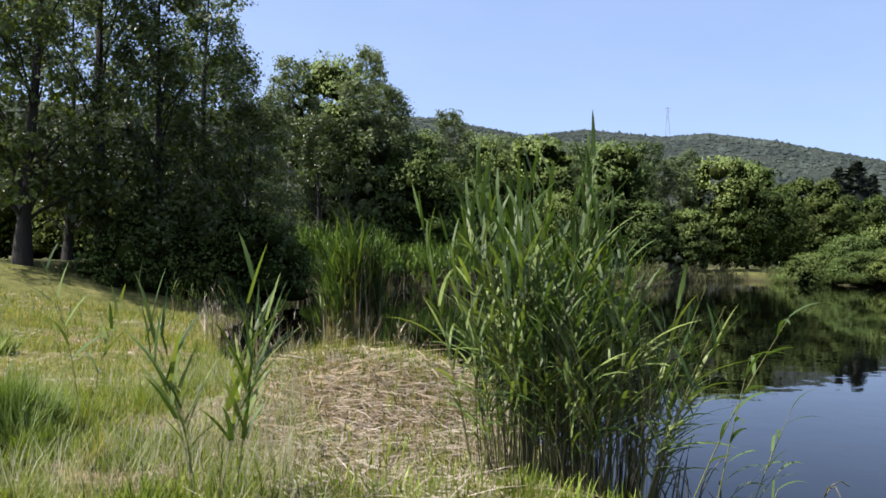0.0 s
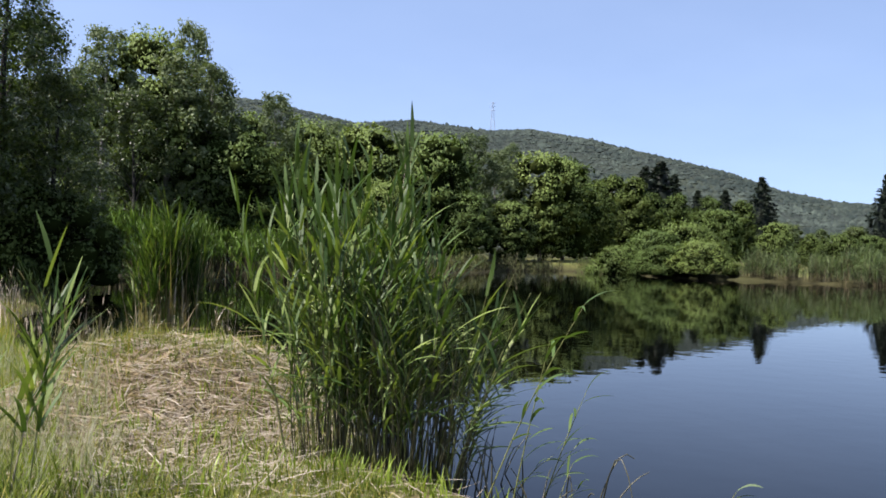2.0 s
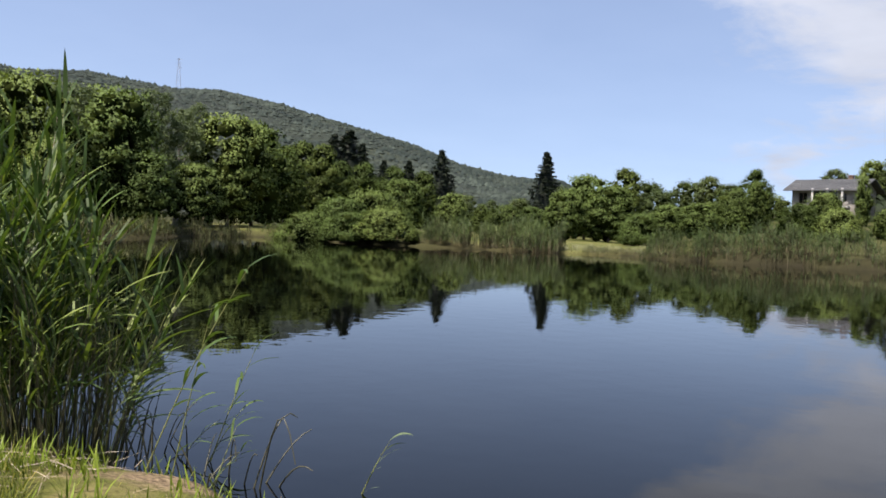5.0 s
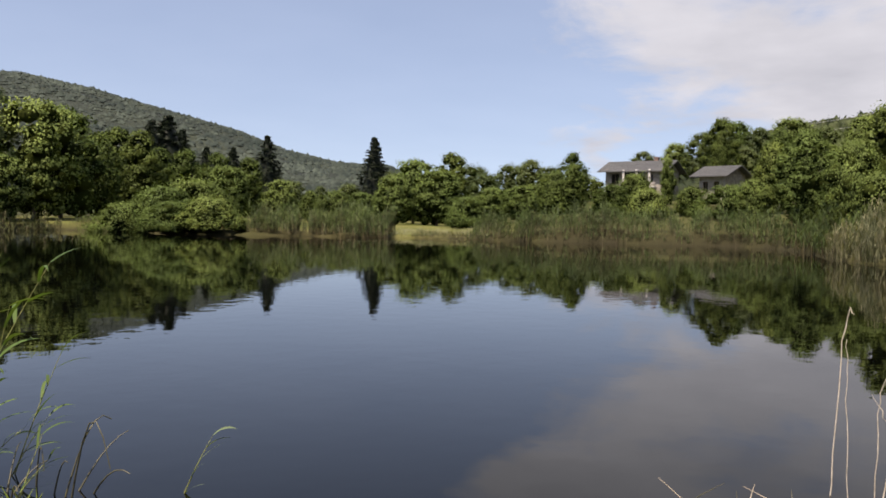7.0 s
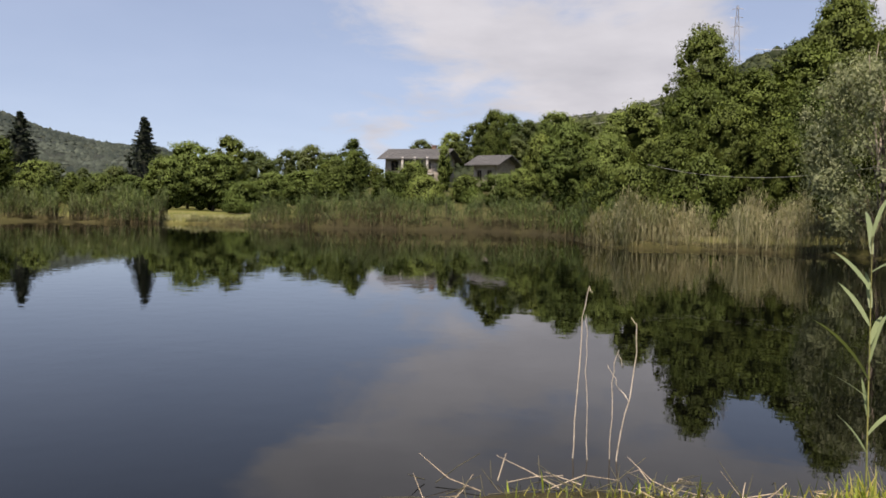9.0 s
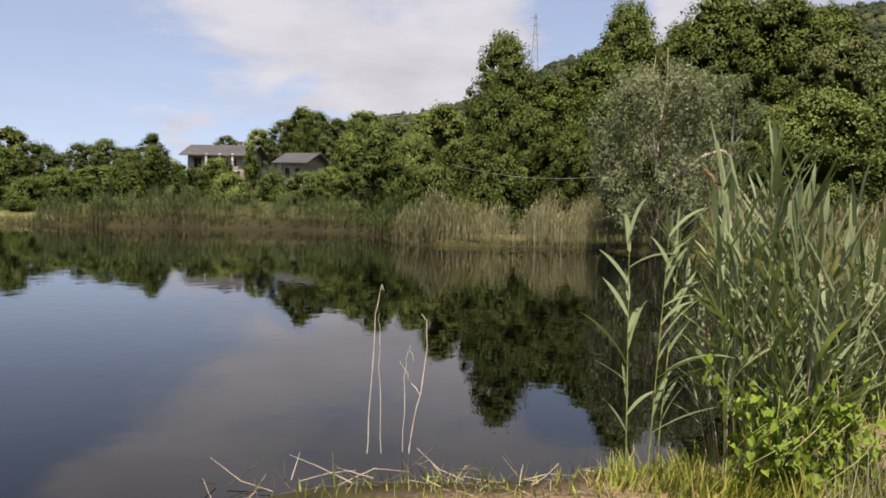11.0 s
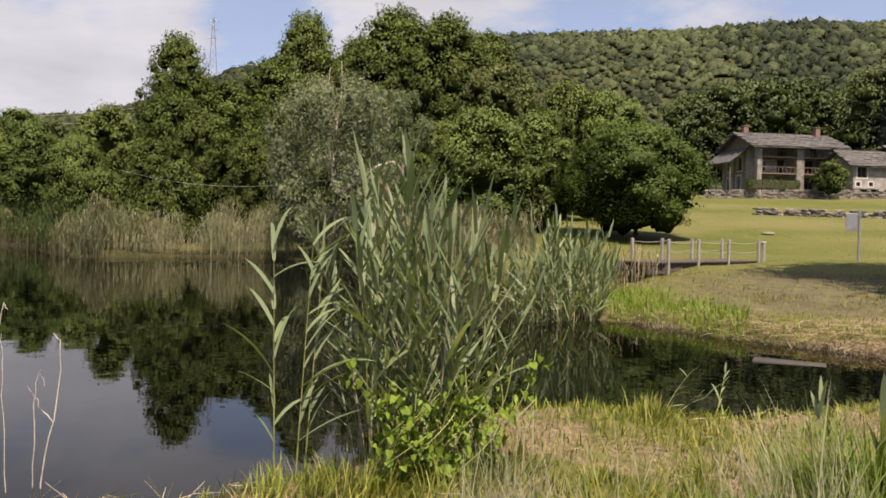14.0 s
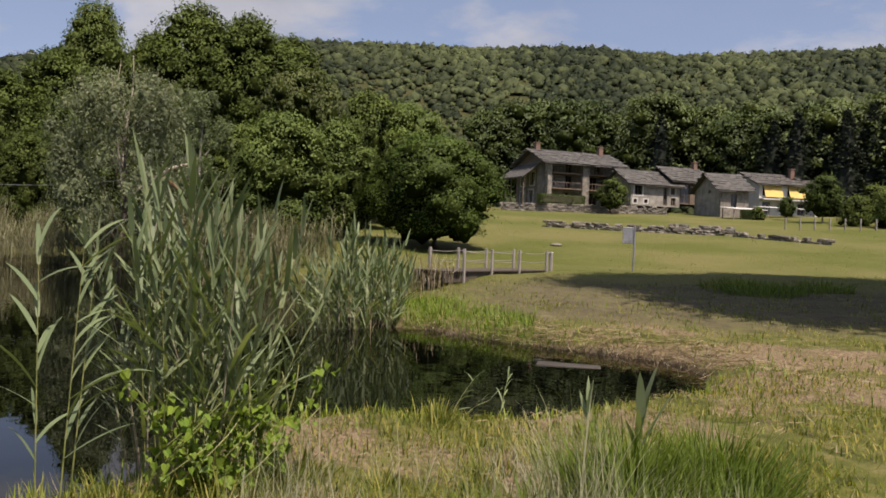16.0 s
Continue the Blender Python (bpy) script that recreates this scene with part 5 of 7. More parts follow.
reed_clump("young_reeds", "single young reed in the grass", -1.95, 7.3, (0.05, 0.05), 2, 1.4, 1.65, 94, LEAF["reed"], 0.5, (5, 5), 0.0, 0, 0.03, 7, 0.35, low=0.5)
reed_clump("young_reeds", "single young reed with upright leaves in the grass", 3.5, -3.4, (0.03, 0.03), 1, 0.72, 0.76, 95, LEAF["reedgrey"], 0.95, (3, 3), 0.0, 0, 0.055, 4, 0.36, low=0.5)
reed_clump("young_reeds", "small young reed with two broad leaves in the grass", 4.25, -3.6, (0.03, 0.03), 1, 0.6, 0.66, 195, LEAF["reedgrey"], 0.95, (3, 3), 0.0, 40, 0.05, 4, 0.3, low=0.5)


def lone_reed(label, base, tip, seed, leaf, leaves=8, reach=0.3, width=0.026, stiff=0.3, name="leaning_reed"):
    """A single reed from its foot to its tip."""
    r = rng(seed)
    base, tip = np.array(base, float), np.array(tip, float)
    d = tip - base
    s = np.linspace(0, 1, 9)
    path = base + d * s[:, None] + np.array([0, 0, 0.12 * np.linalg.norm(d)]) * np.sin(np.pi * s)[:, None] * min(1.0, math.hypot(d[0], d[1]) / max(d[2], 0.1))
    ob = thing(name, label, "reed", None)
    part("stem", mesh_of("stem", [tubes(path[None], (0.006 * (1 - 0.75 * s))[None], 5)], [STEM], True), ob)
    az = math.atan2(d[0], d[1])
    for t in np.linspace(0.3, 1.0, leaves):
        p = np.array([[np.interp(t, s, path[:, k]) for k in range(3)]])
        one = np.ones(1)
        lf = ribbons(p, one * (az + r.normal(0, 0.7)), one * radians(r.uniform(30, 70)), one * reach * r.uniform(0.6, 1.2), one * width, one * (1.6 - stiff) * r.uniform(0.4, 1.2), 6, r.uniform(-0.6, 0.6))
        part("leaf", mesh_of("leaf", [lf], [leaf], True), ob)
    return ob


lone_reed("green reed leaning out over the water", (2.0, 5.55, -0.2), (2.46, 4.9, 1.45), 501, LEAF["reed"], 9)
lone_reed("green reed leaning out over the water", (2.15, 5.35, -0.2), (2.30, 5.05, 1.2), 502, LEAF["reed"], 8)
lone_reed("green reed leaning low over the water", (2.62, 5.78, -0.2), (2.92, 5.62, 0.78), 503, LEAF["reed"], 7, 0.28, 0.022)
lone_reed("young reed shoot rising from the water", (3.08, 4.62, -0.2), (3.23, 4.41, 0.37), 506, LEAF["reedgrey"], 5, 0.18, 0.026, 0.5)
r9 = rng(519)
for k in range(4):
    bx, by = r9.uniform(2.2, 2.6), r9.uniform(5.2, 6.2)
    lone_reed("dark green reed drooping into the water", (bx, by, -0.2), (bx + r9.uniform(0.15, 0.4), by - r9.uniform(0.0, 0.3), r9.uniform(0.15, 0.5)), 520 + k, LEAF["reed"], 5, 0.26, 0.016, r9.uniform(-0.3, 0.3))
for k in range(26):
    bx, by, a = r9.uniform(2.05, 2.8), r9.uniform(5.0, 6.4), r9.uniform(0, 6.28)
    h, l = r9.uniform(0.12, 0.5), r9.uniform(0.08, 0.4)
    s7 = np.linspace(0, 1, 7)
    p = np.stack([bx + l * np.cos(a) * s7, by + l * np.sin(a) * s7, -0.1 + (h + 0.1) * np.sin(s7 * r9.uniform(1.2, 2.6))], -1)
    thing("bent_stem", "dark bent reed stem standing in the water", "dead stem", None, mesh_of("bent_stem", [tubes(p[None], (0.0075 * (1 - 0.6 * s7))[None], 4)], [DARKSTEM], True), group="bent stems in the water")
lone_reed("slim grey-green reed before the clump", (4.72, -0.40, 0.0), (4.80, -0.38, 1.62), 507, LEAF["reedgrey"], 13, 0.38, 0.028, 0.8)
lone_reed("slim grey-green reed before the clump", (4.70, -0.50, 0.0), (4.78, -0.60, 1.62), 508, LEAF["reedgrey"], 12, 0.36, 0.028, 0.8)
lone_reed("slim grey-green reed before the clump", (4.78, -0.55, 0.0), (4.84, -0.68, 1.75), 509, LEAF["reedgrey"], 13, 0.38, 0.028, 0.8)


# ---- grass and hay ----
def scatter(count, seed, b0, b1, r0, r1, keep):
    r = rng(seed)
    b = np.radians(r.uniform(b0, b1, count))
    d = r0 * (r1 / r0) ** r.uniform(0, 1, count)
    x, y = d * np.sin(b), d * np.cos(b)
    # the trodden edge of the pond stays nearly bare
    bare = np.where((x > 3.7) & (y > -0.2) & (y < 2.8), 0.22, 1.0)
    ok = (shore_distance(x, y) > 0.02) & (r.uniform(0, 1, count) < keep(x, y, r) * bare)
    return r, x[ok], y[ok]


def grass(name, label, count, seed, b0, b1, r0, r1, keep, h0, h1, leaf, width=0.006, droop=0.9, category="grass", seg=2):
    r, x, y = scatter(count, seed, b0, b1, r0, r1, keep)
    n = len(x)
    d = np.hypot(x, y)
    base = np.stack([x, y, land(x, y) - 0.01], -1)
    v, f = ribbons(base, r.uniform(0, 6.28, n), np.radians(r.uniform(50, 88, n)), r.uniform(h0, h1, n), width * (0.7 + d * 0.08) * r.uniform(0.7, 1.4, n), r.uniform(0.1, droop, n), seg, 0.0, 0.3)
    return tagged(new(name, mesh_of(name, [(v, f)], [leaf], True)), label, category, kind="stuff")


def clumps(s, k, lo, hi):
    return lambda x, y, r: smooth(lo, hi, wave(x, y, s, k) + 0.5 * wave(x, y, s * 2.7, k + 1))


grass("grass", "short grass round the standing place", 30000, 118, 0, 360, 0.4, 7, lambda x, y, r: 0.35 + 0.65 * smooth(-0.6, 0.6, wave(x, y, 1.4, 0.3)), 0.03, 0.11, LEAF["grass"], 0.006, 0.9, "grass", 1)
grass("grass", "short cut yellow-green grass on the bank", 150000, 101, -26, 150, 2.6, 30, clumps(1.4, 0.3, -0.6, 0.7), 0.04, 0.13, LEAF["grass"])
grass("grass", "fresh green shoots among the cut grass", 22000, 102, -26, 150, 2.6, 24, clumps(2.2, 1.3, 0.2, 0.9), 0.08, 0.22, LEAF["lush"], 0.009)


grass("grass", "yellow-green grass blades on the near bank", 60000, 109, -26, 14, 3.6, 24, clumps(0.8, 5.0, -0.9, 0.5), 0.06, 0.2, LEAF["grass"], 0.009, 0.9, "grass", 1)
grass("grass", "yellow-green grass blades round the inlet", 40000, 110, 98, 150, 3.0, 24, clumps(1.1, 2.6, -0.3, 0.7), 0.04, 0.12, LEAF["grass"], 0.009, 0.9, "grass", 1)
grass("meadow_grass", "short green meadow grass beyond the bridge", 30000, 111, 100, 150, 26, 80, clumps(0.35, 1.6, -1.0, 0.8), 0.04, 0.12, LEAF["grass"], 0.006, 0.9, "grass", 1)


def straws(name, label, count, seed, b0, b1, r0, r1, keep, l0, l1, leaf=LEAF["hay"], width=0.0046, lift=0.05):
    r, x, y = scatter(count, seed, b0, b1, r0, r1, keep)
    n = len(x)
    d = np.hypot(x, y)
    base = np.stack([x, y, land(x, y) + r.uniform(0.0, lift, n)], -1)
    v, f = ribbons(base, r.uniform(0, 6.28, n), np.radians(r.normal(0, 9, n)), r.uniform(l0, l1, n), width * (0.8 + d * 0.06) * r.uniform(0.6, 1.5, n), r.normal(0.05, 0.2, n), 2, r.uniform(-1, 1, n), 0.35)
    return tagged(new(name, mesh_of(name, [(v, f)], [leaf], True)), label, "hay", kind="stuff")


grass("grass", "pale green grass between hay heap and alders", 36000, 119, -26, 8, 8.5, 23, clumps(0.9, 1.1, -0.7, 0.6), 0.1, 0.3, LEAF["grass"], 0.007, 0.8, "grass", 1)
grass("grass", "fresh green shoots before the alders", 9000, 120, -26, 6, 9, 22, clumps(1.3, 2.1, 0.0, 0.8), 0.15, 0.4, LEAF["lush"], 0.008, 0.7, "grass", 1)
grass("meadow_grass", "pale dry grass in the gap between the reed beds", 5000, 121, 47, 57, 65, 80, clumps(0.35, 0.6, -0.9, 0.5), 0.2, 0.55, LEAF["haze"], 0.006, 0.7, "grass", 1)
straws("hay", "pale hay strewn before the alders", 12000, 122, -20, 4, 8.5, 22, clumps(0.8, 0.9, -0.3, 0.6), 0.08, 0.3, LEAF["straw"])
straws("hay", "heap of dry cut reeds and hay by the water", 34000, 103, -12, 22, 4.5, 11.5, lambda x, y, r: smooth(2.4, 0.6, np.hypot(x - 0.5, (y - 7.8) * 0.75)), 0.1, 0.42, LEAF["straw"])
straws("hay", "coarse broken reed stalks lying on the heap", 1900, 123, -12, 22, 5.5, 10.5, lambda x, y, r: smooth(2.1, 0.5, np.hypot(x - 0.4, (y - 8.3) * 0.85)), 0.25, 0.6, LEAF["hay"], 0.0065, 0.14)
grass("grass", "green grass blades on the left of the hay heap", 17000, 112, -26, -5, 3.4, 10, clumps(1.7, 3.1, -0.9, 0.4), 0.1, 0.3, LEAF["lush"], 0.008)
grass("grass", "sparse green shoots growing through the hay", 2600, 113, -8, 18, 4.8, 10.5, clumps(2.6, 0.4, -0.2, 0.7), 0.1, 0.24, LEAF["vine"], 0.009, 0.5)
grass("grass", "mixed yellow-green grass by the inlet path", 18000, 114, 116, 150, 2.7, 11, clumps(1.9, 4.4, -0.3, 0.6), 0.04, 0.13, LEAF["grass"], 0.008)
grass("grass", "bright yellow-green grass on the inlet bank", 16000, 115, 104, 124, 12, 20, lambda x, y, r: smooth(3.0, 0.6, shore_distance(x, y)) * 0.9, 0.1, 0.28, LEAF["vine"], 0.01, 0.8, "grass", 1)
straws("hay", "dry hay tumbled over the inlet bank", 13000, 116, 114, 142, 10.8, 16, lambda x, y, r: smooth(1.7, 0.3, shore_distance(x, y)) * smooth(-0.5, 0.3, wave(x, y, 1.5, 0.2)), 0.15, 0.5)
straws("hay", "loose dry hay beside the inlet path", 4500, 117, 122, 150, 4.5, 15, clumps(0.9, 1.7, -0.2, 0.6), 0.06, 0.24)
straws("hay", "loose dry hay lying on the bank", 30000, 104, -26, 150, 2.8, 22, clumps(1.1, 2.1, -0.3, 0.8), 0.06, 0.28)


def tuft(name, label, x, y, rad, count, h0, h1, seed, leaf, width=0.008, droop=1.0, category="grass tuft"):
    """A thick tuft of long grass."""
    r = rng(seed)
    a, q = r.uniform(0, 6.28, count), np.sqrt(r.uniform(0, 1, count))
    px, py = x + rad * q * np.cos(a), y + rad * q * np.sin(a)
    base = np.stack([px, py, land(px, py) - 0.01], -1)
    v, f = ribbons(base, a + r.normal(0, 0.7, count), np.radians(88 - 26 * q * r.uniform(0.4, 1.3, count)), r.uniform(h0, h1, count) * (1 - 0.3 * q), width * r.uniform(0.6, 1.3, count), r.uniform(0.2, droop, count), 4, 0.0, 0.3)
    return tagged(new(name, mesh_of(name, [(v, f)], [leaf], True)), label, category, kind="stuff")


for x, y, rad, n, h0, h1, sd_ in [(-2.55, 7.3, 0.42, 1300, 0.45, 0.85, 601), (-2.95, 7.1, 0.4, 900, 0.45, 0.85, 602), (-2.75, 7.8, 0.35, 600, 0.4, 0.75, 603), (-3.3, 7.5, 0.4, 700, 0.4, 0.8, 604), (-2.15, 7.0, 0.2, 200, 0.2, 0.4, 610)]:
    tuft("grass_tuft", "lush green tuft of long grass on the bank", x, y, rad, n, h0, h1, sd_, LEAF["lush"])
for x, y, rad, n, h0, h1, sd_ in [(3.35, -3.2, 0.32, 800, 0.4, 0.8, 605), (3.2, -3.7, 0.34, 900, 0.4, 0.8, 606), (3.6, -3.9, 0.34, 700, 0.35, 0.7, 623), (2.6, -2.9, 0.25, 260, 0.25, 0.5, 607), (3.3, -2.6, 0.25, 220, 0.2, 0.42, 608), (2.9, -2.4, 0.22, 200, 0.2, 0.45, 609)]:
    tuft("grass_tuft", "long green grass tuft with pale seed heads", x, y, rad, n, h0, h1, sd_, LEAF["lush"], 0.007, 1.2)
for x, y, rad, n, h0, h1, sd_ in [(-4.6, 12.6, 0.5, 500, 0.3, 0.6, 611), (17.8, -19.6, 1.3, 700, 0.25, 0.6, 612), (19.6, -20.6, 1.2, 600, 0.25, 0.6, 613), (18.2, -22.4, 1.2, 600, 0.25, 0.6, 614)]:
    tuft("grass_tuft", "dark green tuft of long grass", x, y, rad, n, h0, h1, sd_, LEAF["lush"], 0.02, 1.2)
for x, y, n, k in [(3.3, -2.85, 70, 630), (3.7, -3.15, 80, 631)]:
    tuft("seed_grass", "tall pale grass with feathery seed heads", x, y, 0.22, n, 0.45, 0.85, k, LEAF["haze"], 0.005, 0.6)
r6 = rng(640)
for k in range(34):
    x, y = polar(r6.uniform(-24, -7), r6.uniform(4.2, 11))
    tuft("grass_tuft", "small green grass tuft in the cut grass", x, y, r6.uniform(0.08, 0.2), int(r6.uniform(60, 160)), 0.12, r6.uniform(0.25, 0.5), 650 + k, LEAF["lush"] if k % 3 else LEAF["grass"], 0.008, 1.0)
for k in range(22):
    x, y = polar(r6.uniform(112, 140), r6.uniform(3.2, 7.5))
    if shore_distance(np.array([x]), np.array([y]))[0] > 0.15:
        tuft("grass_tuft", "small yellow-green grass tuft in the cut grass", x, y, r6.uniform(0.08, 0.22), int(r6.uniform(60, 150)), 0.1, r6.uniform(0.2, 0.4), 700 + k, LEAF["grass"] if k % 3 else LEAF["lush"], 0.008, 1.0)
grass("seed_grass", "feathery pale seed grass on the bank", 8000, 105, -19, -2, 3.4, 10, clumps(1.0, 4.0, -0.7, 0.6), 0.2, 0.6, LEAF["haze"], 0.003, 0.8)
grass("seed_grass", "feathery pale seed grass by the inlet", 4000, 106, 108, 146, 2.9, 5.4, clumps(1.3, 2.0, -0.5, 0.8), 0.2, 0.55, LEAF["haze"], 0.003, 0.7)
grass("cut_stubs", "upright yellow-green shoots along the water's edge", 60000, 107, -26, 150, 2.8, 17, lambda x, y, r: smooth(1.1, 0.1, shore_distance(x, y)) * smooth(-0.1, 0.6, wave(x, y, 3.1, 0.7)) * np.where((x > 1.0) & (y > 0.2), 0.2, 1.0), 0.07, 0.19, LEAF["vine"], 0.01, 0.3)
reed_bed("dry_fringe", "dry straw and roots hanging over the inlet bank", [(14.2, -7.2), (12.6, -7.55), (11.5, -8.05), (10.6, -8.65), (9.6, -9.05), (8.4, -8.65)], 0.8, 0.06, 0.3, 800, 108, LEAF["straw"], 0.0, 4, 0.014, "dry grass")
r5 = rng(77)
for k in range(70):
    x, y = 4.3 + r5.uniform(0, 0.95), 0.0 + r5.uniform(0, 2.1)
    if shore_distance(np.array([x]), np.array([y]))[0] < -0.5:
        continue
    a, ln_ = r5.uniform(0, 6.28), r5.uniform(0.12, 0.5)
    z = max(land1(x, y), 0.0) + 0.015
    p = np.array([[x, y, z], [x + ln_ / 2 * math.cos(a), y + ln_ / 2 * math.sin(a), z + r5.uniform(0.0, 0.08)], [x + ln_ * math.cos(a), y + ln_ * math.sin(a), z + r5.uniform(-0.02, 0.16)]])
    thing("broken_stem", "broken dry reed stem lying at the waterline", "dead stem", None, mesh_of("broken_stem", [tubes(p[None], np.array([[0.0034, 0.003, 0.0015]]), 5)], [DRYSTEM if k % 3 == 0 else DARKSTEM], True), group="broken stems")


# ---- climbing plant with heart-shaped leaves ----
def heart_leaf(seed):
    r = rng(seed)
    bm = bmesh.new()
    out = [(0, 0.0), (0.32, -0.13), (0.5, 0.12), (0.42, 0.5), (0.18, 0.85), (0, 1.05), (-0.18, 0.85), (-0.42, 0.5), (-0.5, 0.12), (-0.32, -0.13)]
    rim = [bm.verts.new((x * 0.062, y * 0.062, 0.012 * abs(x) * 2 - 0.02 * max(0, y) ** 2 + r.uniform(-0.002, 0.002))) for x, y in out]
    mid = [bm.verts.new((0, y * 0.062, -0.02 * y * y - 0.004)) for y in (0.3, 0.7)]
    loop = [0, 1, 2, 3, 4, 5]
    bm.faces.new([rim[0], rim[1], rim[2], mid[0]])
    bm.faces.new([rim[2], rim[3], mid[1], mid[0]])
    bm.faces.new([rim[3], rim[4], rim[5], mid[1]])
    bm.faces.new([rim[0], mid[0], rim[8], rim[9]])
    bm.faces.new([rim[8], mid[0], mid[1], rim[7]])
    bm.faces.new([rim[7], mid[1], rim[5], rim[6]])
    return bm_mesh("leaf", bm, LEAF["bindweed"])


def climber(x, y, count, seed):
    r = rng(seed)
    z0 = land1(x, y)
    ob = thing("climbing_plant", "bright green bindweed with heart-shaped leaves on the reeds", "climbing plant", pose(x, y, z0))
    protos = [heart_leaf(seed + k) for k in range(4)]
    stems = []
    for k in range(14):
        s = np.linspace(0, 1, 8)
        a = r.uniform(0, 6.28)
        rad = r.uniform(0.05, 0.22)
        stems.append(np.stack([rad * np.cos(a + s * 2) * (0.4 + s), 1.25 * rad * np.sin(a + s * 2) * (0.4 + s), s * r.uniform(0.35, 0.75)], -1))
    for p in stems:
        part("runner", mesh_of("runner", [tubes(p[None], np.full((1, 8), 0.0035), 4)], [STEM], True), ob)
    for k in range(count):
        p = stems[int(r.integers(0, len(stems)))]
        t = r.uniform(0.05, 1)
        q = [np.interp(t, np.linspace(0, 1, 8), p[:, i]) + r.normal(0, 0.035) for i in range(3)]
        sc = r.uniform(0.45, 0.95)
        part("leaf", protos[k % 4], ob, m=Matrix.LocRotScale(q, Euler((radians(r.uniform(-75, 5)), radians(r.uniform(-30, 30)), r.uniform(0, 6.28))), (sc, sc, sc)))
    return ob


climber(4.55, -1.34, 380, 700)
climber(4.72, -1.62, 230, 720)
climber(4.56, -1.08, 160, 740)
for x, y, n, k in [(4.5, -0.75, 160, 615), (4.5, -1.1, 200, 616), (4.5, -1.5, 200, 617), (4.7, -1.8, 180, 618), (4.55, -0.5, 120, 619), (4.3, -1.3, 110, 624), (4.35, -0.9, 100, 625)]:
    tuft("grass_tuft", "yellow-green grass at the foot of the reeds", x, y, 0.22, n, 0.12, 0.34, k, LEAF["grass"], 0.008, 1.0)
for x, y, n, k in [(1.35, 5.45, 60, 620), (1.15, 5.75, 70, 621), (1.6, 5.35, 40, 622)]:
    tuft("grass_tuft", "yellow-green grass at the foot of the reeds", x, y, 0.2, n, 0.1, 0.3, k, LEAF["vine"], 0.009, 0.8)
lone_reed("pale bent reed shoot at the inlet's edge", (6.62, -3.75, 0.0), (6.66, -4.05, 0.44), 560, LEAF["reedgrey"], 5, 0.2, 0.02, 0.6)
lone_reed("pale bent reed shoot at the inlet's edge", (6.6, -3.82, 0.0), (6.6, -4.2, 0.26), 561, LEAF["reedgrey"], 4, 0.18, 0.018, 0.5)
lone_reed("pale small reed shoot at the inlet's edge", (6.6, -4.3, 0.0), (6.7, -4.45, 0.46), 562, LEAF["reedgrey"], 6, 0.16, 0.018, 0.6)

# ---- farm houses ----
STONE = plain("rubble_stone", (0.075, 0.070, 0.060), (0.250, 0.232, 0.200), 2.6, 0.9, 0.8, 0.05, fine=9, vary=0.35)
PLASTER = plain("old_plaster", (0.135, 0.128, 0.116), (0.33, 0.315, 0.285), 1.0, 0.9, 0.3, 0.01, fine=14)
WHITE = plain("white_plaster", (0.38, 0.38, 0.37), (0.52, 0.515, 0.50), 1.0, 0.85, 0.2, 0.01, fine=12)
SLATE = plain("stone_slates", (0.030, 0.030, 0.029), (0.088, 0.086, 0.080), 2.2, 0.85, 0.8, 0.04, fine=7, stretch=(1.4, 0.8, 1), vary=0.3)
GREYROOF = plain("grey_roof_sheets", (0.040, 0.044, 0.048), (0.066, 0.070, 0.074), 0.8, 0.7, 0.2, 0.01, fine=6)
OLDWOOD = plain("weathered_wood", (0.072, 0.052, 0.036), (0.160, 0.124, 0.092), 3, 0.85, 0.5, 0.02, stretch=(0.3, 3, 3))
GREYWOOD = plain("grey_wood", (0.160, 0.148, 0.132), (0.288, 0.268, 0.240), 4, 0.85, 0.5, 0.01, stretch=(3, 3, 0.4))
DARKWOOD = plain("wet_dark_wood", (0.03, 0.024, 0.018), (0.08, 0.065, 0.05), 3, 0.85, 0.5, 0.02, stretch=(0.3, 3, 3))
BRICK = plain("chimney_brick", (0.120, 0.074, 0.058), (0.190, 0.125, 0.098), 6, 0.9, 0.4, 0.02)
PANE = plain("dark_pane", (0.012, 0.012, 0.013), (0.024, 0.024, 0.026), 2, 0.12, 0.0)
YELLOW = plain("yellow_awning", (0.496, 0.360, 0.104), (0.576, 0.432, 0.144), 1.5, 0.8, 0.1, 0.01)
METAL = plain("galvanised_metal", (0.272, 0.280, 0.288), (0.368, 0.376, 0.384), 3, 0.45, 0.1, 0.005, metal=0.7)


def wall_panel(name, w, h, thick, holes, material, peak=0.0, peak_at=0.5):
    """An upright wall along x, its front at y = 0, with real openings (x0, x1, z0, z1) and a gable peak if asked."""
    xs = sorted({0.0, w, *[v for o in holes for v in o[:2]]})
    zs = sorted({0.0, h, *[v for o in holes for v in o[2:]]})
    bm = bmesh.new()
    for a, b in zip(xs, xs[1:]):
        for c, d in zip(zs, zs[1:]):
            mx, mz = (a + b) / 2, (c + d) / 2
            if not any(o[0] < mx < o[1] and o[2] < mz < o[3] for o in holes):
                box(bm, a, b, 0, thick, c, d)
    bmesh.ops.remove_doubles(bm, verts=bm.verts, dist=0.001)
    if peak:
        q = [bm.verts.new(c) for c in ((0, 0, h), (w, 0, h), (w * peak_at, 0, h + peak), (0, thick, h), (w, thick, h), (w * peak_at, thick, h + peak))]
        for ids in ((0, 1, 2), (4, 3, 5), (1, 4, 5, 2), (3, 0, 2, 5)):
            bm.faces.new([q[i] for i in ids])
    return bm_mesh(name, bm, material)


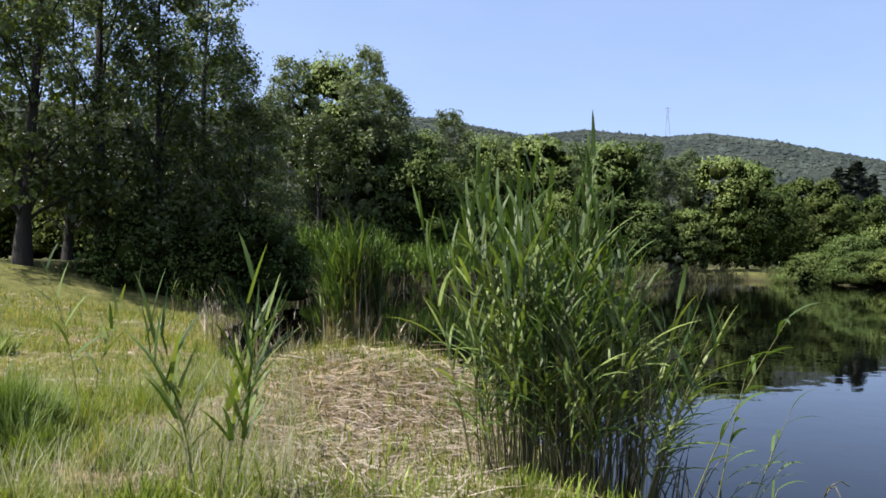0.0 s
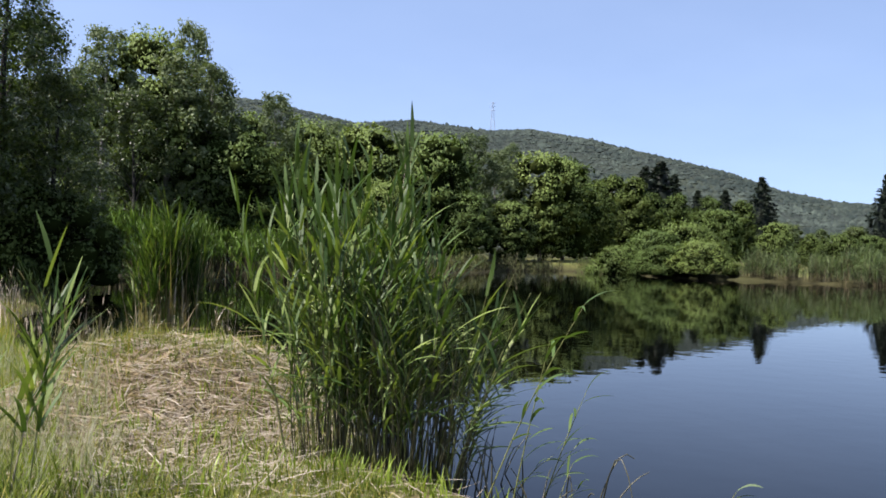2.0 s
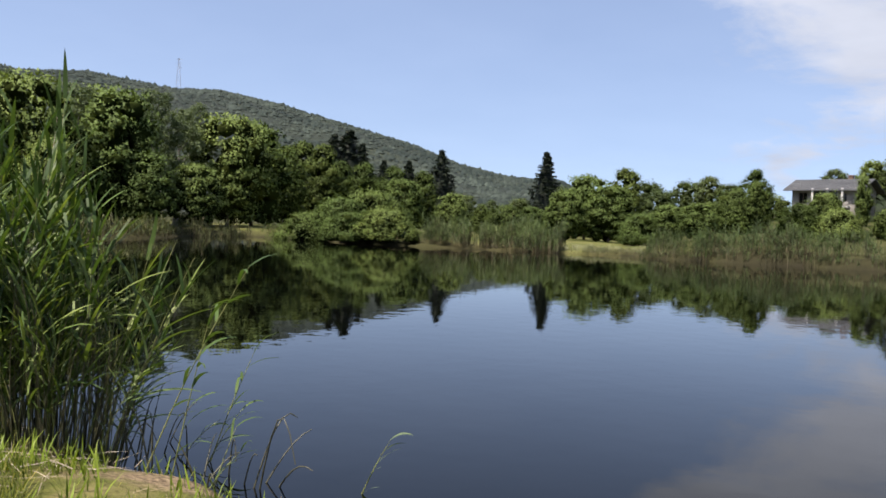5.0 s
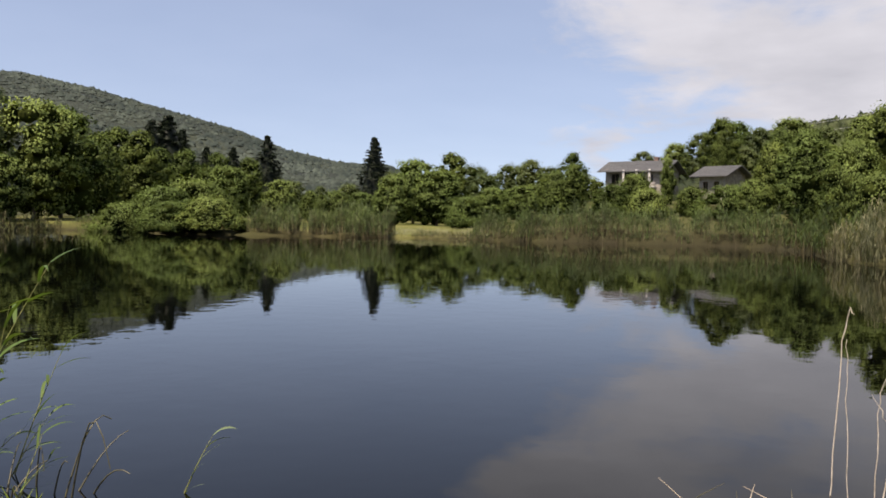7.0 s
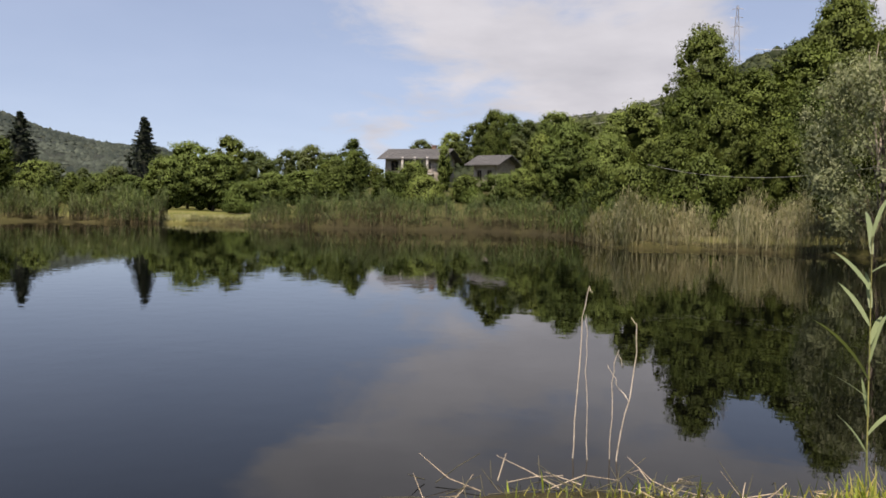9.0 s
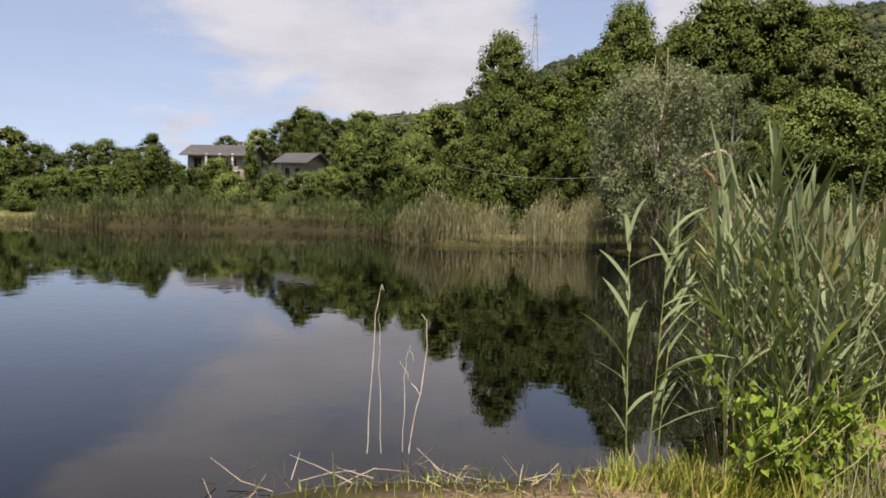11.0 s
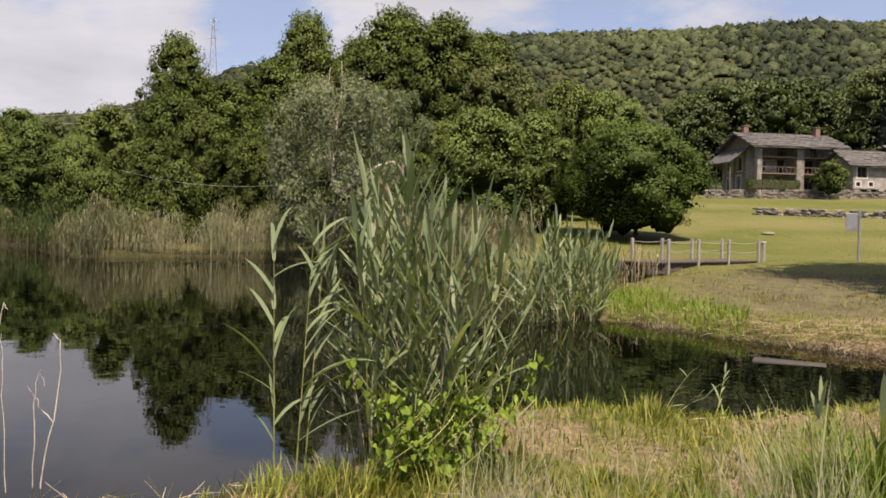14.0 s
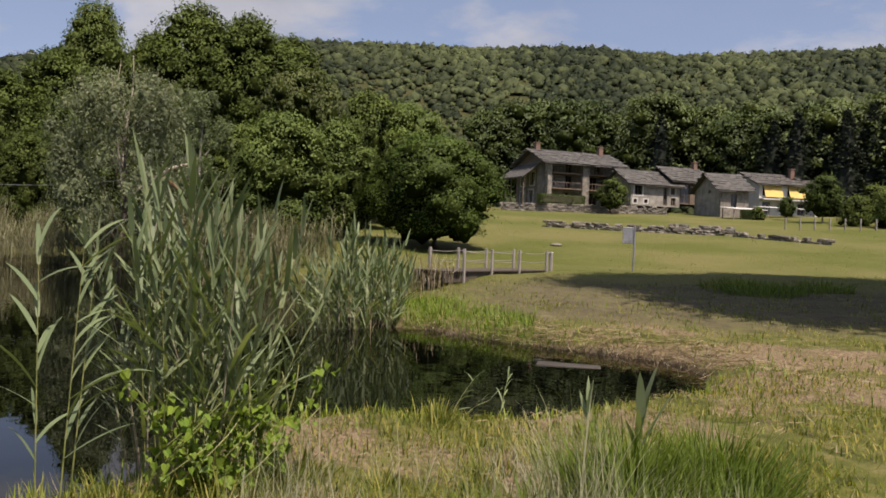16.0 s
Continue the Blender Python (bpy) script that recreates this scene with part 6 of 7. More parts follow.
def roof_mesh(w, d, rise, over, thick, material, split=0.5):
    """A two-sided pitched roof of laid stone in stepped courses, ridge along x, as one body."""
    bm = bmesh.new()
    yr, rows, top = d * split, 9, []
    for side in (0, 1):
        y0 = -over if side == 0 else d + over
        run = yr if side == 0 else d - yr
        z0 = -over * rise / run
        line = []
        for k in range(rows):
            f0, f1 = k / rows, (k + 1) / rows
            line += [(y0 + (yr - y0) * f0, z0 + (rise - z0) * f0 + 0.06), (y0 + (yr - y0) * f1, z0 + (rise - z0) * f1 + 0.01)]
        top += line if side == 0 else line[::-1][1:]
    low = [(y, z - thick) for y, z in top]
    a = [[bm.verts.new((x, y, z)) for y, z in top] for x in (-over, w + over)]
    b = [[bm.verts.new((x, y, z)) for y, z in low] for x in (-over, w + over)]
    for i in range(len(top) - 1):
        bm.faces.new((a[0][i], a[1][i], a[1][i + 1], a[0][i + 1]))
        bm.faces.new((b[0][i + 1], b[1][i + 1], b[1][i], b[0][i]))
        for k in (0, 1):
            bm.faces.new((a[k][i], a[k][i + 1], b[k][i + 1], b[k][i]))
    for i in (0, len(top) - 1):
        bm.faces.new((a[0][i], b[0][i], b[1][i], a[1][i]))
    bmesh.ops.recalc_face_normals(bm, faces=bm.faces)
    return bm_mesh("roof", bm, material)


SLATES = []


def lay_slates(roof, w, d, rise, over, split=0.5, seed=1):
    """Single rough slates over both slopes, in lapped courses."""
    r = rng(seed)
    if not SLATES:
        for k in range(4):
            bm = bmesh.new()
            box(bm, -0.5, 0.5, 0, 1.15, 0, 0.07)
            for v in bm.verts:
                v.co += Vector(r.uniform(-0.05, 0.05, 3) * (1, 1, 0.25))
            SLATES.append(bm_mesh("slate", bm, SLATE))
    for side in (0, 1):
        run = d * split if side == 0 else d * (1 - split)
        tilt = math.atan2(rise, run)
        length = (run + over) / math.cos(tilt)
        rows = max(4, round(length / 0.62))
        cols = max(5, round((w + 2 * over) / 0.85))
        for i in range(rows):
            for j in range(cols):
                sx = (w + 2 * over) / cols
                x = -over + sx * (j + 0.5) + (0.2 * sx if i % 2 else -0.2 * sx) + r.uniform(-0.06, 0.06)
                u = (i - 0.08) * length / rows + r.uniform(-0.05, 0.05)
                y, z = -over + u * math.cos(tilt), -over * math.tan(tilt) + u * math.sin(tilt) + 0.075
                m = Matrix.Translation((x, y, z)) @ Matrix.Rotation(tilt - 0.05 + r.uniform(-0.02, 0.02), 4, "X") @ Matrix.Rotation(r.uniform(-0.04, 0.04), 4, "Z") @ Matrix.Diagonal((sx * r.uniform(0.94, 1.1), length / rows * r.uniform(0.95, 1.05), r.uniform(0.7, 1.4), 1))
                if side == 1:
                    m = Matrix.Translation((w, d, 0)) @ Matrix.Rotation(math.pi, 4, "Z") @ m
                part("slate", SLATES[int(r.integers(0, 4))], roof, m=m)


def surround(win, w, h):
    """A pale plaster band round a window."""
    bm = bmesh.new()
    for a in ((-0.16, w + 0.16, -0.14, -0.002), (-0.16, w + 0.16, h + 0.002, h + 0.14), (-0.16, -0.002, -0.002, h + 0.002), (w + 0.002, w + 0.16, -0.002, h + 0.002)):
        box(bm, a[0], a[1], -0.03, -0.004, a[2], a[3])
    part("surround", bm_mesh("surround", bm, WHITE), win, "white plaster band")


def window_in(parent, x, z, w, h, m, frame_mat, shutters=False):
    """A window: frame, pane, and open shutters if asked, set into a wall's opening."""
    bm = bmesh.new()
    t = 0.07
    for a in ((0, w, 0, t), (0, w, h - t, h), (0, t, t, h - t), (w - t, w, t, h - t), (w / 2 - t / 2, w / 2 + t / 2, t, h - t)):
        box(bm, a[0], a[1], 0.16, 0.22, a[2], a[3])
    win = part("window", bm_mesh("window", bm, frame_mat), parent, m=m @ Matrix.Translation((x, 0, z)))
    bm = bmesh.new()
    box(bm, t, w - t, 0.185, 0.2, t, h - t)
    part("pane", bm_mesh("pane", bm, PANE), win)
    return win


def box_part(name, parent, lim, material, label="", m=None, bevel=0.02):
    bm = bmesh.new()
    box(bm, *lim, bevel)
    return part(name, bm_mesh(name, bm, material), parent, label, m)


def house(name, label, m, w, d, h, rise, front, side, wall_mat, side_mat, over=0.6, split=0.5, glazed=True, chimneys=((0.8, 0.6, 0.9),), banded=False, slated=0, roofing=None):
    """A gabled house, ridge along its front; front and side are lists of openings."""
    ob = thing(name, label, "house", m)
    th = 0.5
    fm = part("wall", wall_panel("front_wall", w, h, th, front, wall_mat), ob)
    back = Matrix.Translation((w, d, 0)) @ Matrix.Rotation(math.pi, 4, "Z")
    part("wall", wall_panel("back_wall", w, h, th, [], wall_mat), ob, m=back)
    sm = Matrix.Translation((0.003, d - th, 0)) @ Matrix.Rotation(-math.pi / 2, 4, "Z")
    part("wall", wall_panel("side_wall", d - 2 * th, h, th, side, side_mat, 0), ob, m=sm)
    gm = Matrix.Translation((0.0, d, h)) @ Matrix.Rotation(-math.pi / 2, 4, "Z")
    part("gable", wall_panel("gable", d, 0.02, th, [], side_mat, rise - 0.08, 1 - split), ob, m=gm)
    right = Matrix.Translation((w - 0.003, th, 0)) @ Matrix.Rotation(math.pi / 2, 4, "Z")
    part("wall", wall_panel("side_wall", d - 2 * th, h, th, [], side_mat, 0), ob, m=right)
    gr = Matrix.Translation((w, 0, h)) @ Matrix.Rotation(math.pi / 2, 4, "Z")
    part("gable", wall_panel("gable", d, 0.02, th, [], side_mat, rise - 0.08, split), ob, m=gr)
    roof = part("roof", roof_mesh(w, d, rise, over, 0.14, roofing or SLATE, split), ob, m=Matrix.Translation((0, 0, h)))
    if slated:
        lay_slates(roof, w, d, rise, over, split, slated)
    if glazed:
        for o in front:
            win = window_in(ob, o[0], o[2], o[1] - o[0], o[3] - o[2], Matrix(), OLDWOOD)
            if banded and o[2] > 0.25:
                surround(win, o[1] - o[0], o[3] - o[2])
        for o in side:
            window_in(ob, o[0], o[2], o[1] - o[0], o[3] - o[2], sm, OLDWOOD)
    for f, yy, ch in chimneys:
        bm = bmesh.new()
        zb = h + rise * (1 - abs(yy - split) / max(split, 1 - split)) - 0.3
        box(bm, w * f - 0.3, w * f + 0.3, d * yy - 0.3, d * yy + 0.3, zb, zb + ch + 0.3, 0.02)
        box(bm, w * f - 0.38, w * f + 0.38, d * yy - 0.38, d * yy + 0.38, zb + ch + 0.3, zb + ch + 0.4, 0.01)
        part("chimney", bm_mesh("chimney", bm, BRICK), ob)
    return ob


def spot(b, d, z, turn):
    x, y = polar(b, d)
    return pose(x, y, z, 0, 0, turn)


# main farm house: tall stone pillars carry the roof before open galleries
def farm_house():
    W, D, H = 11.0, 8.6, 5.5
    m = spot(123.3, 108, 6.6, -95)
    ob = thing("farm_house", "old stone farmhouse with tall pillars and open wooden galleries", "house", m)
    th, g = 0.5, 2.2
    holes = [(1.0, 2.0, 0.3, 1.8), (3.6, 4.5, 0.6, 1.7), (7.6, 8.8, 0.0, 1.8), (9.4, 10.2, 0.6, 1.9), (1.6, 2.4, 2.5, 3.6), (3.9, 4.9, 2.2, 3.9), (7.6, 8.7, 2.2, 3.9), (3.9, 4.9, 4.3, 5.4), (8.2, 9.2, 4.3, 5.4), (1.4, 2.2, 4.4, 5.2)]
    part("wall", wall_panel("front_wall", W, H, th, holes, PLASTER), ob, m=Matrix.Translation((0, g, 0)))
    for o in holes:
        window_in(ob, o[0], o[2], o[1] - o[0], o[3] - o[2], Matrix.Translation((0, g, 0)), OLDWOOD)
    part("wall", wall_panel("back_wall", W, H, th, [], STONE), ob, m=Matrix.Translation((W, D, 0)) @ Matrix.Rotation(math.pi, 4, "Z"))
    side = [(0.7, 2.0, 0.2, 1.7), (3.2, 4.4, 0.2, 1.9), (0.8, 2.1, 2.5, 4.3), (3.4, 4.7, 2.5, 4.3)]
    sm = Matrix.Translation((0.003, D - th, 0)) @ Matrix.Rotation(-math.pi / 2, 4, "Z")
    part("wall", wall_panel("side_wall", D - 2 * th - g, H, th, side, STONE), ob, m=sm)
    for o in side:
        surround(window_in(ob, o[0], o[2], o[1] - o[0], o[3] - o[2], sm, WHITE), o[1] - o[0], o[3] - o[2])
    part("gable", wall_panel("gable", D, 0.02, th, [], OLDWOOD, 1.6, 0.5), ob, m=Matrix.Translation((0, D, H)) @ Matrix.Rotation(-math.pi / 2, 4, "Z"))
    part("wall", wall_panel("side_wall", D - 2 * th - g, H, th, [], STONE), ob, m=Matrix.Translation((W - 0.003, th + g, 0)) @ Matrix.Rotation(math.pi / 2, 4, "Z"))
    part("gable", wall_panel("gable", D, 0.02, th, [], OLDWOOD, 1.6, 0.5), ob, m=Matrix.Translation((W, 0, H)) @ Matrix.Rotation(math.pi / 2, 4, "Z"))
    lay_slates(part("roof", roof_mesh(W, D, 1.7, 0.8, 0.16, SLATE), ob, m=Matrix.Translation((0, 0, H))), W, D, 1.7, 0.8, 0.5, 31)
    # wooden lean-to down the gable side
    for k in range(4):
        box_part("lean_to_post", ob, (-2.1, -1.95, 2.5 + k * 1.8, 2.65 + k * 1.8, -0.8, 3.4), OLDWOOD)
    bm = bmesh.new()
    q = [bm.verts.new(c) for c in ((-2.5, 2.0, 3.3), (-0.02, 2.0, 5.2), (-0.02, 8.8, 5.2), (-2.5, 8.8, 3.3), (-2.5, 2.0, 3.45), (-0.02, 2.0, 5.35), (-0.02, 8.8, 5.35), (-2.5, 8.8, 3.45))]
    for ids in ((0, 3, 2, 1), (4, 5, 6, 7), (0, 1, 5, 4), (1, 2, 6, 5), (2, 3, 7, 6), (3, 0, 4, 7)):
        bm.faces.new([q[i] for i in ids])
    part("lean_to_roof", bm_mesh("lean_to_roof", bm, SLATE), ob)
    for x0, x1 in ((0.1, 0.75), (5.2, 6.2), (W - 0.65, W)):
        box_part("pillar", ob, (x0, x1, -0.05, 0.75, -0.6, H + 0.05), STONE, "tall rubble stone pillar", bevel=0.05)
    for x0, x1 in ((0.75, 5.2), (6.2, W - 0.65)):
        for z in (1.95, 3.95):
            gal = box_part("gallery_floor", ob, (x0 + 0.004, x1 - 0.004, 0.1, g - 0.004, z, z + 0.16), OLDWOOD)
            bm = bmesh.new()
            for k in range(9):
                xx = x0 + 0.12 + (x1 - x0 - 0.24) * k / 8
                box(bm, xx - 0.025, xx + 0.025, 0.16, 0.21, z + 0.16, z + 0.85)
            box(bm, x0 + 0.01, x1 - 0.01, 0.14, 0.22, z + 0.85, z + 0.92)
            part("railing", bm_mesh("railing", bm, OLDWOOD), gal)
    for f, yy in ((0.06, 0.5), (0.9, 0.42)):
        bm = bmesh.new()
        box(bm, W * f - 0.32, W * f + 0.32, D * yy - 0.3, D * yy + 0.3, H + 1.2, H + 2.6, 0.03)
        box(bm, W * f - 0.4, W * f + 0.4, D * yy - 0.38, D * yy + 0.38, H + 2.6, H + 2.7, 0.02)
        part("chimney", bm_mesh("chimney", bm, BRICK), ob)
    # lean-to on the hidden side of the gable
    box_part("plinth", ob, (-0.1, W + 0.1, g - 0.25, D + 0.1, -1.5, -0.004), STONE)
    return ob


farm_house()
house("farm_house", "low stone outbuilding with slate roof and white window bands", spot(128.9, 109, 6.8, -95), 7.4, 6.0, 2.9, 1.7,
      [(0.5, 1.7, 1.3, 2.6), (0.4, 0.9, 0.3, 0.8), (2.0, 2.5, 0.3, 0.8), (4.9, 5.5, 0.2, 2.5), (6.0, 6.7, 1.6, 2.5), (6.1, 6.8, 0.2, 1.2)], [], PLASTER, STONE, chimneys=(), banded=True, slated=32)
house("farm_house", "narrow stone house with a dark open porch", spot(131.6, 113, 7.3, -96), 5.6, 6.0, 3.2, 1.7, [(1.1, 2.6, 0.1, 2.6), (3.4, 4.4, 0.9, 2.5), (0.2, 0.8, 1.5, 2.4)], [], OLDWOOD, STONE, chimneys=((0.95, 0.5, 0.9),), slated=33)
house("farm_house", "grey gabled stone barn with a lit stone front", spot(134.6, 104, 5.3, -108), 3.5, 7.0, 3.5, 1.9, [(1.3, 2.0, 1.1, 2.9)], [(3.2, 3.8, 3.0, 3.45)], STONE, PLASTER, chimneys=(), slated=34)
white = house("villa", "white two-storey house with grey roof and yellow awnings", spot(136.9, 118, 6.0, -103), 8.2, 7.0, 4.6, 1.4, [(0.5, 1.7, 0.4, 2.1), (3.4, 4.5, 0.1, 2.1), (5.8, 7.0, 0.5, 2.0), (0.5, 3.2, 2.9, 4.4), (4.2, 6.9, 2.9, 4.4)], [], WHITE, WHITE, 0.7, 0.5, True, ((0.75, 0.3, 1.3),), slated=35)
for x0 in (0.5, 4.2):
    bm = bmesh.new()
    q = [bm.verts.new(c) for c in ((x0, -0.05, 4.35), (x0 + 2.7, -0.05, 4.35), (x0 + 2.7, -0.7, 2.75), (x0, -0.7, 2.75), (x0, -0.08, 4.33), (x0 + 2.7, -0.08, 4.33), (x0 + 2.7, -0.73, 2.72), (x0, -0.73, 2.72))]
    for ids in ((0, 1, 2, 3), (7, 6, 5, 4), (0, 4, 5, 1), (1, 5, 6, 2), (2, 6, 7, 3), (3, 7, 4, 0)):
        bm.faces.new([q[i] for i in ids])
    part("awning", bm_mesh("awning", bm, YELLOW), white, "lowered yellow awning")
box_part("balcony", white, (-0.1, 8.3, -1.1, -0.004, 2.3, 2.5), WHITE)
box_part("porch_roof", white, (6.6, 9.6, -0.9, 3.2, 2.35, 2.5), SLATE)
box_part("porch_wall", white, (8.25, 9.4, -0.3, 3.0, -0.3, 2.34), WHITE)
# two houses above the far bank
for b, d, z, turn, w, dd, h, rise, fr, lab in [
        (64.5, 118, 4.3, -86, 8.0, 7.0, 4.2, 1.3, [(2.6, 5.6, 2.0, 3.9), (0.8, 1.9, 2.2, 3.6), (1.2, 2.2, 0.2, 1.9), (3.4, 4.8, 0.2, 1.7), (6.0, 6.7, 2.2, 3.5)], "grey-roofed house with a covered white terrace"),
        (70.5, 112, 4.2, -100, 3.4, 5.5, 3.4, 1.1, [(0.5, 1.2, 1.0, 2.4), (2.0, 2.7, 1.2, 2.4)], "small grey-roofed brown outbuilding")]:
    hs = house("house", lab, spot(b, d, z, turn), w, dd, h, rise, fr, [], PLASTER, PLASTER if w > 6 else STONE, 0.9, 0.5, True, ((0.72, 0.6, 0.7),) if w > 6 else (), roofing=GREYROOF)
    if w > 6:
        for k in (2.8, 4.6, 6.4):
            box_part("post", hs, (k - 0.13, k + 0.13, -0.8, -0.54, -0.4, h - 0.1), WHITE)
        box_part("parapet", hs, (2.6, 7.2, -0.92, -0.82, 1.904, 2.4), PLASTER)
        box_part("terrace", hs, (2.6, 7.2, -0.9, -0.004, 1.7, 1.9), WHITE)


# ---- dry stone walls, hedge, fence ----
def stone_wall(name, label, a, b, h, thick, seed, top=0.0):
    """A dry stone wall from a to b: every stone laid by itself."""
    r = rng(seed)
    ax, ay = a
    L = math.hypot(b[0] - ax, b[1] - ay)
    ob = thing(name, label, "stone wall", pose(ax, ay, 0, 0, 0, math.degrees(math.atan2(b[1] - ay, b[0] - ax))))
    rows = max(2, round(h / 0.24))
    protos = []
    for k in range(6):
        bm = bmesh.new()
        bmesh.ops.create_cube(bm, size=1)
        bmesh.ops.bevel(bm, geom=list(bm.edges), offset=0.14, segments=1, affect="EDGES")
        for v in bm.verts:
            v.co += Vector(r.uniform(-0.08, 0.08, 3))
        protos.append(bm_mesh("stone", bm, STONE))
    x = 0.0
    while x < L:
        w = r.uniform(0.35, 0.75)
        px, py = ax + (b[0] - ax) * x / L, ay + (b[1] - ay) * x / L
        z = land1(px, py) - 0.1 + top
        for k in range(rows - int(r.uniform() < 0.3)):
            hh = h / rows * r.uniform(0.9, 1.1)
            o = part("stone", protos[int(r.integers(0, 6))], ob)
            o.matrix_basis = Matrix.LocRotScale((x + w / 2 + (w * 0.4 if k % 2 else 0), r.uniform(-0.06, 0.06), z + h / rows * (k + 0.5)), Euler((0, r.uniform(-0.06, 0.06), r.uniform(-0.1, 0.1))), (w, thick, hh))
        x += w * 0.98
    return ob


stone_wall("stone_wall", "low dry stone retaining wall across the meadow", polar(123.3, 72), polar(135.6, 68), 0.65, 0.6, 201)
stone_wall("stone_wall", "upper course of pale dry stones on the terrace", polar(131.4, 74), polar(135.6, 72), 0.6, 0.6, 202)
stone_wall("stone_wall", "ruined low wall running down the meadow", polar(135.7, 67.5), polar(141.2, 62), 0.45, 0.5, 203)
stone_wall("stone_wall", "terrace wall below the farmhouse", polar(120.2, 104), polar(131, 106.5), 1.3, 0.6, 204, -0.2)

# ---- hedge ----
def leafy_box(name, label, m, lx, ly, lz, seed, leaf, count=3000, card=0.09, category="hedge"):
    r = rng(seed)
    p = r.uniform(-1, 1, (count, 3))
    k = r.integers(0, 3, count)
    side = np.where(r.uniform(0, 1, count) < 0.5, -1, 1)
    p[np.arange(count), k] = side * r.uniform(0.85, 1.05, count)
    nrm = np.zeros((count, 3))
    nrm[np.arange(count), k] = side
    p = p * np.array([lx, ly, lz]) / 2 + np.array([0, 0, lz / 2])
    ob = thing(name, label, category, m)
    part("foliage", mesh_of("foliage", [cards(p, nrm, card, 0.6, seed)], [leaf]), ob)
    bm = bmesh.new()
    box(bm, -lx * 0.46, lx * 0.46, -ly * 0.42, ly * 0.42, 0.0, lz * 0.9, 0.1)
    part("inner_wood", bm_mesh("inner_wood", bm, BARK), ob)
    return ob


leafy_box("hedge", "clipped dark green hedge before the farmhouse", spot(124.3, 105.2, 6.5, -95 + 180), 6.2, 1.0, 1.1, 301, LEAF["broad"])
leafy_box("hedge", "dark hedge beside the barn", spot(136.5, 101, 5.0, -60), 4.0, 1.4, 1.1, 302, LEAF["alder"])


# ---- wooden bridge ----
def bridge():
    ax, ay, bx, by = 26.9, -13.6, 29.05, -18.75
    ang = math.degrees(math.atan2(by - ay, bx - ax))
    L = math.hypot(bx - ax, by - ay)
    ob = thing("footbridge", "weathered wooden footbridge with white-tipped posts and rope rails", "bridge", pose(ax, ay, 0.52, 0, 0, ang))
    for y in (-0.75, 0.65):
        box_part("beam", ob, (-0.6, L, y, y + 0.14, -0.36, 0.02), DARKWOOD)
    plank = None
    k = 0
    x = -0.5
    r = rng(401)
    while x < L:
        if plank is None:
            bm = bmesh.new()
            box(bm, 0, 0.19, -0.85, 0.85, 0.022, 0.07, 0.008)
            plank = bm_mesh("plank", bm, DARKWOOD)
        part("plank", plank, ob, m=Matrix.Translation((x, r.uniform(-0.03, 0.03), 0)))
        x += 0.205
    tops = []
    for y in (-0.86, 0.78):
        for f in (0.06, 0.35, 0.66, 0.99):
            post = box_part("post", ob, (L * f - 0.05, L * f + 0.05, y, y + 0.1, -0.75, 0.86), GREYWOOD, bevel=0.015)
            tops.append((L * f, y + 0.06))
        for z in (0.76, 0.42):
            pts = []
            xs = np.linspace(0.06 * L, 0.99 * L, 22)
            pts = np.stack([xs, np.full(22, y + 0.06), z - 0.05 * np.abs(np.sin(np.pi * (xs - 0.06 * L) / (0.31 * L)))], -1)
            part("rope", mesh_of("rope", [tubes(pts[None], np.full((1, 22), 0.012), 5)], [GREYWOOD], True), ob)
    return ob


bridge()
px, py = polar(124.2, 35.2)
stump = thing("post", "leaning short wooden post beside the bridge", "post", pose(px, py, land1(px, py) - 0.15, 3, 4, 20))
box_part("post_body", stump, (-0.07, 0.07, -0.06, 0.06, 0, 0.85), GREYWOOD, bevel=0.02)
box_part("post_cap", stump, (-0.09, 0.09, -0.08, 0.08, 0.854, 0.9), WHITE, bevel=0.01)


# ---- notice board ----
px, py = polar(129.6, 37)
sign = thing("notice_board", "faded grey notice board on a metal post", "sign", pose(px, py, land1(px, py) - 0.1, 0, 0, -128))
bm = bmesh.new()
bmesh.ops.create_cone(bm, cap_ends=True, segments=12, radius1=0.045, radius2=0.045, depth=2.1, matrix=Matrix.Translation((0, 0, 1.05)))
part("pole", bm_mesh("pole", bm, METAL), sign)
box_part("board", sign, (-0.5, -0.046, -0.02, 0.02, 1.3, 2.0), METAL, "pale grey board", bevel=0.008)
FADED = plain("faded_print", (0.24, 0.25, 0.27), (0.32, 0.33, 0.345), 3, 0.6, 0.0)
r_ = rng(5)
for k in range(5):
    box_part("text_bar", sign, (-0.46, -0.1 - r_.uniform(0, 0.12), -0.027, -0.0215, 1.86 - k * 0.1, 1.9 - k * 0.1), FADED, bevel=0)
box_part("bracket", sign, (-0.044, 0.06, -0.05, 0.05, 1.9, 1.94), METAL, bevel=0)


# ---- wire fence below the villa ----
for k in range(8):
    px, py = polar(138.6 + k * 0.85, 80 + k * 0.3)
    o = thing("fence_post", "pale wooden fence post on the meadow", "fence post", pose(px, py, land1(px, py) - 0.2), group="meadow fence")
    box_part("post_body", o, (-0.06, 0.06, -0.06, 0.06, 0, 1.25), GREYWOOD, bevel=0.015)


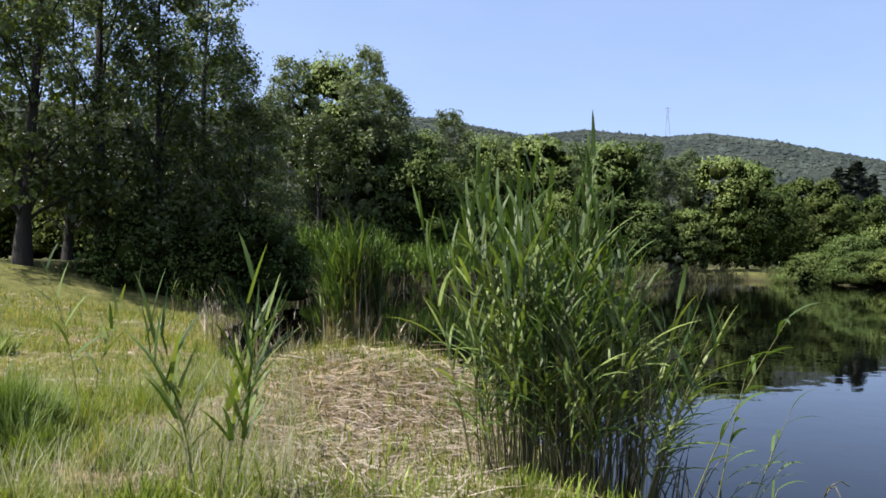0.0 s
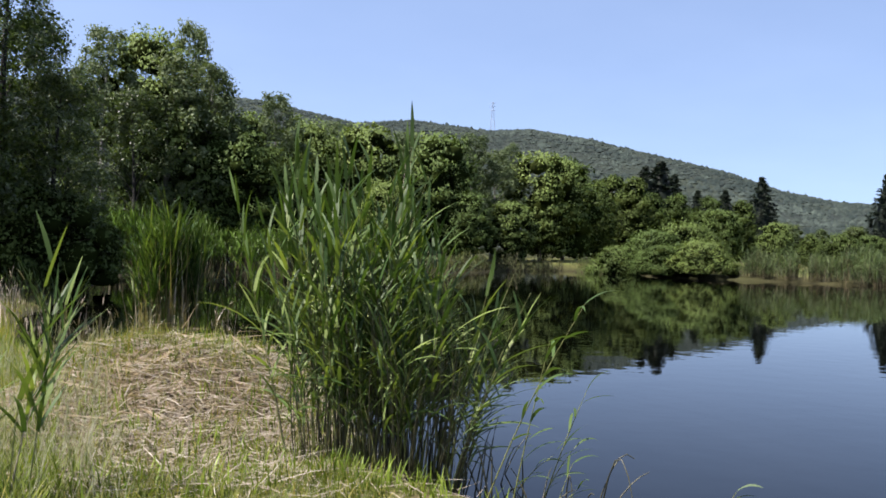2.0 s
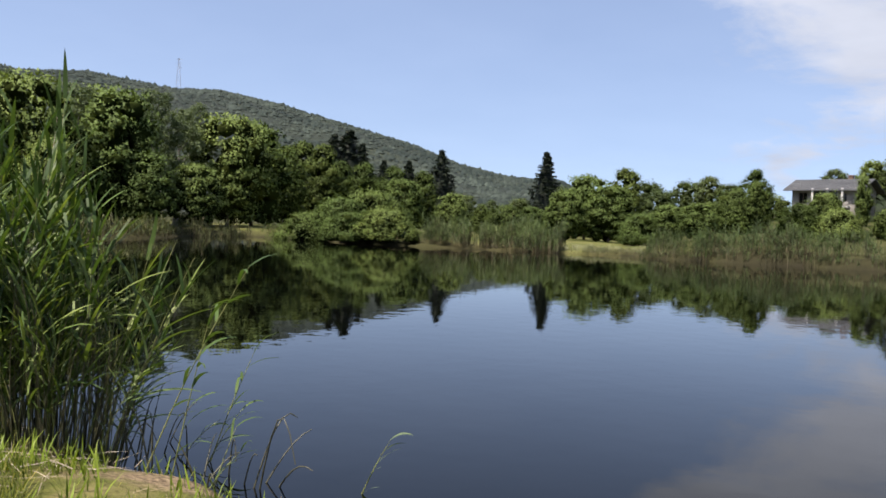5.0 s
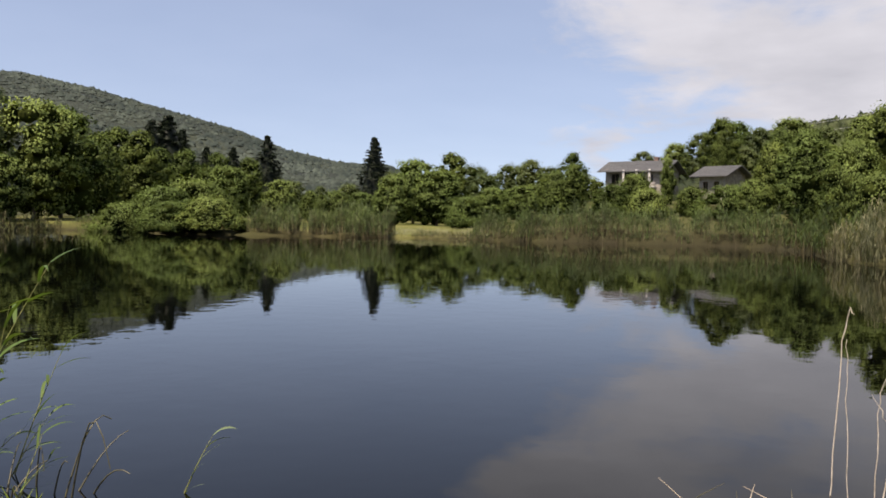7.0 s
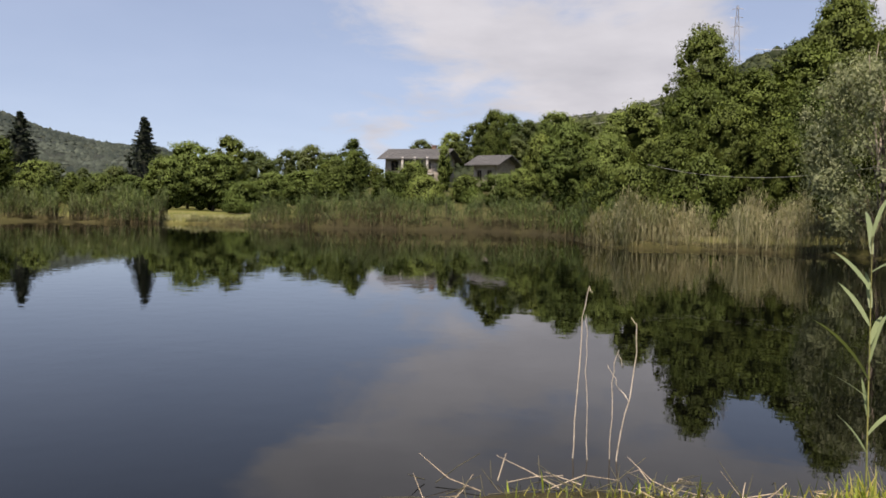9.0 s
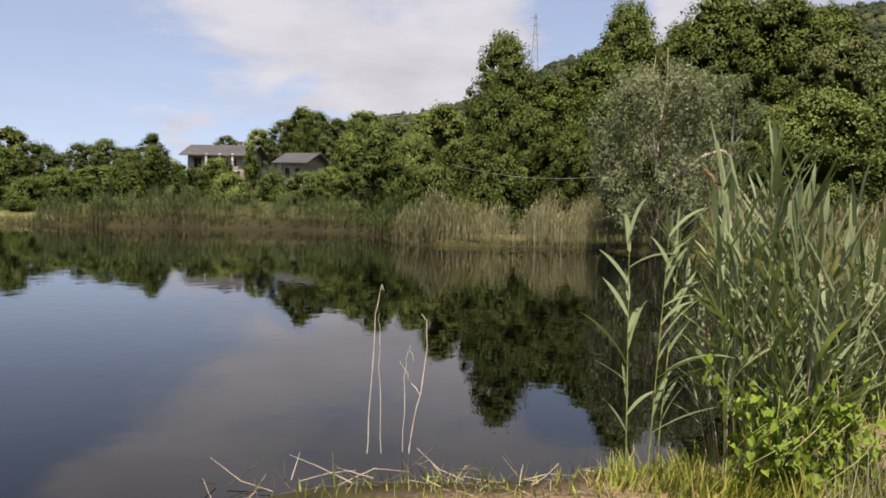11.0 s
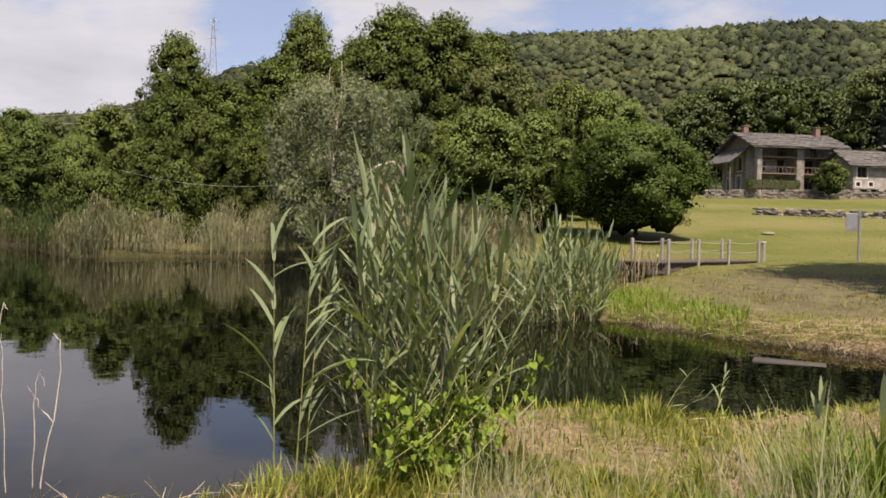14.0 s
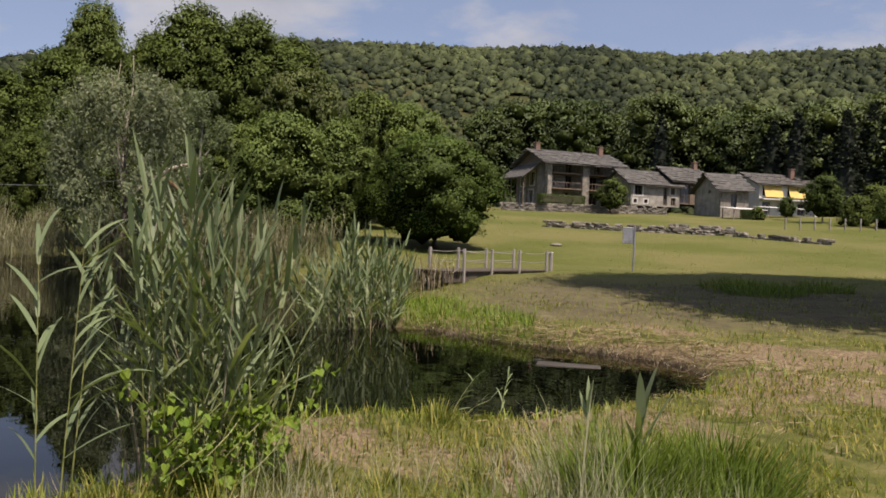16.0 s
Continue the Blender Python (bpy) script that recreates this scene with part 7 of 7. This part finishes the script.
# ---- garden furniture on the meadow, tarpaulins by the barn ----
def slab_on(name, label, category, b, d, z, turn, w, dep, h, mat_top, tilt=0):
    x, y = polar(b, d)
    ob = thing(name, label, category, pose(x, y, z, 0, 0, turn))
    box_part("canopy", ob, (-w / 2, w / 2, -dep / 2, dep / 2, h, h + 0.06), mat_top, m=pose(0, 0, 0, tilt), bevel=0.02)
    for sx in (-1, 1):
        for sy in (-1, 1):
            box_part("leg", ob, (sx * w * 0.42 - 0.05, sx * w * 0.42 + 0.05, sy * dep * 0.4 - 0.05, sy * dep * 0.4 + 0.05, -0.3, h - 0.002), GREYWOOD, bevel=0)
    return ob


slab_on("canopy", "white tarpaulin canopy beside the barn", "canopy", 136.0, 101, 5.2, -100, 4.6, 2.6, 1.1, WHITE, 6)
slab_on("canopy", "white tarpaulin canopy before the villa", "canopy", 138.2, 108, 5.4, -100, 6.0, 2.6, 1.4, WHITE, 5)
px, py = polar(124.3, 52)
rock = bmesh.new()
bmesh.ops.create_icosphere(rock, subdivisions=2, radius=0.45)
for v in rock.verts:
    v.co = Vector((v.co.x * 1.1, v.co.y * 0.7, v.co.z * 0.28)) * (1 + 0.12 * noise.noise(v.co * 2.3))
thing("boulder", "flat pale boulder lying on the meadow", "boulder", pose(px, py, land1(px, py) + 0.05), bm_mesh("boulder", rock, STONE))


# ---- power line ----
def pylon(name, label, b, d, base, h, wide):
    x, y = polar(b, d)
    ob = thing(name, label, "pylon", pose(x, y, base, 0, 0, -b))
    n = 8
    for sx, sy in ((-1, -1), (1, -1), (1, 1), (-1, 1)):
        t = np.linspace(0, 1, n)
        wv = wide * (1 - 0.88 * t)
        part("leg", mesh_of("leg", [tubes(np.stack([sx * wv, sy * wv, h * t], -1)[None], np.full((1, n), 0.14), 4)], [METAL]), ob)
    br = []
    t = np.linspace(0, 1, 11)
    for k in range(10):
        for sx, sy, tx, ty in ((-1, -1, 1, -1), (1, -1, 1, 1), (1, 1, -1, 1), (-1, 1, -1, -1)):
            wa, wb = wide * (1 - 0.88 * t[k]), wide * (1 - 0.88 * t[k + 1])
            br.append(tubes(np.array([[[sx * wa, sy * wa, h * t[k]], [tx * wb, ty * wb, h * t[k + 1]]]]), np.full((1, 2), 0.08), 4))
    part("bracing", mesh_of("bracing", br, [METAL]), ob)
    for f in (0.72, 0.84, 0.95):
        part("cross_arm", mesh_of("cross_arm", [tubes(np.array([[[-wide * 1.1, 0, h * f], [0, 0, h * f + 0.5], [wide * 1.1, 0, h * f]]]), np.full((1, 3), 0.13), 4)], [METAL]), ob)
    return ob


pylon("pylon", "steel lattice pylon on the far hill crest", 24.4, 880, 126, 34, 2.8)
pylon("pylon", "steel lattice pylon above the oak wood", 87.4, 420, 62, 36, 2.4)
pylon("pylon", "small steel lattice pylon on the far slope", 31.4, 600, 46, 22, 2.2)


def wire(a, b, sag, label, rad=0.05):
    t = np.linspace(0, 1, 40)
    p = np.array(a)[None] * (1 - t)[:, None] + np.array(b)[None] * t[:, None]
    p[:, 2] -= sag * 4 * t * (1 - t)
    return thing("power_cable", label, "cable", None, mesh_of("power_cable", [tubes(p[None], np.full((1, 40), rad), 4)], [METAL]), group="power cables")


def at_angle(b, e, d):
    x, y = polar(b, d)
    return x, y, 1.75 + d * math.tan(radians(e))


wire(at_angle(72.5, 5.6, 190), at_angle(92.5, 9.7, 260), 3.5, "pale power cable over the wooded slope")
wire(at_angle(72.8, 5.1, 190), at_angle(92.5, 9.1, 260), 3.5, "pale power cable over the wooded slope")
wire(at_angle(88.5, 10.2, 250), at_angle(104, 10.6, 250), 2, "pale power cable over the wooded slope")
wire(at_angle(139.5, 4.0, 118), at_angle(147, 3.6, 118), 1.0, "pale cable running from the villa", 0.015)
wire(at_angle(82, 3.0, 46), at_angle(96.4, 3.0, 36), 0.6, "thin cable in front of the trees", 0.009)


# ---- bare stems in the shallows ----
def bare_stem(name, label, pts, rad, category="dead stem", mat=None):
    p = np.array(pts, float)
    t = np.linspace(0, 1, len(p))
    s = np.linspace(0, 1, 14)
    q = np.stack([np.interp(s, t, p[:, k]) for k in range(3)], -1)
    q[1:-1] += rng(int(abs(p[0, 0]) * 1000)).normal(0, 0.006, (12, 3))
    return thing(name, label, category, None, mesh_of(name, [tubes(q[None], (rad * 0.62 * (1 - 0.6 * s))[None], 6)], [mat or BLEACHED], True), group="dead stems in the shallows")


bare_stem("dead_stem", "tall bleached dead reed stem in the shallows", [(5.62, 1.36, -0.3), (5.63, 1.33, 0.3), (5.66, 1.30, 0.95), (5.66, 1.27, 1.2), (5.66, 1.24, 1.16)], 0.008)
bare_stem("dead_stem", "tall bleached dead reed stem in the shallows", [(5.62, 1.24, -0.3), (5.64, 1.25, 0.3), (5.66, 1.27, 0.8), (5.67, 1.28, 1.0)], 0.006)
bare_stem("dead_stem", "bleached dead reed stem in the shallows", [(5.7, 1.12, -0.3), (5.7, 1.1, 0.2), (5.7, 1.09, 0.6), (5.7, 1.07, 0.78), (5.69, 1.03, 0.66)], 0.007)
bare_stem("dead_stem", "bleached forked dead stem in the shallows", [(5.66, 1.07, -0.3), (5.68, 1.02, 0.25), (5.7, 0.95, 0.6), (5.7, 0.94, 0.95), (5.7, 0.98, 1.0)], 0.009)
bare_stem("dead_stem", "slanting dead twig in the shallows", [(5.69, 0.98, 0.42), (5.7, 1.06, 0.52), (5.7, 1.13, 0.66)], 0.006)

CONCRETE = plain("old_concrete", (0.020, 0.018, 0.014), (0.050, 0.045, 0.036), 3, 0.9, 0.4, 0.01)
slab = thing("concrete_slab", "grey concrete slab lying in the inlet", "slab", pose(9.75, -7.25, -0.14, 0, 1, -126))
box_part("slab_body", slab, (-0.45, 0.5, -0.2, 0.2, 0, 0.15), CONCRETE, bevel=0.03)
